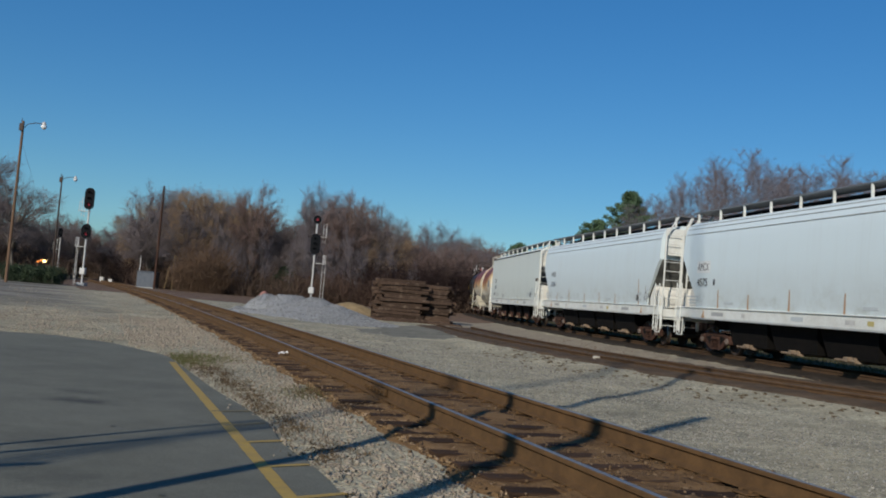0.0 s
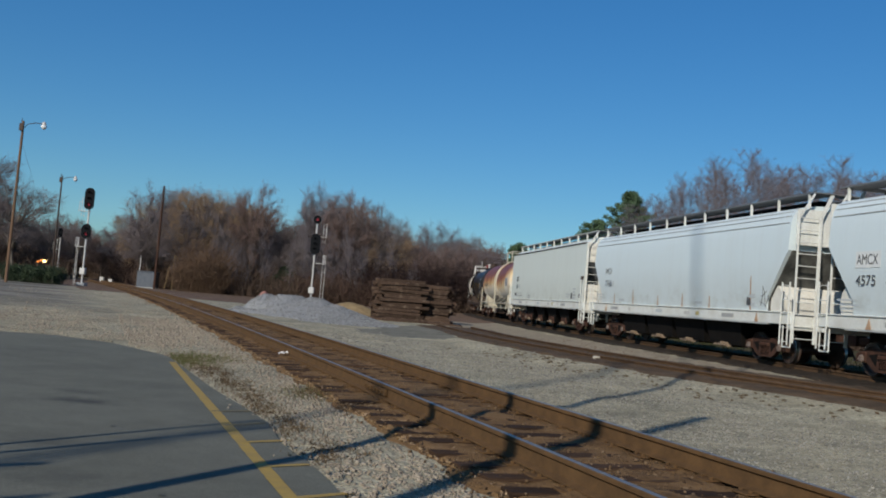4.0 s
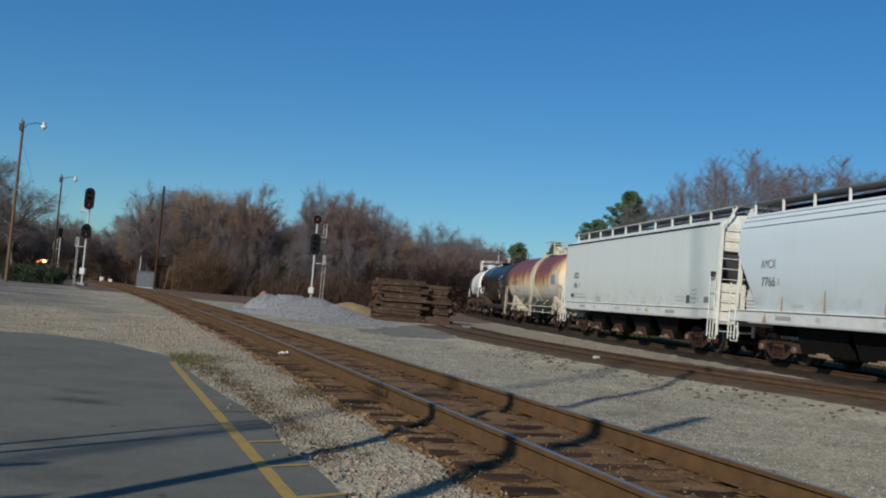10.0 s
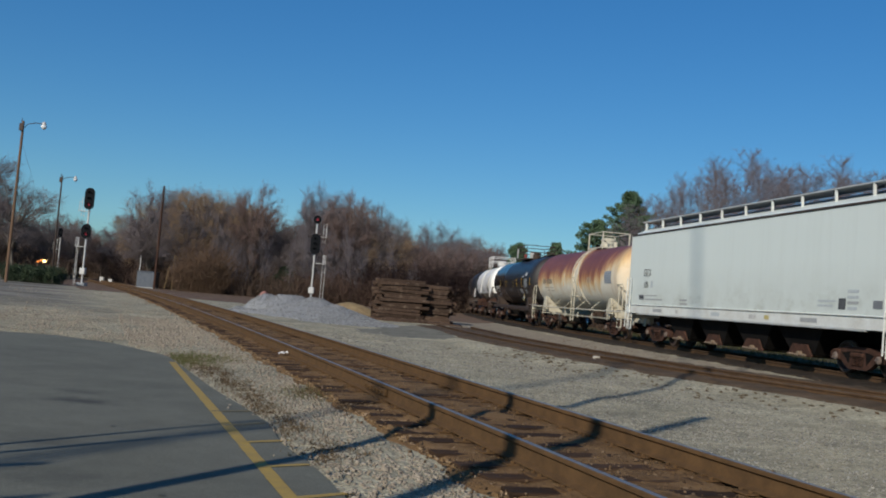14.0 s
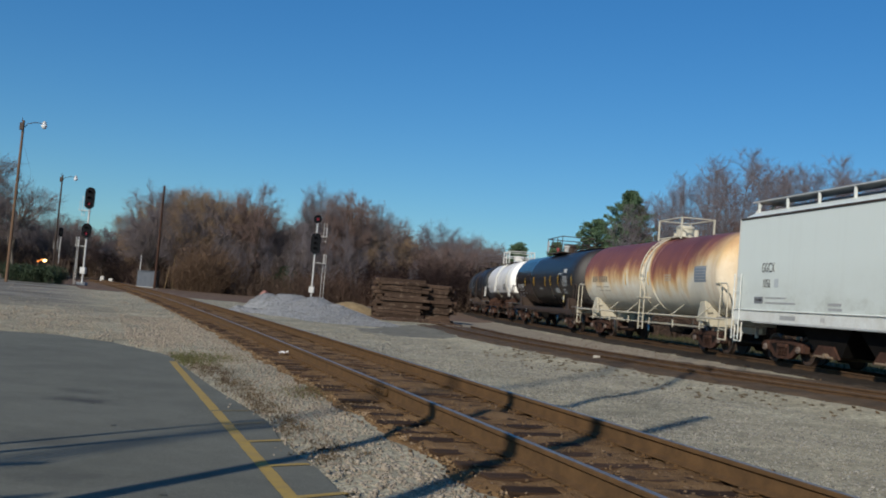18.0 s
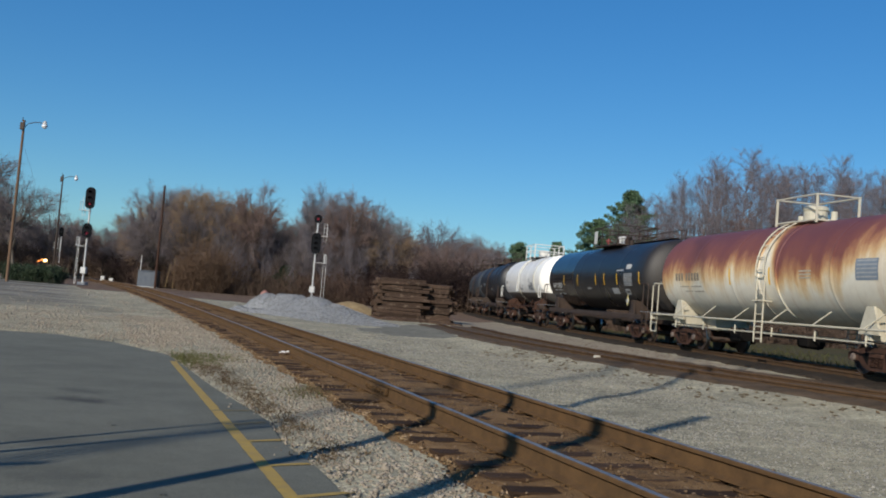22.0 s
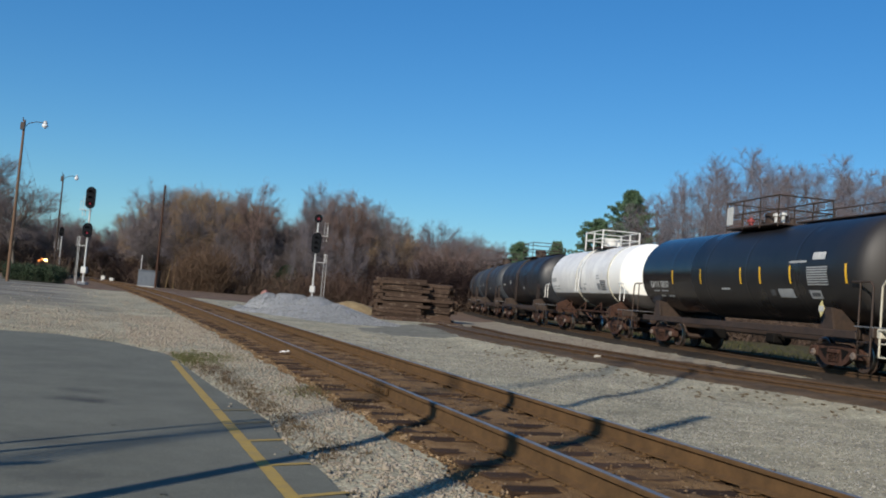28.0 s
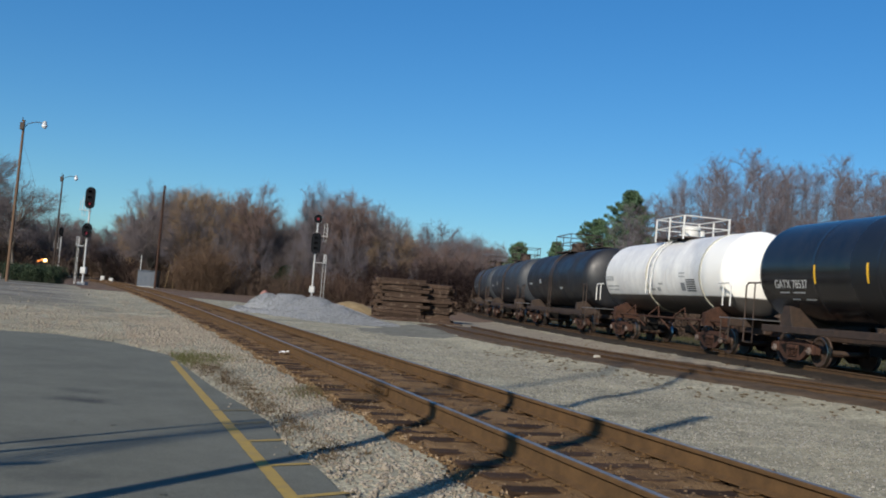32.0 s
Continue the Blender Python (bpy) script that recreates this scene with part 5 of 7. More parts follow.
part("valve", Mesh().lathe([(0.0, 0.07), (0.2, 0.07), (0.22, 0.13), (0.28, 0.13), (0.3, 0.05), (0.36, 0.05)], 12, "z", (-0.35, -0.5, top_)), M_REDCAP, black_tank, "faded red valve", True)
for x in (1.15, 1.55):
    part("vent_cap", Mesh().lathe([(0.0, 0.06), (0.28, 0.06), (0.3, 0.12), (0.38, 0.1), (0.4, 0.0)], 12, "z", (x, -0.45, top_)), M_INKWHITE, black_tank, "pale vent cap", True)
white_tank = tank(dict(gus=0.35, rail_low=1.55, ladder_low=1.9, L=12.95, shell=5.43, r=1.42, cz=2.66, paint=M_WHITE, rails=M_WHITEPAINT, label="white tank car with a black lower half", shell_label="white shell, painted black below",
                       dark=True, saddle=M_TRUCK, saddle_label="rusty brown saddle", through_sill=False, pipes=False, plat_x=-0.1, ladder_dx=-0.2, plat=(0.9, 1.3, 0.78), posts=3, open_ends=False,
                       dome_paint=M_WHITEPAINT, bands=(-0.85, 3.9), band_paint=M_CREAM, placard=None,
                       panels=[(2.75, 3.5, 2.0 + 0.075 * i, 2.045 + 0.075 * i, M_INK, "") for i in range(6)] + [(2.3, 2.65, 2.02, 2.3, M_INKMID, "")] + [(-0.5, -0.1, 2.02, 2.1, M_INKPALE, ""), (0.1, 0.4, 2.0, 2.14, M_INKPALE, ""), (0.3, 0.7, 2.24, 2.3, M_INKPALE, ""), (2.2, 2.7, 2.62, 2.66, M_INKPALE, ""), (2.2, 2.7, 2.5, 2.54, M_INKPALE, "")]
                       + bars(-5.4, 2.4, (0.18,) * 4, 0.2, 0.06, M_INKPALE) + bars(-5.3, 2.16, (0.7, 0.5), 0.05, 0.15, M_INKPALE) + bars(-5.3, 2.02, (0.5, 0.6), 0.04, 0.15, M_INKPALE)))
for sy in (-1, 1):
    y = sy * 1.12
    part("brace_rail", Mesh().cyl((-5.2, y, 1.02), (5.2, y, 1.02), 0.035, n=6), M_TRUCK, white_tank, "rust brown pipe rail")
    for k, x in enumerate((-3.6, -2.4, -1.2, 0.0, 1.2, 2.4)):
        part("brace", Mesh().pipe([(x, y, 1.02), (x + 0.6, y - sy * 0.2, 0.6 if k % 2 else 1.42), (x + 1.2, y, 1.02)], 0.028), M_TRUCK, white_tank, "rust brown brace")
dark_spec = dict(L=14.0, shell=5.85, r=1.46, cz=2.66, paint=M_BLACK2, rails=M_DARKMETAL, label="dusty black tank car", shell_label="dusty black shell",
                 dark=True, saddle=M_DARKMETAL, saddle_label="dark brown saddle", through_sill=True, pipes=False, plat_x=-0.4, ladder_dx=0.5, plat=(0.85, 1.5, 0.9), posts=3, open_ends=False,
                 dome_paint=M_DARKMETAL, panels=[(-5.2, -4.5, 2.3, 2.4, M_INKPALE, ""), (-2.7, -2.4, 2.35, 2.6, M_INKPALE, ""), (1.6, 2.1, 2.05, 2.15, M_INKPALE, "")], walk=(1.1, 5.0))
dark_tank = tank(dark_spec)
dark_spec.update(plat_x=0.2, walk=None, paint=M_GREYTANK, label="dusty blue grey tank car with a low dome platform", shell_label="dusty blue grey shell", plat=(0.8, 1.0, 0.9))
far_tank = tank(dark_spec)
last_tank = tank(dark_spec)
# arc place of each car's middle, from the reference end
TRAIN = [(car_1, -44.12), (car_2, -25.88), (car_3, -8.06), (rust_tank, 8.54), (black_tank, 24.18), (white_tank, 39.24), (dark_tank, 53.87), (far_tank, 68.77), (last_tank, 83.67)]


def travelled(t):
    return 31.137 - 2.2598 * (t - 16) - 0.00165 * (t - 16) ** 2


def motions():
    """The train rolls towards the camera, slowly gaining speed; its wheels turn with it."""
    for car, off in TRAIN:
        rows = []
        for i in range(33):
            t = float(i)
            s = travelled(t) + off
            (ax, ay, _), (bx, by, _) = arc_c(s - 5.5), arc_c(s + 5.5)
            rows.append((t, pose((ax + bx) / 2, (ay + by) / 2, TOP_C, 0, 0, math.degrees(math.atan2(ay - by, ax - bx)))))
        walk(car, rows)
    for i, (w, dx) in enumerate(SPINNING):
        rows = []
        for j in range(129):
            t = j * 0.25
            rows.append((t, pose(dx, 0, 0.42, 0, math.degrees((66.87 - travelled(t)) / 0.416) + 37 * i, 0)))
        walk(w, rows)


# ---- piles, litter and rough ground between the tracks ----
LUMP_V = np.array([(-1, -1, -0.7), (1, -1, -0.7), (1, 1, -0.7), (-1, 1, -0.7), (-0.8, -0.8, 0.8), (0.8, -0.8, 0.8), (0.8, 0.8, 0.8), (-0.8, 0.8, 0.8)]) * 0.9
LUMP_F = np.array([(3, 2, 1, 0), (4, 5, 6, 7), (0, 1, 5, 4), (1, 2, 6, 5), (2, 3, 7, 6), (3, 0, 4, 7)])


def stones(name, places, sizes, seed, material):
    """Broken stones, each a dented lump of its own shape, joined."""
    rs = np.random.RandomState(seed)
    n = len(places)
    v = LUMP_V[None] * rs.uniform(0.6, 1.2, (n, 8, 1)) * (sizes[:, None, None] * rs.uniform(0.55, 1.15, (n, 1, 3)))
    a = rs.uniform(0, 2 * np.pi, n)
    c, s = np.cos(a)[:, None], np.sin(a)[:, None]
    v = np.stack([v[..., 0] * c - v[..., 1] * s, v[..., 0] * s + v[..., 1] * c, v[..., 2] * 0.8], -1) + places[:, None]
    f = LUMP_F[None] + (np.arange(n) * 8)[:, None, None]
    return raw(name, v.reshape(-1, 3), f.reshape(-1, 4), material)


def near_track(x, y):
    """Signed distance from the main track's middle line, right positive."""
    pts = SAMPLES[0][0]
    d = pts - (x, y)
    i = int((d ** 2).sum(1).argmin())
    s = -20 + i * 0.5
    ax, ay, h = arc_a(s)
    return (x - ax) * math.cos(radians(h)) + (y - ay) * math.sin(radians(h))


def scatter_ballast():
    rnd = random.Random(5)
    pl, sz, right = [], [], []
    tries = 0
    while len(pl) < 90000 and tries < 430000:
        tries += 1
        u = rnd.random()
        y = 4.0 + 26.0 * u * u if rnd.random() < 0.6 else rnd.uniform(4, 60)
        x = rnd.uniform(-9.5, 11.0) if y < 22 else rnd.uniform(-0.5 * y, 0.3 * y)
        on_lot = inside(x, y)
        if abs(x) > 0.56 * y + 1.2 or (on_lot and (rnd.random() > 0.05 or rim(x, y) > 0.3 * rnd.random())):
            continue
        lat = near_track(x, y)
        if lat > 8.5 or lat < -22:
            continue
        e = rim(x, y)
        keep = (0.35 + 0.65 * min(e / 0.7, 1)) * min(1.0, max(0.25, 0.75 + 1.1 * noise.noise((x * 0.55, y * 0.4, 6)))) * (1.0 if lat < 0 else 0.5) * min(1.0, max(0.0, (8.3 - lat) / 3)) * (1.0 if lat > -3.5 else 0.3) * min(1.0, max(0.15, (40 - y) / 22))
        if abs(lat) < 1.45 or rnd.random() > keep:
            continue
        r = 0.008 + (0.015 if y < 9 else 0.013) * rnd.random() ** 1.6 if lat < -1.2 else rnd.uniform(0.006, 0.016)
        if rnd.random() < 0.05:
            r *= 1.5
        r *= 1 + max(0, y - 12) * 0.03
        pl.append((x, y, 0.0 if on_lot else height(x, y) + r * 0.25))
        sz.append(r)
        right.append(lat > 0)
    return np.array(pl), np.array(sz), np.array(right)


def heap(x, y):
    """Height of the gravel heap: a flat-backed ridge with a low skirt."""
    best = 0.0
    for cx, cy, h, rx, ry in ((-8.5, 46.5, 1.0, 1.7, 3.0), (-7.3, 46.0, 1.18, 2.2, 3.4), (-5.9, 45.0, 1.0, 2.4, 3.8), (-4.7, 43.5, 0.72, 2.3, 3.8), (-3.7, 41.0, 0.35, 2.6, 3.6)):
        d = math.hypot((x - cx) / rx, (y - cy) / ry)
        best = max(best, h * max(0.0, 1.12 - d) / 1.0)
    b = min(best, 1.0 + 0.06 * noise.noise((x, y, 2)))
    return b + 0.04 * noise.noise((x * 1.7, y * 1.7, 0)) * min(b, 1) + 0.03 * noise.noise((x * 5, y * 5, 4)) * min(b, 1) - 0.34 * math.exp(-((x + 8.1 + 0.5 * (y - 43)) / 0.3) ** 2) * (b > 0.3)


rows = [[(x, y, heap(x, y) - 0.06) for x in np.arange(-11.6, -0.4, 0.14)] for y in np.arange(36.0, 51.5, 0.18)]
pile = alone("gravel_heap", Mesh().grid(rows), M_PILE, "heap of clean grey gravel beside the main track", "gravel pile", smooth=True)
rs_ = np.random.RandomState(3)
pl = []
while len(pl) < 12000:
    x, y = rs_.uniform(-11.2, -1.2), rs_.uniform(36.5, 47)
    z = heap(x, y)
    if z > 0.08:
        pl.append((x, y, z - 0.05))
tagged(part("gravel", stones("gravel", np.array(pl), rs_.uniform(0.014, 0.03, len(pl)), 8, M_PILE), None, pile), kind="stuff")

rows = []
for i, t in enumerate(np.linspace(0, 1, 40)):
    y = 30.6 + 11.5 * t
    mid, w = -0.9 + 0.1 * math.sin(t * 5) - 0.3 * t, 2.2 * (0.25 + math.sin(math.pi * min(t * 1.1, 1) ** 0.7)) * 0.9
    w *= 1 + 0.3 * noise.noise((t * 6, 1, 2)) + 0.2 * noise.noise((t * 19, 1, 2))
    rows.append([(mid + w * q, y + 0.5 * noise.noise((q * 2, t * 4, 0)), height(mid + w * q, y) + 0.03 - 0.07 * abs(q) ** 3 - 0.06 * abs(2 * t - 1) ** 6 + 0.025 * noise.noise((q * w * 2.5, y * 2.5, 6))) for q in np.linspace(-1, 1, 31)])
alone("dirt_patch", Mesh().grid(rows), M_DIRT, "flat patch of packed grey dirt", "dirt", kind="structure", smooth=True)
rows = [[(x, y, height(x, y) - 0.04 + 1.05 * math.exp(-(((x + 10.9) / 0.55) ** 2 + ((y - 58.5) / 0.9) ** 2)) + 0.05 * noise.noise((x * 4, y * 3, 2))) for x in np.linspace(-12.4, -9.4, 22)] for y in np.linspace(56.2, 60.8, 20)]
alone("clay_mound", Mesh().grid(rows), M_CLAY, "small mound of pinkish red clay behind the gravel", "clay mound", smooth=True)
rows = [[(x, y, 0.02 + 0.75 * math.exp(-(((x + 5.2) / 1.8) ** 2 + ((y - 55.5) / 1.5) ** 2)) + 0.05 * noise.noise((x * 3, y * 3, 0))) for x in np.linspace(-9, -2.2, 30)] for y in np.linspace(51.5, 60, 30)]
alone("straw_mound", Mesh().grid(rows), M_STRAW, "low mound of pale dry straw", "straw mound", smooth=True)


# ---- stacks of old ties ----
OLD = [tie_data(50 + i, M_TIE_OLD) for i in range(5)]


def tie_stack(cx, cy, turn, across, layers, seed, label):
    """Rows of ties laid lengthways, their ends out of line, a few broken."""
    rnd = random.Random(seed)
    st = thing("tie_stack", label, "tie stack", pose(cx, cy, 0, 0, 0, turn), group="stacks of old ties")
    for k in range(layers):
        z = 0.19 + k * 0.178
        push = rnd.gauss(0, 0.09)
        for j in range(across):
            if k == layers - 1 and rnd.random() < 0.35:
                continue
            whole = rnd.random() > 0.16
            for cx_, sx_ in ((0.0, 1.0),) if whole else ((-0.64, 0.49), (0.68, 0.45)):
                ob = part("tie", OLD[rnd.randrange(5)], None, st)
                ob.matrix_basis = pose(cx_ + push + rnd.gauss(0, 0.12), -across * 0.12 + 0.12 + j * 0.24 + rnd.uniform(-0.11, 0.05), z + rnd.uniform(-0.015, 0.015), rnd.uniform(-9, 9), rnd.uniform(-1.6, 1.6), rnd.uniform(-3.5, 3.5))
                ob.scale = (sx_ * rnd.uniform(0.84, 1.04), rnd.uniform(1.0, 1.15), rnd.uniform(0.9, 1.06))
    return st


tie_stack(-1.98, 51.75, 4, 2, 13, 1, "tall stack of dark weathered railway ties")
tie_stack(-2.42, 52.9, 10, 6, 13, 5, "stack of weathered railway ties with ragged ends")
tie_stack(-0.6, 52.85, -2, 6, 12, 2, "stack of dark weathered railway ties by the siding")
dr = random.Random(15)
for i in range(9):
    ob = alone("broken_tie", OLD[i % 5], None, "broken end of an old tie lying before the stack", "railway tie", pose(dr.uniform(-2.6, 0.9), dr.uniform(49.6, 50.8), 0.13 + dr.uniform(-0.03, 0.02), dr.uniform(-15, 15), dr.uniform(-3, 3), dr.uniform(-30, 30)), group="broken ties")
    ob.scale = (dr.uniform(0.2, 0.5), dr.uniform(0.6, 1.0), dr.uniform(0.5, 0.8))
alone("loose_tie", OLD[3], None, "single old tie lying by the stack", "railway tie", pose(-0.75, 50.6, 0.15, 4, 0, 3))
alone("loose_tie", OLD[1], None, "single old tie lying by the stack", "railway tie", pose(-2.6, 50.4, 0.17, 0, 0, 8))

paper = Mesh()
for i in range(2):
    rows = [[(0.075 * a + 0.09 * i, 0.06 * b, 0.03 + 0.035 * abs(math.sin(a * 2 + b + i * 2)) + 0.02 * b * b) for a in np.linspace(-1, 1, 7)] for b in np.linspace(-1, 1, 6)]
    paper.grid(rows)
alone("paper_scrap", paper, M_PAPER, "crumpled white paper scrap beside the rail", "litter", pose(-2.74, 16.9, 0.13, 8, -6, 25) @ Matrix.Scale(0.75, 4))
lump = Mesh().box(-0.085, 0.085, -0.08, 0.08, -0.08, 0.07, 0.018)
alone("concrete_lump", lump, M_DIRTPALE, "small pale lump of concrete by the siding", "stone", pose(4.15, 24.0, 0.2))


# ---- signals, lamps, poles and boxes ----
def hood(m, x, y, z, r=0.1, n=10, length=0.22):
    """A lamp hood that opens towards the camera."""
    for i in range(n):
        a0, a1 = math.pi * (-0.15 + 1.3 * i / n), math.pi * (-0.15 + 1.3 * (i + 1) / n)
        p = [(x + r * math.cos(a), y, z + r * math.sin(a)) for a in (a0, a1)]
        q = [(u, y - length, w) for u, y, w in p]
        m.add([p[0], p[1], q[1], q[0]], [(0, 1, 2, 3)])


def signal_head(sig, x, y, z, w, h, lens, name="signal_head"):
    """A black oval backplate with hooded lenses, facing the camera."""
    pts = []
    for i in range(28):
        a = 2 * math.pi * i / 28
        cx = w * math.cos(a)
        cz = (h - w) * (1 if math.sin(a) >= 0 else -1) + w * math.sin(a)
        pts.append((x + cx, z + cz))
    hd = part(name, Mesh().prism(pts, y - 0.02, y + 0.02, "y").box(x - w * 0.55, x + w * 0.55, y, y + 0.25, z - h * 0.85, z + h * 0.85, 0.04), M_BLACKPAINT, sig, "black oval signal head")
    for dz, lit in lens:
        m = Mesh()
        hood(m, x, y - 0.02, z + dz, 0.14)
        part("hood", m, M_BLACKPAINT, hd)
    for dz, lit in lens:
        d = Mesh().lathe([(-0.03, 0.115), (-0.045, 0.07), (-0.05, 0.0)], 16, "y", (x, y, z + dz))
        part("lens", d, M_RED if lit else M_BLACKPAINT, hd, "red lens" if lit else "")
    return hd


def mast_signal(x, y, base, top, heads, ladder_x, label, cages):
    sig = thing("railway_signal", label, "railway signal", pose(x, y, 0), group="railway signals")
    part("foundation", Mesh().box(-0.35, 0.35, -0.35, 0.35, -0.1, base + 0.25, 0.03), M_INKPALE, sig, "concrete footing")
    part("mast", Mesh().cyl((0, 0, base), (0, 0, top), 0.075, n=14).lathe([(base, 0.2), (base + 0.1, 0.2), (base + 0.3, 0.1)], 14, "z"), M_ALU, sig, "silver painted mast", True)
    part("case", Mesh().box(-0.22, 0.22, -0.2, 0.2, base + 0.95, base + 1.5, 0.03), M_ALU, sig, "small silver equipment case")
    part("ladder", ladder_mesh(ladder_x, 0.25, base, cages[0] + 0.75, 0.3 if ladder_x < 0 else 0.24, 10, "y" if ladder_x < 0 else "x", 0.011), M_ALU, sig)
    part("upper_ladder", ladder_mesh(ladder_x * 0.8, 0.25, cages[-1] - 0.5, cages[-1] + 1.2, 0.24, 5, "x", 0.011), M_ALU, sig)
    for z in cages:
        m = Mesh()
        m.pipe([(ladder_x, 0.0, z), (0, 0, z)], 0.03)
        m.pipe([(ladder_x, -0.2, z), (ladder_x, -0.2, z + 0.75), (ladder_x, 0.3, z + 0.75), (ladder_x, 0.3, z)], 0.022)
        m.box(min(ladder_x, 0) - 0.1, max(ladder_x, 0) + 0.1, -0.2, 0.3, z - 0.015, z + 0.015)
        part("maintenance_platform", m, M_ALU, sig)
    for z, w, h, lens in heads:
        signal_head(sig, 0.02, -0.22, z, w, h, lens)
    return sig


mast_signal(-29.83, 78.0, 0.05, 7.4, ((7.35, 0.42, 0.92, ((0.5, 0), (0.0, 0), (-0.48, 1))), (4.62, 0.42, 0.62, ((0.22, 0), (-0.22, 1)))), -0.75,
            "silver mast signal with two black heads showing red", (3.3, 6.3))
mast_signal(-10.95, 80.0, 0.05, 7.3, ((7.35, 0.34, 0.36, ((0.0, 1),)), (5.25, 0.42, 0.9, ((0.45, 0), (0.0, 0), (-0.45, 0)))), 0.85,
            "silver mast signal with a ladder and two black heads", (3.6, 5.9))
mast_signal(-45.9, 112.0, 0.05, 5.6, ((5.6, 0.27, 0.55, ((0.25, 0), (-0.25, 0))),), -0.7, "distant mast signal with one black head", (3.6,))


def lamp_pole(x, y, hgt, arm, label, r, wood, metal, guy=0.0):
    t = thing("street_lamp", label, "street lamp", pose(x, y, 0), group="wooden street lamps")
    part("pole", Mesh().cyl((0, 0, -0.3), (0.02, 0, hgt), r, r * 0.68, n=12), wood, t, "weathered wooden pole", True)
    m = Mesh().pipe([(0.05, 0, hgt - 0.55), (0.35, 0, hgt - 0.22), (arm * 0.6, 0, hgt - 0.08), (arm, 0, hgt - 0.12)], 0.028)
    m.box(-0.16, 0.16, -0.25, -0.1, hgt - 0.75, hgt - 0.2, 0.03).cyl((-0.1, 0, hgt - 0.1), (-0.1, 0, hgt + 0.2), 0.03, n=6)
    part("bracket_arm", m, metal, t)
    if guy:
        part("guy_wire", Mesh().cyl((0.02, 0, hgt - 1.4), (guy, 0, -0.1), 0.006, n=5), M_DARKMETAL, t, "thin steel guy wire")
    hd = part("lamp_head", Mesh().lathe([(-0.06, 0.1), (0.02, 0.17), (0.2, 0.12), (0.26, 0.05)], 14, "z", (arm, 0, hgt - 0.2)), M_ALU, t, "grey lamp housing", True)
    part("globe", Mesh().lathe([(-0.3, 0.0), (-0.28, 0.09), (-0.21, 0.17), (-0.1, 0.22), (-0.02, 0.2), (0.0, 0.15)], 16, "z", (arm, 0, hgt - 0.22)), M_GLOBE, hd, "clear bowl refractor", True)


lamp_pole(-31.5, 68.0, 11.9, 1.55, "tall wooden pole with a bowl street lamp", 0.125, M_POLE, M_DARKMETAL, 4.2)
lamp_pole(-41.1, 99.0, 11.2, 1.45, "distant dark wooden pole with a bowl street lamp", 0.11, M_DARKMETAL, M_DARKMETAL)


def utility_pole(x, y, hgt, label, arms=(), lean=0.0, r=0.15, wood=M_POLE):
    t = thing("utility_pole", label, "utility pole", pose(x, y, 0, 0, lean))
    part("pole", Mesh().cyl((0, 0, -0.4), (0, 0, hgt), r, r * 0.68, n=12), wood, t, "weathered wooden pole", True)
    for z, w in arms:
        part("crossarm", Mesh().box(-w, w, -0.06, 0.06, z - 0.06, z + 0.06, 0.01), M_POLE, t)
        for k in (-w + 0.1, -w * 0.4, w * 0.4, w - 0.1):
            part("insulator", Mesh().lathe([(0, 0.02), (0.06, 0.05), (0.1, 0.03), (0.14, 0.045), (0.17, 0.0)], 8, "z", (k, 0, z + 0.06)), M_GLOBE, t)
    return t


utility_pole(-29.4, 96.5, 10.75, "dark bare wooden pole in front of the trees", r=0.14, wood=M_POLEDARK)
# poles beside the lot behind the camera, known from their long shadows
AZ = Vector((math.sin(radians(SUN_AZ)), math.cos(radians(SUN_AZ)), 0))


def shadow_pole(near, tip, back, r, name, label, category, material):
    """A pole whose shadow runs over the ground from behind near to tip."""
    a, b = Vector((*near, 0)), Vector((*tip, 0))
    foot = a - (b - a).normalized() * back
    h = (b - foot).length * math.tan(radians(SUN_EL))
    top = b - AZ * (h / math.tan(radians(SUN_EL))) + Vector((0, 0, h)) - foot
    t = thing(name, label, category, pose(foot.x, foot.y, 0))
    part("pole", Mesh().cyl((0, 0, -0.4), top, r, r * 0.75, n=12), material, t, "", True)
    part("cap", Mesh().cyl(top, top + Vector((0, 0, 0.06)), r * 0.85, r * 0.5, n=12), M_DARKMETAL, t, "steel cap")


shadow_pole((-1.55, 6.6), (9.4, 27.8), 5.2, 0.085, "utility_pole", "tall wooden pole beside the parking lot", "utility pole", M_POLE)
shadow_pole((-0.22, 6.26), (3.95, 13.4), 8.2, 0.12, "utility_pole", "short wooden pole beside the parking lot", "utility pole", M_POLE)
shadow_pole((-1.17, 10.2), (12.9, 40.3), 36.0, 0.105, "radio_mast", "slim tall steel mast behind the parking lot", "mast", M_ALU)
# unseen leaning posts, added only to throw the thin shadows on the lot
for (ax, ay), (bx, by), r_ in [((-3.24, 7.17), (-1.72, 9.5), 0.033), ((-3.1, 6.88), (-1.46, 9.2), 0.036), ((-2.88, 6.44), (-2.65, 6.57), 0.055), ((-2.46, 5.53), (-2.27, 5.66), 0.055)]:
    a, b = Vector((ax, ay, 0)), Vector((bx, by, 0))
    foot, h_ = a - (b - a).normalized() * 1.3, 4.2
    tip = b - AZ * (h_ / math.tan(radians(SUN_EL))) + Vector((0, 0, h_))
    post = Mesh().cyl((0, 0, -0.3), tip - foot, r_, r_ * 0.7, n=8)
    alone("steel_post", post, M_ALU, "unseen leaning post, added to throw a thin shadow on the lot", "post", pose(foot.x, foot.y, 0))

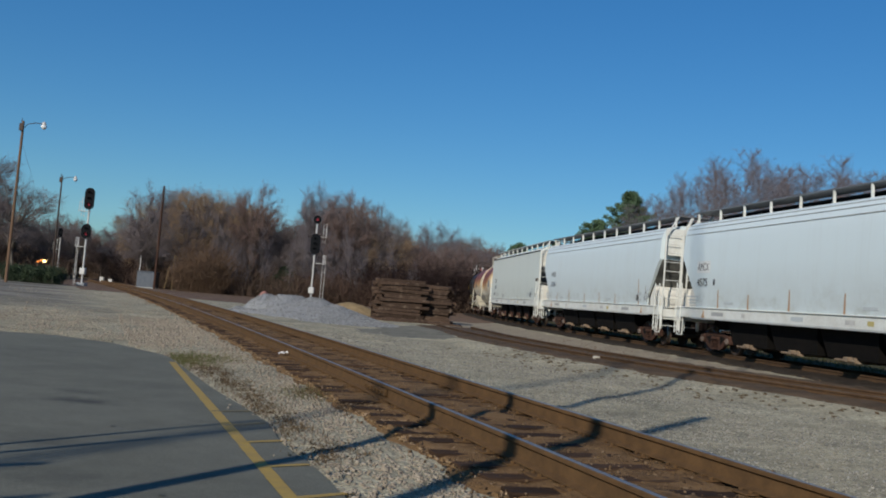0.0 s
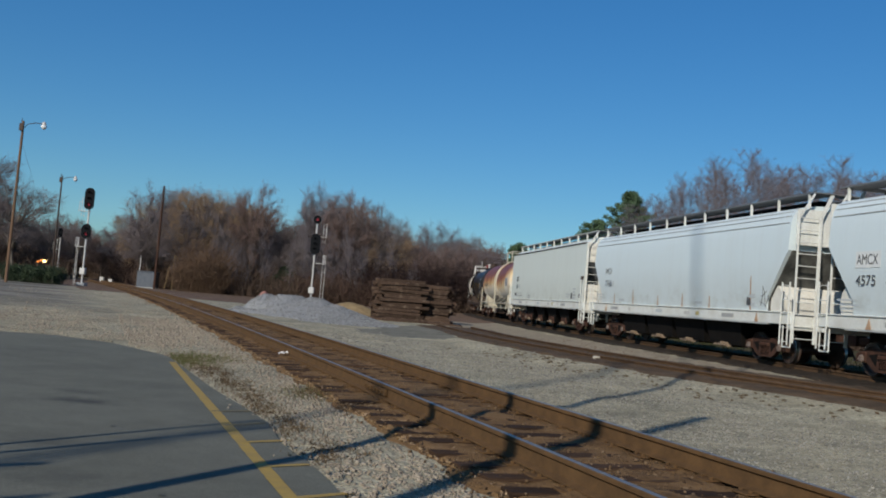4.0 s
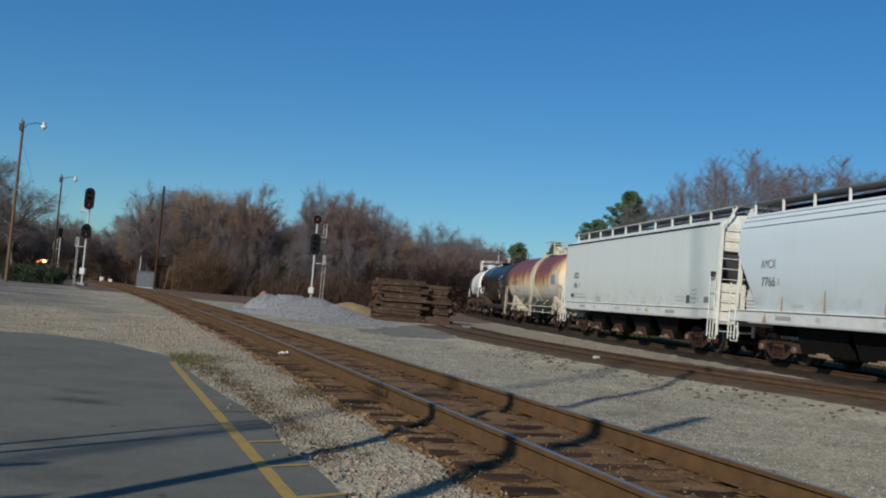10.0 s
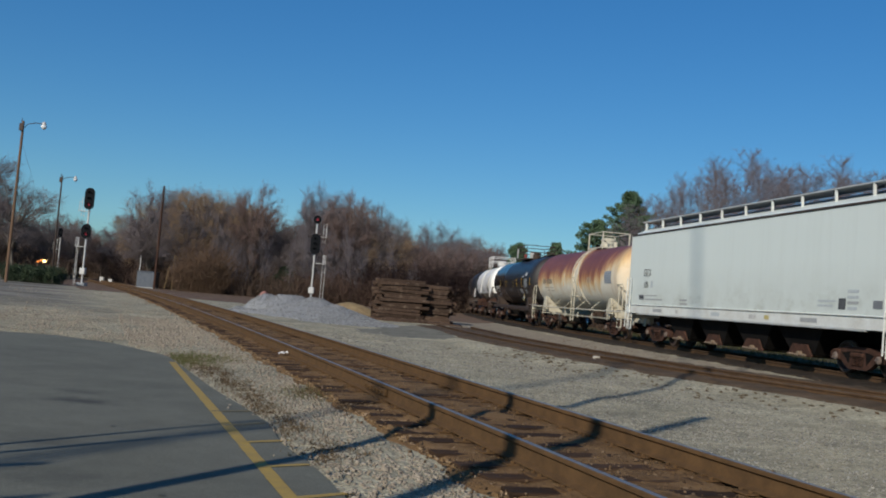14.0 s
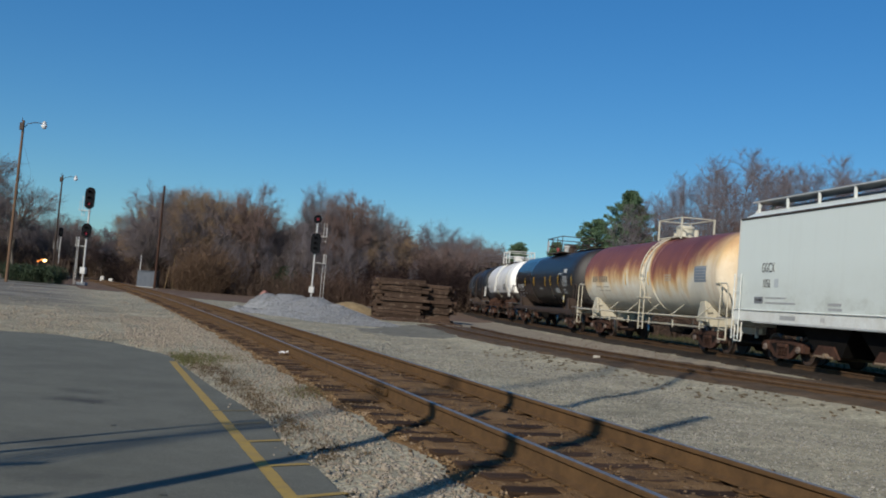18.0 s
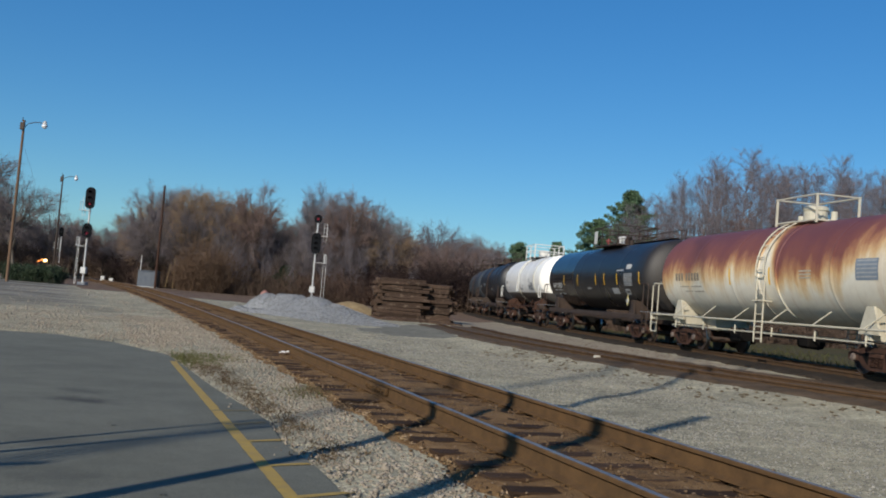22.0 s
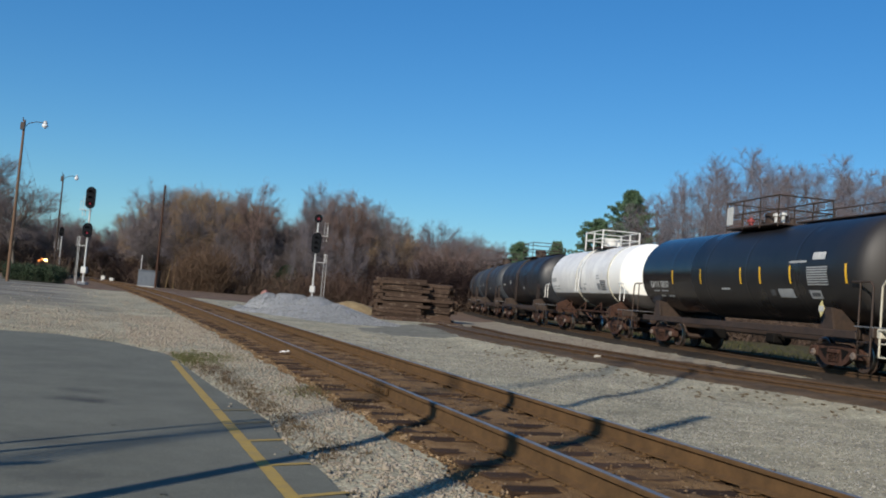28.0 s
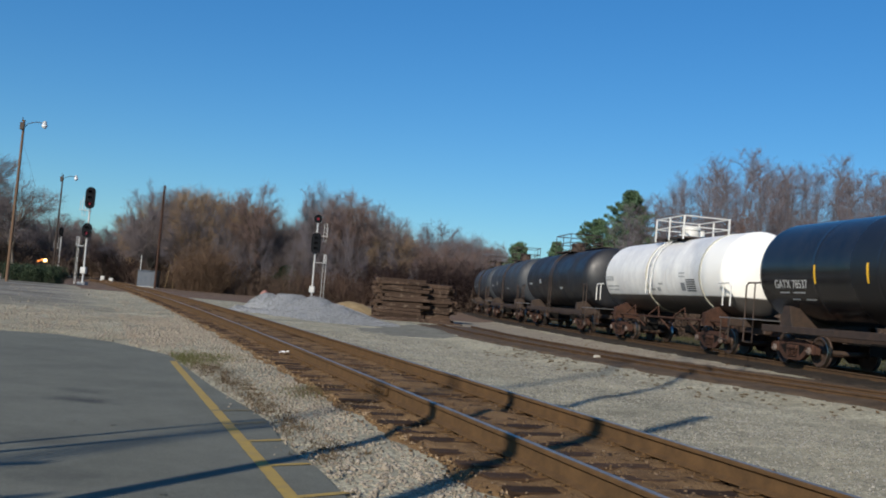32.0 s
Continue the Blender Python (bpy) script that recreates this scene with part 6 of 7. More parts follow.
hut = thing("equipment_hut", "grey blue steel railway equipment hut", "equipment hut", pose(-31.2, 100.0, 0, 0, 0, 8))
part("body", Mesh().box(-1.02, 1.02, -0.9, 0.9, 0.1, 1.72, 0.03), M_BOX, hut)
part("roof", Mesh().box(-1.08, 1.08, -1.0, 1.0, 1.72, 1.82, 0.03), M_BOX, hut)
part("door", Mesh().box(0.1, 0.95, -0.94, -0.9, 0.22, 1.62, 0.01), M_BOX, hut, "plain steel door")
part("base", Mesh().box(-1.05, 1.05, -0.95, 0.95, -0.05, 0.12, 0.01), M_INKPALE, hut, "concrete base")
part("vent_pipe", Mesh().cyl((-0.95, 0, 1.8), (-0.95, 0, 3.4), 0.05, n=8), M_ALU, hut)
for x, y, z, lean, nm in ((-28.6, 100, 3.8, 0, "pale wooden marker post"), (-29.4, 100, 2.7, 8, "leaning pale wooden stake")):
    alone("marker_post", Mesh().box(-0.028, 0.028, -0.028, 0.028, -0.2, z, 0.008), M_STRAW, nm, "post", pose(x, y, 0, 0, lean))
for i, (x, y) in enumerate(((-42.6, 118.0), (-39.4, 112.0))):
    v = thing("equipment_box", "small white roadside equipment box far down the track", "equipment box", pose(x, y, 0))
    part("cabinet", Mesh().box(-0.24, 0.24, -0.2, 0.2, 0.1, 0.72 - 0.15 * i, 0.04), M_INKWHITE, v)
    part("base", Mesh().box(-0.27, 0.27, -0.23, 0.23, -0.05, 0.12, 0.01), M_INKPALE, v)
yl = thing("yard_light", "small lit amber lamp on a short pole behind the hedge", "lamp", pose(-36.5, 86.0, 0))
part("post", Mesh().cyl((0, 0, -0.2), (0, 0, 1.75), 0.04, n=8), M_DARKMETAL, yl)
part("bulb", Mesh().lathe([(1.75, 0.04), (1.79, 0.13), (1.88, 0.17), (1.97, 0.12), (2.01, 0.0)], 12, "z"), M_LAMPLIT, yl, "glowing amber bulb", True)
part("arm", Mesh().cyl((-0.75, 0, 1.8), (0, 0, 1.7), 0.025, n=6), M_DARKMETAL, yl)
for x, z in ((-0.32, 1.93), (-0.58, 1.8)):
    part("side_bulb", Mesh().lathe([(z - 0.1, 0.03), (z - 0.06, 0.1), (z, 0.13), (z + 0.07, 0.09), (z + 0.1, 0.0)], 10, "z", (x, 0, 0)), M_LAMPAMBER, yl, "dim orange bulb", True)


# ---- planting ----
def sticks(segs, name, material, n=3):
    """Tapered twigs and limbs from rows of (start, end, radius, radius), joined."""
    a = np.array([s[0] for s in segs], float)
    b = np.array([s[1] for s in segs], float)
    r0, r1 = np.array([s[2] for s in segs]), np.array([s[3] for s in segs])
    d = b - a
    d /= np.linalg.norm(d, axis=1)[:, None] + 1e-9
    ref = np.where(np.abs(d[:, 2:3]) < 0.9, np.array([[0, 0, 1.0]]), np.array([[1.0, 0, 0]]))
    u = np.cross(d, ref)
    u /= np.linalg.norm(u, axis=1)[:, None]
    w = np.cross(d, u)
    v = []
    for p, r in ((a, r0), (b, r1)):
        for i in range(n):
            t = 2 * math.pi * i / n
            v.append(p + (u * math.cos(t) + w * math.sin(t)) * r[:, None])
    v = np.stack(v, 1).reshape(-1, 3)
    base = (np.arange(len(segs)) * 2 * n)[:, None, None]
    f = np.array([(i, (i + 1) % n, n + (i + 1) % n, n + i) for i in range(n)])[None] + base
    return raw(name, v, f.reshape(-1, 4), material)


def ribbons(segs, name, material):
    """The finest twigs: thin flat strips turned at random, joined."""
    rs = np.random.RandomState(len(segs))
    a = np.array([s[0] for s in segs], float)
    b = np.array([s[1] for s in segs], float)
    d = b - a
    w = np.cross(d, rs.normal(size=a.shape))
    w /= np.linalg.norm(w, axis=1)[:, None] + 1e-9
    r0, r1 = np.array([s[2] for s in segs])[:, None] * 0.95, np.array([s[3] for s in segs])[:, None] * 0.85
    v = np.stack([a - w * r0, a + w * r0, b + w * r1, b - w * r1], 1)
    return raw(name, v.reshape(-1, 3), np.arange(len(segs) * 4).reshape(-1, 4), material)


def crown_rows(seed, limbs, wide, low, subs, sprays, twigs, rise=0.35, fine=1.0):
    """Limb and twig rows of a broad bare tree 10 m tall: arched limbs reach into a domed crown and end in straight sprays."""
    r = random.Random(seed)
    thick, thin = [], []
    mid, up_r = 10 * (0.52 + low * 0.3), 10 * (0.44 - low * 0.3)

    def off(k):
        return Vector((r.gauss(0, k), r.gauss(0, k), r.gauss(0, k)))

    fork = Vector((r.uniform(-0.3, 0.3), r.uniform(-0.3, 0.3), 10 * (0.2 + low * 0.5)))
    crest = Vector((r.uniform(-0.7, 0.7), r.uniform(-0.7, 0.7), 6.6))
    stem = [Vector((0, 0, -0.2)), fork * 0.5 + off(0.06), fork, fork.lerp(crest, 0.35) + off(0.18), fork.lerp(crest, 0.7) + off(0.25), crest]
    for i, (p, q) in enumerate(zip(stem, stem[1:])):
        thick.append((p, q, 0.17 - 0.028 * i, 0.142 - 0.027 * i))
    for k in range(limbs):
        turn = 2 * math.pi * (k + r.uniform(-0.35, 0.35)) / limbs * 2.4
        lift = r.uniform(-0.3, 1.0)
        flat = (1 - max(lift, 0) ** 2.6) ** (1 / 2.6)
        tip = Vector((math.cos(turn) * wide * flat, math.sin(turn) * wide * flat, 0)) * 0.9
        tip.z = mid + up_r * lift * 0.9
        root = fork.lerp(crest, r.uniform(0.0, 0.55))
        bend = root.lerp(tip, 0.45) + Vector((0, 0, r.uniform(0.1, 0.7))) + off(0.25)
        last = root
        pts = []
        for i in range(1, 8):
            t = i / 7
            q = root * (1 - t) ** 2 + bend * 2 * t * (1 - t) + tip * t * t + off(0.07)
            thick.append((last, q, 0.075 * (1 - 0.85 * (t - 1 / 7)), 0.075 * (1 - 0.85 * t)))
            pts.append((last, q, t))
            last = q
        for _ in range(subs):
            p, q, t = pts[min(6, int(1 + 6 * r.random() ** 0.75))]
            at_ = p.lerp(q, r.random())
            out = Vector((at_.x, at_.y, (at_.z - mid) * 0.8))
            out = out.normalized() if out.length > 0.3 else Vector((0, 0, 1))
            d = ((q - p).normalized() * 0.5 + out * 0.55 + off(0.55) + Vector((0, 0, rise * 0.4))).normalized()
            ln = r.uniform(0.7, 1.5) * (1.15 - 0.4 * t)
            z1 = at_ + d * ln * 0.5
            d2 = (d + off(0.13) + Vector((0, 0, 0.12))).normalized()
            z2 = z1 + d2 * ln * 0.5
            thin.append((at_, z1, 0.022 * fine, 0.016 * fine))
            thin.append((z1, z2, 0.016 * fine, 0.009 * fine))
            for _ in range(sprays):
                u = r.random()
                a0 = at_.lerp(z1, u * 2) if u < 0.5 else z1.lerp(z2, u * 2 - 1)
                e = (d2 * 0.8 + out * 0.35 + off(0.6)).normalized()
                l2 = r.uniform(0.35, 0.85)
                b0 = a0 + e * l2
                thin.append((a0, b0, 0.0105 * fine, 0.006 * fine))
                for _ in range(twigs):
                    c0 = a0.lerp(b0, r.uniform(0.25, 1.0))
                    thin.append((c0, c0 + (e + off(0.75)).normalized() * r.uniform(0.2, 0.55), 0.0065 * fine, 0.003 * fine))
    k = 10 / sorted(q[1].z for q in thin)[int(len(thin) * 0.994)]
    return [[(q[0] * k, q[1] * k, q[2], q[3]) for q in rows_] for rows_ in (thick, thin)]


def spire_rows(seed, wide, low, laterals, sprays, twigs, stems=1):
    """A slim upright bare tree 10 m tall: straight leaders with short rising side branches."""
    r = random.Random(seed)
    thick, thin = [], []

    def off(k):
        return Vector((r.gauss(0, k), r.gauss(0, k), r.gauss(0, k)))

    for k in range(stems):
        p = Vector((r.gauss(0, 0.12), r.gauss(0, 0.12), -0.2))
        tall, lean = 10.2 * (1.0 if k == 0 else r.uniform(0.7, 0.92)), Vector((r.gauss(0, 0.05), r.gauss(0, 0.05), 1))
        n = 8
        knots = [p]
        for i in range(n):
            lean = (lean + Vector((r.gauss(0, 0.03), r.gauss(0, 0.03), 0))).normalized()
            knots.append(knots[-1] + lean * tall / n)
        for i in range(n):
            thick.append((knots[i], knots[i + 1], 0.085 * (1 - i / n) + 0.008, 0.085 * (1 - (i + 1) / n) + 0.008))
        for _ in range(laterals):
            u = low + (1 - low) * r.random() ** 0.8
            i = min(n - 1, int(u * n))
            at_ = knots[i].lerp(knots[i + 1], u * n - i)
            turn = r.uniform(0, 2 * math.pi)
            d = Vector((math.cos(turn), math.sin(turn), r.uniform(0.5, 1.5))).normalized()
            ln = wide * (1.1 - 0.75 * u) * r.uniform(0.6, 1.15)
            z1 = at_ + d * ln * 0.5
            z2 = z1 + (d + Vector((0, 0, 0.35)) + off(0.1)).normalized() * ln * 0.5
            thin.append((at_, z1, 0.017, 0.012))
            thin.append((z1, z2, 0.012, 0.006))
            for _ in range(sprays):
                w = r.random()
                a0 = at_.lerp(z1, w * 2) if w < 0.5 else z1.lerp(z2, w * 2 - 1)
                e = (d + off(0.6) + Vector((0, 0, 0.3))).normalized()
                b0 = a0 + e * r.uniform(0.25, 0.6)
                thin.append((a0, b0, 0.007, 0.004))
                for _ in range(twigs):
                    c0 = a0.lerp(b0, r.uniform(0.3, 1.0))
                    thin.append((c0, c0 + (e + off(0.7)).normalized() * r.uniform(0.15, 0.4), 0.005, 0.0025))
    return thick, thin


def bare_tree(rows_, bark, twig, label):
    t = thing("bare_tree", label, "tree", group="bare winter trees")
    part("trunk", sticks(rows_[0], "trunk", bark, 5), None, t, "grey brown trunk and limbs")
    part("crown", ribbons(rows_[1], "crown", twig), None, t, "dense crown of fine bare twigs")
    return t


def clumps(name, centres, size, count, seed, material, flat=1.0):
    """Leaf or needle tufts: small crossed blades round many centres, joined."""
    rs = np.random.RandomState(seed)
    c = np.repeat(np.array([p[:3] for p in centres], float), count, 0)
    rad = np.repeat(np.array([p[3] for p in centres], float), count)
    d = rs.normal(size=(len(c), 3))
    d /= np.linalg.norm(d, axis=1)[:, None]
    p = c + d * (rad * rs.uniform(0.35, 1.05, len(c)) ** 0.6)[:, None] * (1, 1, flat)
    a = rs.normal(size=(len(c), 3)) + d * 0.8
    a /= np.linalg.norm(a, axis=1)[:, None]
    b = np.cross(a, rs.normal(size=(len(c), 3)))
    b /= np.linalg.norm(b, axis=1)[:, None]
    s = size * rs.uniform(0.6, 1.3, len(c))[:, None]
    v = np.stack([p - b * s * 0.22, p + b * s * 0.22, p + a * s + b * s * 0.1, p + a * s - b * s * 0.1], 1)
    f = np.arange(len(c) * 4).reshape(-1, 4)
    return raw(name, v.reshape(-1, 3), f, material)


PROTO = [bare_tree(crown_rows(11, 32, 2.8, 0.0, 11, 8, 6), M_BARKPALE, M_TWIG, "bare spreading winter tree with brown twigs"),
         bare_tree(crown_rows(12, 32, 2.8, 0.05, 11, 8, 6), M_BARK, M_TWIGRED, "bare winter tree with red brown twigs"),
         bare_tree(crown_rows(13, 34, 3.0, 0.05, 12, 8, 6), M_BARKPALE, M_TWIGGOLD, "bare broad winter tree with golden brown twigs"),
         bare_tree(spire_rows(14, 2.2, 0.25, 72, 7, 5), M_BARKMID, M_TWIGGREY, "bare upright winter tree with fine grey twigs"),
         bare_tree(crown_rows(15, 22, 2.8, 0.1, 10, 8, 5, 0.2), M_BARKPALE, M_TWIG, "bare winter tree with open radiating limbs"),
         bare_tree(spire_rows(16, 1.9, 0.3, 48, 7, 5, 2), M_BARKMID, M_TWIGGREY, "slender bare twin-stemmed tree with a pale trunk"),
         bare_tree(crown_rows(17, 32, 2.9, 0.0, 11, 8, 6, 0.3), M_BARK, M_TWIGGREY, "bare domed winter tree with grey brown twigs"),
         bare_tree(spire_rows(18, 2.0, 0.3, 66, 7, 5), M_BARKMID, M_TWIGGREY, "slim bare tree with red brown seed heads at its twig ends")]
# seed heads on the last one
sr = random.Random(61)
cen = []
for _ in range(60):
    z, turn = sr.uniform(4.5, 10.0), sr.uniform(0, 2 * math.pi)
    w = 1.5 * (1.12 - z / 10.5) * sr.uniform(0.4, 1.0)
    cen.append((w * math.cos(turn), w * math.sin(turn), z, sr.uniform(0.1, 0.25)))
part("seed_head", clumps("seed_head", cen, 0.05, 16, 62, M_SEED), None, PROTO[7], "small red brown seed heads")


def plant(k, x, y, tall, turn, wide=0.0):
    """A copy of one of the trees; wide is its half spread in metres where it is known."""
    o = copy_thing(PROTO[k], pose(x, y, 0, 0, 0, turn))
    s = tall / 10.0
    w = wide / 3.2 if wide else s * (1.0 if k in (3, 5, 7) else 1.15)
    o.scale = (w, w, s)
    return o


def canopy(u, knots):
    for (a, za), (b, zb) in zip(knots, knots[1:]):
        if a <= u <= b:
            return za + (zb - za) * (u - a) / (b - a)
    return knots[0][1] if u < knots[0][0] else knots[-1][1]


MIDDLE = [(-44, 6.2), (-42, 7.0), (-39.5, 9.8), (-36, 11.9), (-33, 12.3), (-29, 12.3), (-23, 13.2), (-21, 11.8), (-19.6, 8.6), (-18.6, 8.2), (-17, 11), (-15.3, 13.6), (-11.6, 13.3), (-7.2, 12.2), (-4.6, 9.6), (-3.7, 8.6), (-0.5, 10.4), (3, 9.8), (5.1, 9.0), (8, 8.0)]


def clear(x, y):
    """Free of the main track's way and of the hut."""
    lat = near_track(x, y)
    return not (-4.5 < lat < 4.0 or (-34.5 < x < -27 and 93 < y < 103))


rnd = random.Random(77)
# the front row, tree by tree
for k, x, y, tall, wide in ((6, -33.0, 108, 11.6, 4.2), (2, -26.9, 105, 11.5, 3.9), (1, -21.3, 105, 12.5, 3.1), (4, -24.2, 111, 12.2, 3.2), (0, -17.4, 107, 8.4, 2.6), (6, -14.0, 105, 12.9, 2.9),
                            (1, -10.7, 104, 12.5, 3.2), (4, -6.9, 105, 11.5, 3.4), (0, -9.0, 110, 12.2, 3.0), (1, -3.6, 112, 8.3, 2.6), (6, -0.6, 125, 11.4, 4.0), (1, 5.9, 135, 10.7, 3.8), (6, 2.6, 130, 10.4, 3.2),
                            (6, -43.2, 125, 10.9, 3.2), (0, -46.0, 126, 7.9, 3.0), (4, -37.0, 112, 10.2, 3.2), (6, -29.6, 110, 11.8, 3.4)):
    if clear(x, y):
        plant(k, x, y, tall, rnd.uniform(0, 360), wide)
for row, (dep, gap, share) in enumerate(((106, 3.4, 0.74), (111, 2.6, 0.84), (117, 2.3, 0.9), (127, 2.3, 0.9))):
    x = -42.0
    while x < 9.0:
        xx, yy = x + rnd.uniform(-0.8, 0.8), dep + rnd.uniform(-3, 3)
        u = xx * 115.0 / yy
        if clear(xx, yy):
            plant(rnd.choice((0, 1, 2, 4, 0, 1, 6)) if xx < -5 else rnd.choice((1, 4, 6, 6)), xx, yy, ((canopy(u, MIDDLE) - 1.36) * yy / 115.0 + 1.36) * share * rnd.uniform(0.9, 1.08), rnd.uniform(0, 360), rnd.uniform(2.8, 3.6))
        x += gap * rnd.uniform(0.7, 1.3)
RIGHT = [(14, 9.0), (16, 10.5), (17.1, 11.9), (19.3, 13.4), (24, 15.0), (26.8, 14.9), (29.8, 14.9), (31.6, 15.2), (33.9, 15.0), (44, 15.0)]
for dep, gap, share in ((70, 1.65, 0.96), (76, 1.6, 0.93), (83, 1.4, 1.0), (92, 1.35, 0.95)):
    x = 15.0 * dep / 75
    while x < 44.0 * dep / 75:
        xx, yy = x + rnd.uniform(-0.7, 0.7), dep + rnd.uniform(-3, 3)
        plant(rnd.choice((3, 5, 7, 7)), xx, yy, (canopy(xx * 75 / yy, RIGHT) - 1.36) * yy / 75 * share * rnd.uniform(0.82, 1.0) + 1.36, rnd.uniform(0, 360))
        x += gap * rnd.uniform(0.85, 1.15)
for x, y, h_ in ((-21.6, 98, 6.0), (-20.6, 98.5, 5.4), (-22.4, 99, 6.6), (-9.0, 98, 7.0), (-8.2, 99, 6.0), (-3.0, 98, 5.0), (-11.6, 98, 6.4), (-29.2, 104, 7.5), (-24.4, 100, 7.0), (-26.0, 103.5, 8.5), (-18.9, 100, 7.2), (-16.0, 99, 6.0), (-14.6, 101, 8.0), (-12.8, 100, 7.4), (-10.2, 100, 8.2), (-6.4, 100, 7.0), (-5.2, 101, 6.2)):
    plant(5, x, y, h_, rnd.uniform(0, 360))
for i in range(76):
    x = -95 + 2.0 * i + rnd.uniform(-1.0, 1.0)
    plant(rnd.choice((0, 1, 2, 4, 6)), x, 172 + rnd.uniform(-12, 14), rnd.uniform(8.0, 10.2), rnd.uniform(0, 360))
for x, y, h_ in ((-57.0, 112, 15.6), (-60, 118, 14), (-66, 120, 13), (-44, 138, 6.6), (-48, 140, 6.6), (-64, 122, 14.5), (-46, 144, 7.4), (-51, 146, 7.8), (-55, 142, 8.4), (-60, 144, 9.6), (-63, 136, 11), (-50.5, 128, 7.4), (-54, 130, 8.2), (-47.5, 131, 6.8)):
    plant(rnd.choice((0, 4, 4, 1)), x, y, h_, rnd.uniform(0, 360))
plant(4, -51.2, 112, 11.6, 200, 5.2)
for k, o in enumerate(PROTO):
    o.matrix_basis = pose(-24 + 5.2 * k, 137 + k, 0, 0, 0, 40 * k)
    o.scale = (0.95, 0.95, 0.95)


rows = []
for y in np.concatenate([np.arange(63, 90, 0.8), np.arange(90, 176, 6.0)]):
    row = []
    for x in np.arange(-60, 20, 0.9):
        yy = float(y) + 3.5 * noise.noise((x * 0.22, 0, 9)) + 1.2 * noise.noise((x * 0.9, 0, 3)) + max(0.0, -22 - x) * 1.3
        row.append((x, yy, height(x, yy) + (-0.05 if y < 63.5 else 0.024 + 0.02 * noise.noise((x, yy, 0)))))
    rows.append(row)
alone("litter_floor", Mesh().grid(rows), M_LITTER, "dark brown leaf litter on the floor of the wood", "leaf litter", kind="structure", smooth=True)


def brush(name, label, x0, x1, y0, y1, count, low, high, seed, material, thick=1.0, gap=True):
    """A belt of undergrowth: upright stems with side twigs."""
    r = random.Random(seed)
    segs = []
    for _ in range(count):
        x, y = r.uniform(x0, x1), r.uniform(y0, y1)
        if gap and not clear(x, y):
            continue
        h = r.uniform(low, high) * (0.6 + 0.7 * abs(noise.noise((x * 0.3, y * 0.3, seed))))
        p = Vector((x, y, -0.05))
        q = p + Vector((r.gauss(0, 0.45), r.gauss(0, 0.45), 1)).normalized() * h
        segs.append((p, q, 0.022 * thick, 0.01 * thick))
        for _ in range(5):
            a = p.lerp(q, r.uniform(0.2, 1))
            segs.append((a, a + Vector((r.uniform(-1, 1), r.uniform(-1, 1), r.uniform(-0.2, 1))) * h * 0.3, 0.016 * thick, 0.01 * thick))
    d = ribbons(segs, name, material)
    return tagged(part(name, d, None, None), label, "undergrowth", kind="stuff")


brush("undergrowth", "tangled dry brown undergrowth below the bare trees", -42, 10, 97, 112, 15000, 0.6, 4.2, 1, M_BRUSH)
brush("undergrowth", "golden brown thicket at the foot of the trees", -29.5, -22.5, 96, 102, 6500, 1.0, 5.6, 7, M_BRUSHGOLD, 0.8)
brush("undergrowth", "red brown thicket behind the gravel heap", -14, -5, 97, 104, 4500, 0.8, 5.0, 11, M_BRUSHRED, 0.8)
brush("undergrowth", "purple brown thicket, coloured as deep shade, behind the stacked ties", -8.5, 9, 98, 108, 17000, 1.4, 6.6, 8, M_BRUSHSHADE)
brush("undergrowth", "dry brown undergrowth on the bank behind the train", 12, 48, 60, 84, 12000, 0.8, 4.6, 2, M_BRUSH)
brush("undergrowth", "thicket among the bare trees, coloured as deep shade", -46, 12, 112, 132, 15000, 1.5, 7.5, 5, M_BRUSHSHADE, 1.5)
brush("undergrowth", "dark thicket closing the view down the line", -100, 60, 150, 170, 13000, 1.5, 8.0, 4, M_BRUSH, 2.2)
brush("undergrowth", "dark thicket across the bend of the line", -78, -44, 166, 180, 4000, 2.0, 8.5, 9, M_BRUSH, 2.4, False)
brush("undergrowth", "brown undergrowth beside the far track", -78, -40, 118, 146, 9000, 1.0, 5.5, 3, M_BRUSH, 1.6)


def pine(x, y, tall, wide, low, seed, label, dome=False, leaf=M_NEEDLE):
    """An evergreen with tufts on layered boughs, or with a rounded head."""
    r = random.Random(seed)
    t = thing("pine_tree", label, "tree", pose(x, y, 0), group="evergreen pines")
    segs = [(Vector((0, 0, -0.2)), Vector((0.1, 0, tall * 0.5)), 0.22, 0.14), (Vector((0.1, 0, tall * 0.5)), Vector((0, 0, tall * 0.97)), 0.14, 0.02)]
    cen = []
    for i in range(56):
        u = (i + r.random()) / 56
        z = tall * (low + (1 - low) * u)
        if dome:
            w = wide * math.sqrt(max(0.02, 1 - u * u)) * r.uniform(0.5, 1.08)
        else:
            w = wide * (0.14 + 0.95 * (1 - u) ** 0.7 * min(1, 0.6 + u * 1.6)) * r.uniform(0.45, 1.05)
        a = i * 2.4 + r.uniform(-0.5, 0.5)
        q = Vector((w * math.cos(a), w * math.sin(a), z + w * 0.1 - 0.15))
        segs.append((Vector((0.05, 0, z - w * 0.35)), q, 0.045, 0.012))
        for f in (1.0, 0.82, 0.6, 0.3):
            for _ in range(2):
                cen.append((q.x * f + r.gauss(0, 0.16), q.y * f + r.gauss(0, 0.16), q.z - (1 - f) * w * 0.2 + r.gauss(0, 0.08), r.uniform(0.12, 0.34)))
    part("trunk", sticks(segs, "trunk", M_BARK, 6), None, t, "grey brown trunk and limbs")
    part("crown", clumps("crown", cen, 0.16, 56, seed, leaf, 0.7), None, t, "dark green needle tufts")


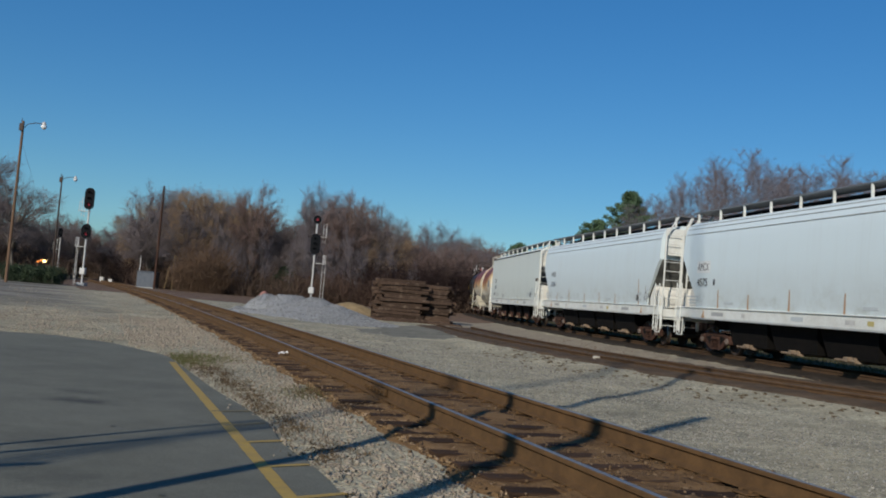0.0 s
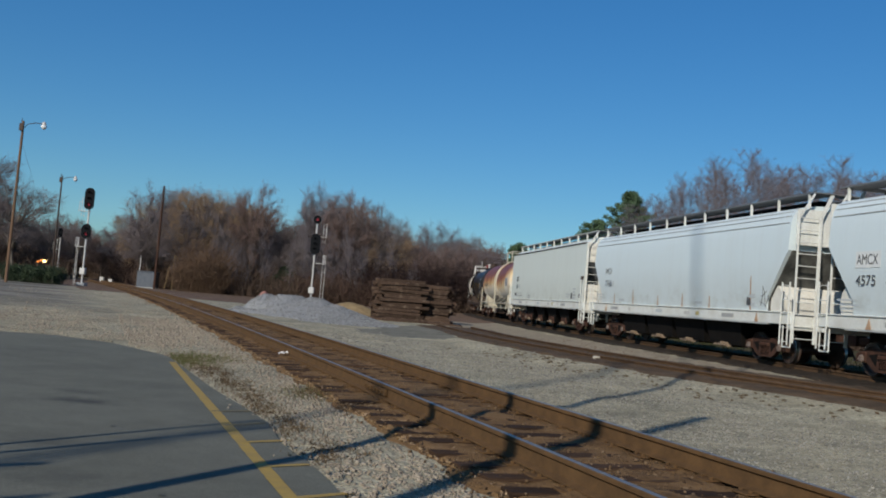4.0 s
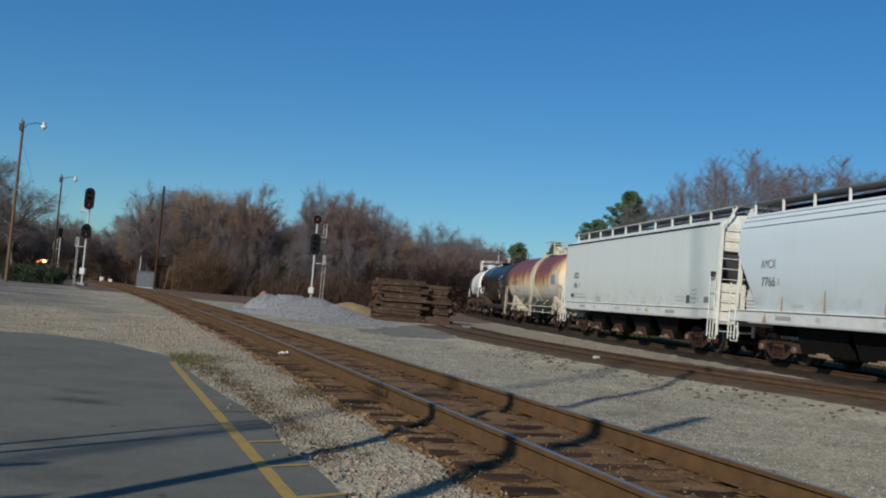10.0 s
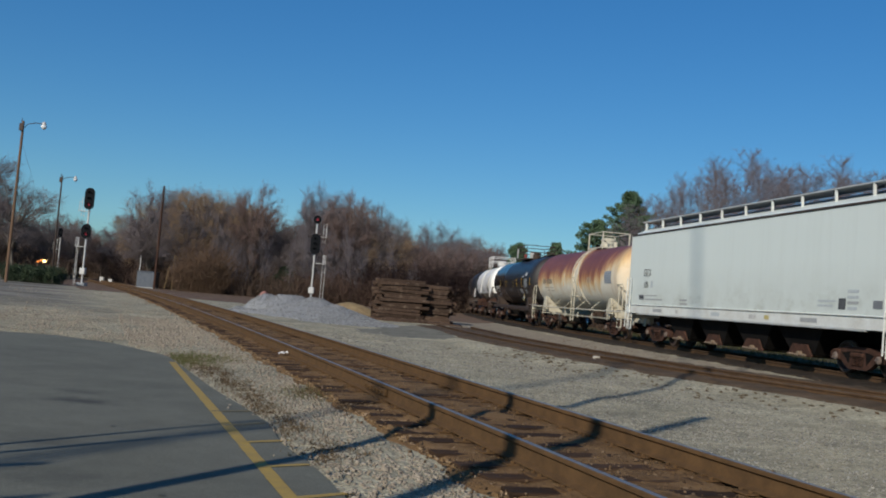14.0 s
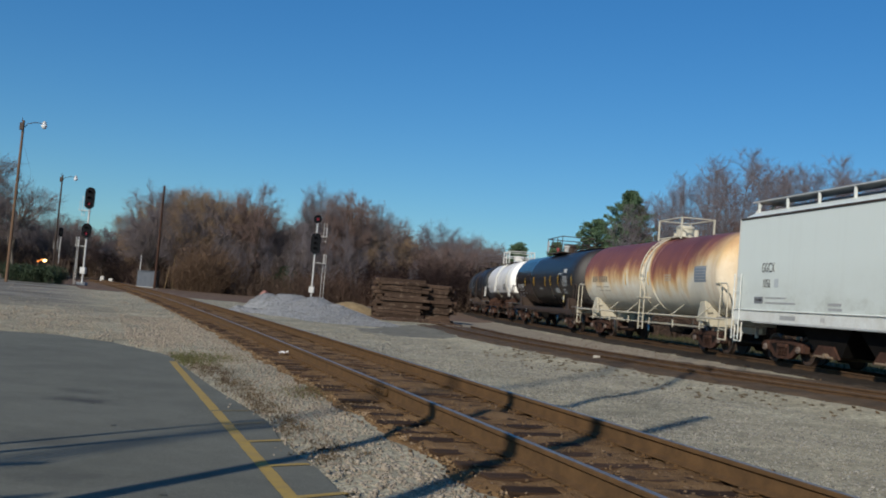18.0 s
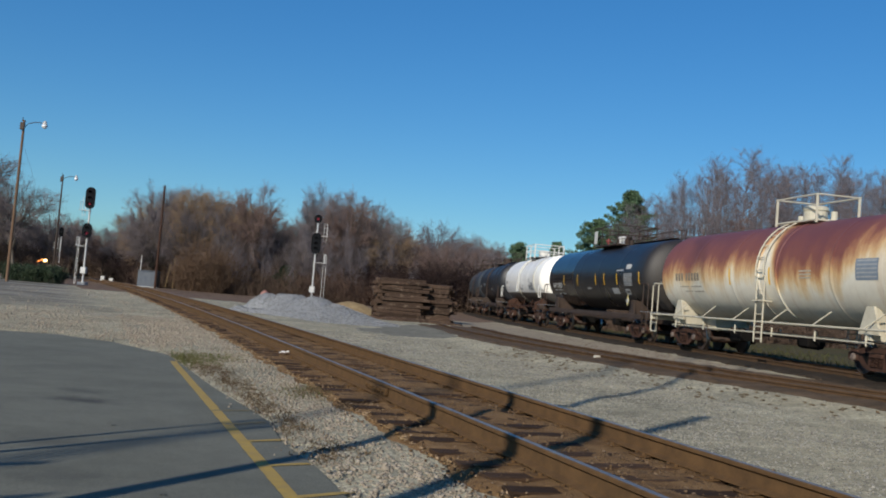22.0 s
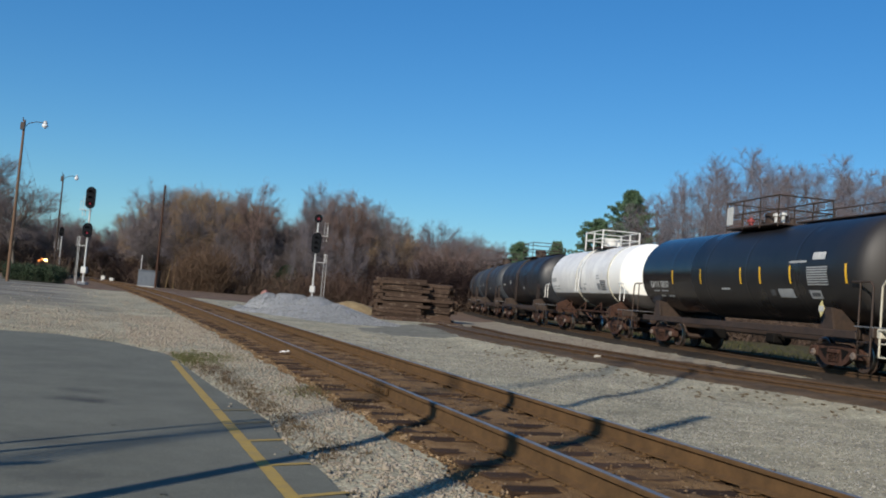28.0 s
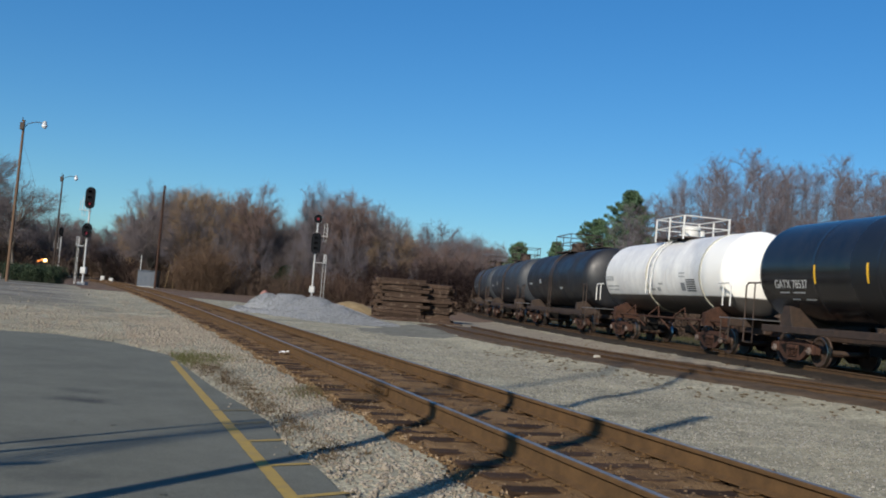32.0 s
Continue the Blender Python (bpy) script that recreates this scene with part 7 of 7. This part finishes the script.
pine(16.9, 85, 12.7, 2.5, 0.55, 1, "tall dark green pine behind the train", True)
pine(14.7, 90, 10.3, 2.9, 0.45, 2, "round-headed dark green evergreen behind the train", True)
pine(8.1, 100, 8.1, 1.25, 0.5, 3, "small dark green pine behind the train", True)
pine(11.5, 95, 8.1, 1.1, 0.4, 4, "dark slim pine beside the round evergreen", True)
pine(18.4, 92, 9.6, 2.4, 0.35, 5, "dark green pine among bare trees")
pine(-17.0, 103, 3.6, 1.7, 0.1, 6, "low evergreen shrub under the bare trees", True, M_HEDGE)

# an oak that keeps its dead leaves, among the bare trees
oak = copy_thing(PROTO[0], pose(26.5, 84, 0, 0, 0, 30))
oak.scale = (1.1, 1.1, 1.05)
tagged(oak, "oak still carrying rust brown dead leaves", "tree")
orr = random.Random(21)
cen = [(orr.gauss(0, 1.9), orr.gauss(0, 1.5), orr.uniform(7.6, 10.2), orr.uniform(0.25, 0.55)) for _ in range(70)]
part("dead_leaves", clumps("dead_leaves", cen, 0.12, 70, 22, M_DEADLEAF), None, oak, "rust brown dead leaves")

hr = random.Random(4)
cen = [(hr.uniform(-34.6, -30.5), hr.uniform(73.8, 76.2), hr.uniform(0.25, 1.05), hr.uniform(0.3, 0.5)) for _ in range(150)]
hedge = thing("hedge", "clipped dark green hedge along the parking lot", "hedge")
part("leaves", clumps("leaves", cen, 0.13, 130, 6, M_HEDGE), None, hedge, "small dark green leaves")
tagged(part("stems", sticks([(Vector((c[0], c[1], -0.05)), Vector(c[:3]), 0.02, 0.01) for c in cen], "stems", M_BARK), None, hedge), kind="stuff")

# grass tufts at the lot's corner and along the ballast
gr = random.Random(9)
segs = []
weeds = []
for _ in range(5200):
    k = gr.random()
    if k < 0.55:
        x, y = gr.gauss(-4.1, 0.35), gr.gauss(15.6, 0.75)
    elif k < 0.8:
        t = gr.random()
        x, y = -3.9 + 3.0 * t + gr.gauss(0.22, 0.16), 15.0 - 7.6 * t + gr.gauss(0.1, 0.2)
    else:
        x, y = gr.gauss(-1.4, 0.25), gr.gauss(12.0, 0.4)
    if inside(x, y):
        continue
    z = height(x, y)
    h_ = gr.uniform(0.015, 0.055)
    (segs if k < 0.5 or k > 0.92 else weeds).append((Vector((x, y, z - 0.01)), Vector((x + gr.uniform(-0.05, 0.05), y + gr.uniform(-0.05, 0.05), z + h_)), 0.004, 0.0015))
tagged(part("grass", sticks(segs, "grass", M_GRASS), None, None), "sparse dull winter grass at the edge of the lot", "grass", kind="stuff")
tagged(part("dead_weeds", sticks(weeds, "dead_weeds", M_WEED), None, None), "dead brown weeds along the ballast", "weeds", kind="stuff")

# leaf litter in the joint between lot and ballast
cen = []
for _ in range(55):
    t = gr.random()
    x, y = -4.1 + 3.2 * t + gr.gauss(0.3, 0.1), 15.2 - 7.9 * t + gr.gauss(0.12, 0.15)
    if not inside(x, y):
        cen.append((x, y, height(x, y) + 0.012, gr.uniform(0.06, 0.2)))
for _ in range(150):
    s, off = gr.uniform(1, 22), -1.9 - abs(gr.gauss(0, 0.9))
    x, y, h_ = arc_b(s)
    x, y = x + math.cos(radians(h_)) * off, y + math.sin(radians(h_)) * off
    if near_track(x, y) > 1.7:
        cen.append((x, y, height(x, y) + 0.014, gr.uniform(0.015, 0.06)))
tagged(part("leaf_litter", clumps("leaf_litter", cen, 0.024, 42, 41, M_WEED, 0.05), None, None), "dead brown leaves along the lot and beside the siding", "leaves", kind="stuff")

# rough grass on the bank behind the train, crumbs on the dirt in front of it
blades = []
for _ in range(9000):
    s, lat = gr.uniform(-6, 62), 2.5 + 9 * gr.random() ** 1.6
    x, y, h_ = arc_c(s)
    x, y = x + math.cos(radians(h_)) * lat, y + math.sin(radians(h_)) * lat
    if noise.noise((x * 0.5, y * 0.5, 2)) < -0.15:
        continue
    z, g_ = 0.14 + 0.012 * max(0, lat - 6), gr.uniform(0.06, 0.24)
    blades.append((Vector((x, y, z)), Vector((x + gr.gauss(0, 0.1), y + gr.gauss(0, 0.1), z + g_)), 0.016, 0.004))
tagged(part("bank_grass", ribbons(blades, "bank_grass", M_DRYGRASS), None, None), "rough dull green and straw grass behind the train", "grass", kind="stuff")
rs_ = np.random.RandomState(17)
pl, sz = [], []
while len(pl) < 2500:
    s, lat = rs_.uniform(0, 40), -1.7 - 4.2 * rs_.rand()
    x, y, h_ = arc_c(s)
    x, y = x + math.cos(radians(h_)) * lat, y + math.sin(radians(h_)) * lat
    pl.append((x, y, height(x, y) + 0.022))
    sz.append(0.01 + 0.024 * rs_.rand() ** 3)
tagged(part("loose_stones", stones("loose_stones", np.array(pl), np.array(sz), 19, M_STONEBROWN), None, None), "brown crumbs and stones on the dirt beside the train", "ballast", kind="stuff")

rs_ = np.random.RandomState(12)
pl, sz = [], []
while len(pl) < 7000:
    s, lat = 4.0 + 30 * rs_.rand() ** 1.5, rs_.uniform(-1.6, 1.6)
    if abs(abs(lat) - 0.7525) < 0.09:
        continue
    x, y, h_ = arc_a(s)
    pl.append((x + math.cos(radians(h_)) * lat, y + math.sin(radians(h_)) * lat, TOP_A - (0.188 if lat > -0.9 else 0.2) + rs_.uniform(-0.01, 0.012)))
    sz.append(0.005 + 0.015 * rs_.rand() ** 2)
tagged(part("track_ballast", stones("track_ballast", np.array(pl), np.array(sz), 14, M_STONEBROWN), None, None), "rust stained stones between the rails", "ballast", kind="stuff")
rs_ = np.random.RandomState(31)
pl, sz = [], []
while len(pl) < 9500:
    s, lat = 3.0 + 30 * rs_.rand() ** 1.4, -0.85 - 0.55 * rs_.rand() ** 1.2
    x, y, h_ = arc_a(s)
    qx, qy = x + math.cos(radians(h_)) * lat, y + math.sin(radians(h_)) * lat
    if noise.noise((qx * 1.6, qy * 1.6, 3)) > 0.25:
        continue
    pl.append((qx, qy, max(TOP_A - 0.222, height(qx, qy) + 0.004) + rs_.uniform(-0.01, 0.012) - max(0, -lat - 1.5) * 0.1))
    sz.append(0.006 + 0.014 * rs_.rand() ** 1.8)
tagged(part("track_ballast", stones("track_ballast", np.array(pl), np.array(sz), 33, M_STONETAN), None, None), "tan rust stained stones spilling past the tie ends", "ballast", kind="stuff")
places, sizes, right_side = scatter_ballast()
tagged(part("ballast", stones("ballast", places[right_side], sizes[right_side], 5, M_STONEFINE), None, None), "fine grey stones of the yard between the tracks", "ballast", kind="stuff")
tagged(part("ballast", stones("ballast", places[~right_side], sizes[~right_side], 4, M_STONE), None, None), "loose pale broken ballast stones round the main track", "ballast", kind="stuff")

motions()
